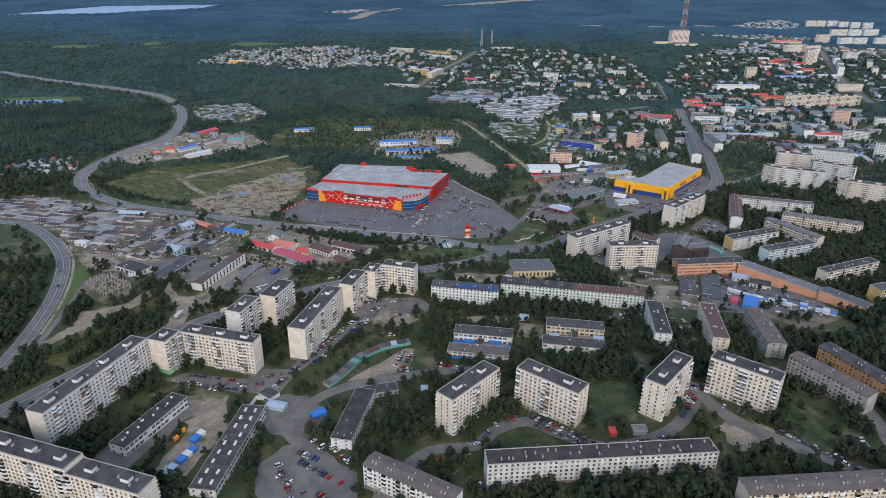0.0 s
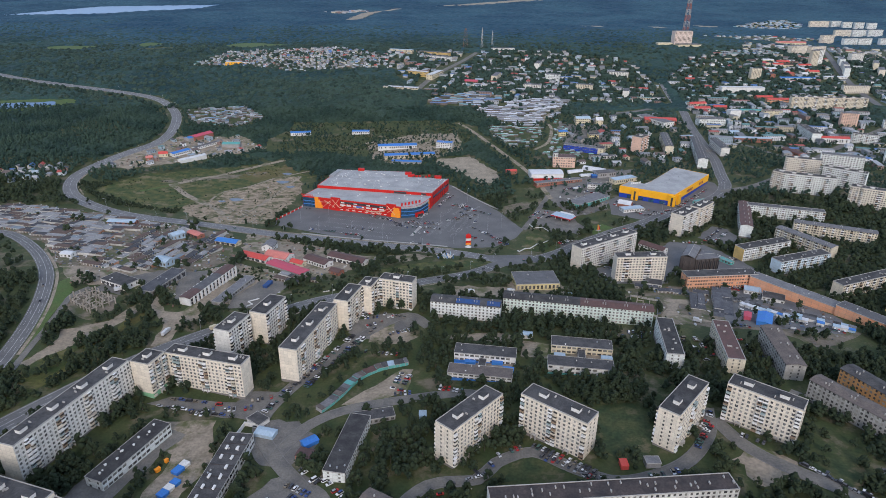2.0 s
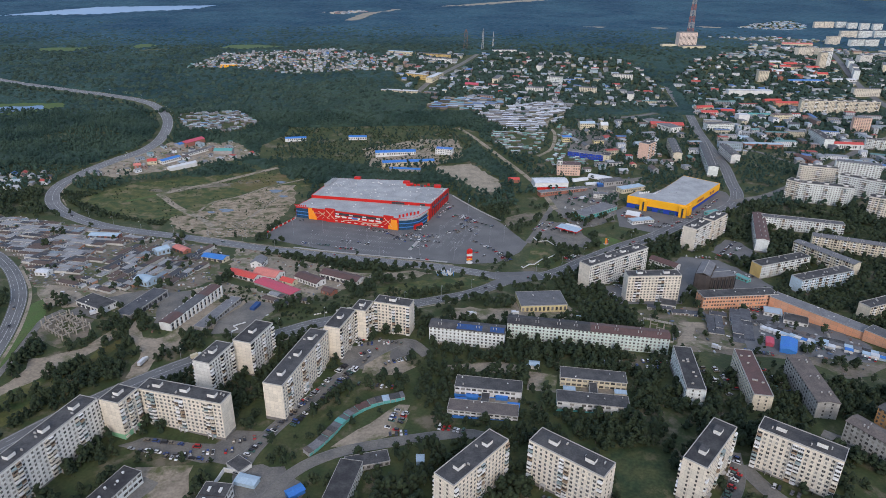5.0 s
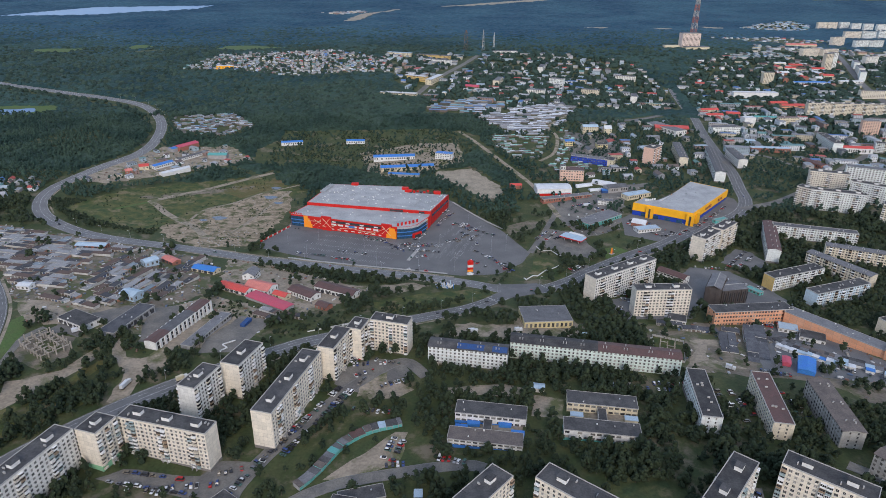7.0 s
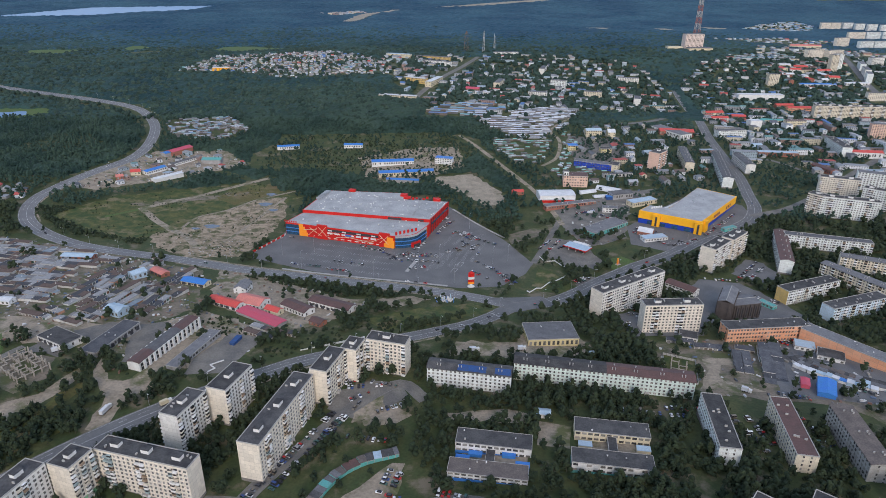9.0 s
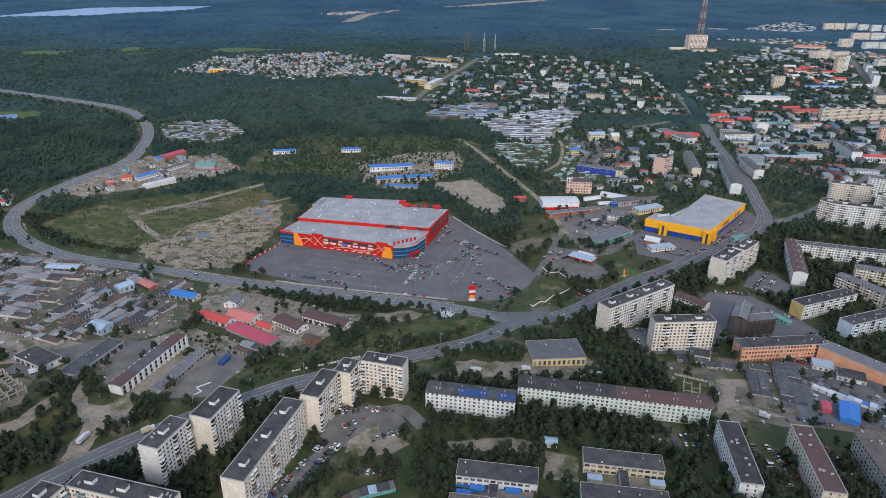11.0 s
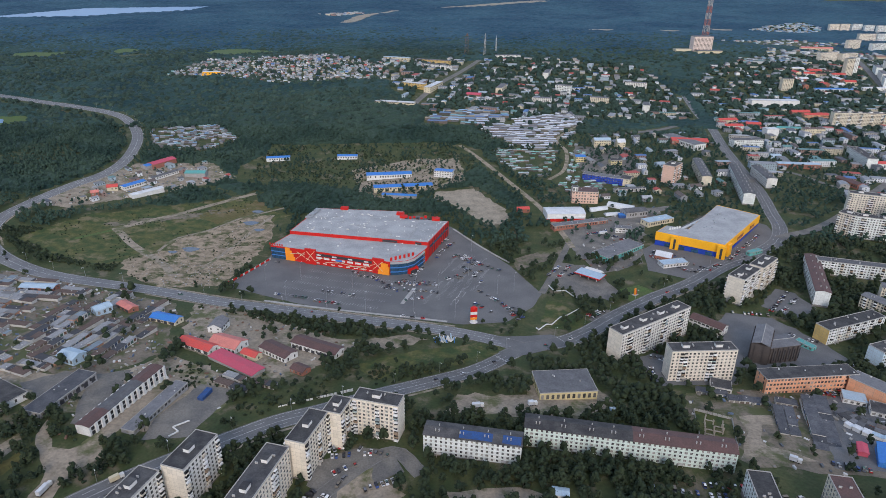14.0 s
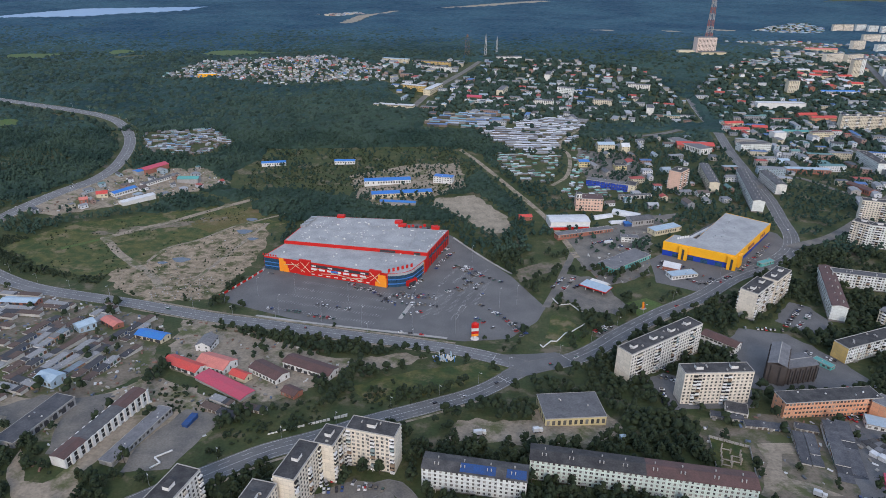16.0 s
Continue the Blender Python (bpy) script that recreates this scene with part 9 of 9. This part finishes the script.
# ---- sign pylon and blue sculpture ----
py_sign = thing("sign_pylon", 26.4, 696.5, 10, "tall white and red sign pylon on a round kerb", "sign")
part("kerb", Solid().pole(0, 0, -0.5, 0.5, 3.6, 3.6, 16), "white", py_sign)
part("column", Solid().box(-1.0, -0.5, 0.3, 1.0, 0.5, 7.0), "white", py_sign)
for k, (z0, z1, m_name) in enumerate(((3.0, 5.0, "orange_wall"), (5.4, 7.6, "red_wall"), (8.0, 10.6, "white"), (10.9, 15.0, "red_wall"))):
    part("sign_panel", Solid().box(-3.0, -0.8, z0, 3.0, 0.8, z1, True), m_name, py_sign)
part("sign_crown", Solid().pole(0, 0, 15.0, 16.0, 2.6, 1.4, 12), "red_wall", py_sign)
sculpture = thing("crystal_sculpture", 1.0, 657.5, 0, "blue and white crystal sculpture on the verge", "sculpture")
rnd = random.Random(8)
for k in range(34):
    a, tilt = rnd.uniform(0, 6.28), rnd.uniform(0.2, 0.9)
    px, py2 = rnd.uniform(-8.5, 8.5), rnd.uniform(-3, 3)
    ln = rnd.uniform(3.0, 7.5)
    part("crystal", Solid().beam((px, py2, -0.3), (px + ln * math.sin(tilt) * math.cos(a), py2 + ln * math.sin(tilt) * math.sin(a) * 0.5, ln * math.cos(tilt)), rnd.uniform(0.5, 1.1)), rnd.choice(("roof_blue", "white", "roof_pale", "white")), sculpture)

# ---- concrete skeleton of an unfinished building ----
def concrete_frame(x, y, turn, nx, ny, high, words):
    """Pillars on a grid, some fallen, with beams between their heads."""
    b = thing("concrete_frame", x, y, turn, words, "ruin")
    for i in range(nx):
        for j in range(ny):
            px, py2 = (i - (nx - 1) / 2) * 5, (j - (ny - 1) / 2) * 5.5
            if (i * 3 + j * 5) % 11 == 0:
                continue
            part("pillar", Solid().box(px - 0.4, py2 - 0.4, -4, px + 0.4, py2 + 0.4, high + ((i * 7 + j * 3) % 4) * 0.9), "ruin_concrete", b)
            if i < nx - 1 and (i + j * 2) % 7:
                part("beam", Solid().box(px + 0.3, py2 - 0.25, high - 1.4, px + 4.7, py2 + 0.25, high - 0.8, True), "ruin_concrete", b)
            if j < ny - 1 and (i * 2 + j) % 6:
                part("beam", Solid().box(px - 0.25, py2 + 0.3, high - 1.4, px + 0.25, py2 + 5.2, high - 0.85, True), "ruin_concrete", b)


concrete_frame(-302, 512, -34, 8, 5, 4.6, "unfinished grey concrete frame on weedy ground")
concrete_frame(178, 537, 70, 4, 3, 3.2, "low rusty concrete frame in a fenced yard")
yard_fence = thing("yard_fence", 180, 537, 0, "pale concrete panel fence round a yard", "fence")
for (xa, ya), (xb, yb) in zip([(174, 562), (196, 551), (184, 513), (164, 522)], [(196, 551), (184, 513), (164, 522), (174, 562)]):
    n = int(math.hypot(xb - xa, yb - ya) / 3)
    for k in range(n):
        px, py = xa + (xb - xa) * (k + 0.5) / n, ya + (yb - ya) * (k + 0.5) / n
        z = high_at(px, py) - high_at(180, 537)
        part("fence_panel", Solid().turned(px - 180, py - 537, math.degrees(math.atan2(yb - ya, xb - xa)), 2.8, 0.14, z - 0.5, z + 2.1), "concrete", yard_fence)

# ---- kerbed islands and a pale walkway on the car park ----
walkway = Solid()
ribbon([(-40, 733), (-35, 752), (-30, 771)], 0, 4.0, 0.2, walkway)
tagged(new("walkway", walkway.mesh("walkway", "concrete")), "pale concrete walkway across the car park", "walkway", kind="structure")
for px, py, tn, ln in ((10, 738, 70, 11), (17, 756, 70, 11)):
    island = thing("parking_island", px, py, tn, "kerbed island with white painted edge", "traffic island")
    z = high_at(px, py)
    for x0, y0, x1, y1 in ((-ln / 2, -2.4, ln / 2, -2.1), (-ln / 2, 2.1, ln / 2, 2.4), (-ln / 2, -2.1, -ln / 2 + 0.3, 2.1), (ln / 2 - 0.3, -2.1, ln / 2, 2.1)):
        part("kerb", Solid().box(x0, y0, -0.6, x1, y1, 0.42), "faded_paint", island)
    part("paving", Solid().box(-ln / 2 + 0.3, -2.1, -0.6, ln / 2 - 0.3, 2.1, 0.34), "asphalt", island)

# ---- pale verges round the mall car park ----
for pts, wide in (([(-170, 731.5), (-121, 721), (-77, 712), (-34, 704), (3, 696)], 3.2), ([(10, 932), (36, 887), (60, 849), (71, 834)], 2.6)):
    verge = Solid()
    ribbon(pts, 0, wide, 0.30, verge, thick=0.15)
    tagged(new("pavement_verge", verge.mesh("pavement_verge", "concrete")), "pale worn paved verge edging the car park", "pavement", kind="structure")

# ---- parking bays ----
bays = Solid()


def bay_row(x0, y0, x1, y1, deep=5.0):
    d = math.hypot(x1 - x0, y1 - y0)
    turn = math.degrees(math.atan2(y1 - y0, x1 - x0))
    n = int(d / 2.7)
    for k in range(n):
        t = k / n
        px, py = x0 + (x1 - x0) * t, y0 + (y1 - y0) * t
        c, s = math.cos(radians(turn)), math.sin(radians(turn))
        z = high_at(px, py)
        w = 0.13
        pts = [(px - c * w + s * deep / 2, py - s * w - c * deep / 2), (px + c * w + s * deep / 2, py + s * w - c * deep / 2), (px + c * w - s * deep / 2, py + s * w + c * deep / 2), (px - c * w - s * deep / 2, py - s * w + c * deep / 2)]
        bays.face([(q, r, high_at(q, r) + 0.2) for q, r in pts])


for r in range(5):
    o = r * 16.0
    bay_row(-165 + o * 0.33, 752 + o * 0.95, -60 + o * 0.33, 722 + o * 0.95)
for r in range(5):
    o = r * 15.0
    bay_row(-20 + o * 0.8, 735 + o * 0.5, -2 + o * 0.8, 790 + o * 0.5)
for r in range(3):
    o = r * 15.0
    bay_row(-5 + o, 808 + o * 0.4, 18 + o, 862 - o * 0.5)
tagged(new("parking_bay_marking", bays.mesh("parking_bay_marking", "faded_paint")), "faded white parking bay lines on asphalt", "marking", kind="stuff")

# ---- rubble, boulders and junk on the bare ground ----
junk = Solid()
rnd = random.Random(21)
for k in range(520):
    px, py = in_poly(FIELD, rnd)
    if rnd.random() < 0.5:
        px, py = -235 - 50 * rnd.random() ** 1.4 + rnd.uniform(-6, 6), 757 + 60 * rnd.random()
    a, b2, c2 = rnd.uniform(0.3, 1.7), rnd.uniform(0.3, 1.2), rnd.uniform(0.1, 0.7)
    z = high_at(px, py)
    junk.turned(px, py, rnd.uniform(0, 180), a, b2, z - 0.3, z + c2)
tagged(new("rubble", junk.mesh("rubble", "stone")), "scattered concrete rubble and boulders", "rubble", kind="stuff")
clutter = Solid()
for poly, n in (([(-374, 587), (-308, 592), (-253, 568), (-213, 617), (-150, 590), (-150, 545), (-200, 500), (-217, 471), (-262, 526), (-333, 540)], 170), ([(-229, 715), (-174, 706), (-100, 660), (-67, 655), (-80, 625), (-105, 598), (-134, 586), (-189, 619), (-214, 638)], 110), ([(165, 552), (178, 586), (213, 594), (314, 590), (346, 540), (330, 490), (301, 458), (274, 490), (236, 492), (185, 502)], 200)):
    for k in range(n):
        px, py = in_poly(poly, rnd)
        if not is_free(px, py):
            continue
        z = high_at(px, py)
        clutter.turned(px, py, rnd.uniform(0, 180), rnd.uniform(0.6, 3.6), rnd.uniform(0.5, 1.8), z - 0.3, z + rnd.uniform(0.4, 1.5))
for poly, n in (([(-600, 745), (-543, 800), (-465, 779), (-380, 767), (-317, 734), (-246, 715), (-215, 626), (-253, 568), (-308, 592), (-374, 587), (-434, 662), (-540, 700)], 900), ([(-510, 955), (-485, 1040), (-464, 1120), (-362, 1155), (-315, 1109), (-369, 1052), (-468, 958)], 320), ([(140, 925), (260, 990), (300, 1000), (255, 950), (232, 890), (215, 830), (165, 800), (140, 880)], 120)):
    for k in range(n):
        px, py = in_poly(poly, rnd)
        if not is_free(px, py):
            continue
        z = high_at(px, py)
        clutter.turned(px, py, rnd.uniform(0, 180), rnd.uniform(0.6, 3.6), rnd.uniform(0.5, 1.8), z - 0.3, z + rnd.uniform(0.4, 1.5))
tagged(new("yard_clutter", clutter.mesh("yard_clutter", "junk")), "crates, containers and scrap in the yards", "clutter", kind="stuff")

# ---- small things of the courtyards ----
for px, py, tn, ln, dp, m_name in ((-162, 291, 66, 15, 6.5, "roof_pale"), (-157.5, 303.5, 66, 5, 6, "roof_blue"), (-155.8, 308.5, 66, 4, 6, "white"), (-154, 313, 66, 4, 6, "roof_blue"), (-156.5, 323, 66, 6, 6, "roof_blue"), (-154.5, 328.5, 66, 4, 6, "white"), (-168.5, 323, 60, 3, 2.5, "orange_wall"), (-166.5, 331, 60, 2, 2, "orange_wall")):
    building(px, py, tn, ln, dp * 0.8, 2.2, m_name, m_name, "small painted playground shelter", "shelter", "shelter", storeys=0, rim=False)
sheet = part("blue_sheeting", Solid().box(-8, -6.2, 0, 12, -0.3, 0.12, True), "blue_sheet", None)
sheet.matrix_world = pose(18.6, 507.0, high_at(18.6, 507.0) + 16.62, 0, 0, -9.8) @ pose(0, 0, 0, 12.3, 0, 0)
tagged(sheet, "blue roofing sheets on the white block", "roofing")
sheet = part("blue_sheeting", Solid().box(18, -6.2, 0, 29, -0.3, 0.12, True), "blue_sheet", None)
sheet.matrix_world = pose(18.6, 507.0, high_at(18.6, 507.0) + 16.62, 0, 0, -9.8) @ pose(0, 0, 0, 12.3, 0, 0)
tagged(sheet, "blue roofing sheets on the white block", "roofing")
wall = thing("white_fence", -88, 563, 24, "broken white concrete fence beside the road", "fence")
for k in range(22):
    if k % 7 == 3:
        continue
    part("fence_panel", Solid().box(-26 + k * 2.4, -0.1, -1.5, -24 + k * 2.4, 0.1, 1.6), "white", wall)


# ---- heating pipes on low posts, with square bends ----
def heating_pipe(points, words):
    x0, y0 = points[0]
    b = thing("heating_pipe", x0, y0, 0, words, "pipe")
    z0 = high_at(x0, y0)
    for (xa, ya), (xb, yb) in zip(points, points[1:]):
        za, zb = high_at(xa, ya) - z0 + 1.1, high_at(xb, yb) - z0 + 1.1
        part("pipe_length", Solid().beam((xa - x0, ya - y0, za), (xb - x0, yb - y0, zb), 0.75), "white", b)
        part("post", Solid().box(xa - x0 - 0.2, ya - y0 - 0.2, za - 2.5, xa - x0 + 0.2, ya - y0 + 0.2, za - 0.3), "concrete", b)


heating_pipe([(81, 687), (83, 683), (91, 694), (96, 694), (106, 709), (111, 711), (126, 726)], "white lagged heating pipe with square bends")
heating_pipe([(105, 776), (109, 763), (120, 765), (126, 752), (132, 747)], "white lagged heating pipe beside the yard")
heating_pipe([(-172, 518), (-168, 523), (-173, 527), (-165, 534)], "white lagged heating pipe below the road")

# ---- the monument on the triangular lawn ----
monument = thing("monument", 187, 757, 35, "orange-red stepped monument on a triangular lawn", "monument")
part("base", Solid().box(-2.6, -2.0, -1, 2.6, 2.0, 0.7), "concrete", monument)
part("stele", Solid().box(-1.6, -0.5, 0.7, 0.2, 0.5, 7.5), "orange_wall", monument)
part("wing", Solid().box(0.2, -0.4, 0.7, 1.7, 0.4, 4.6), "red_wall", monument)
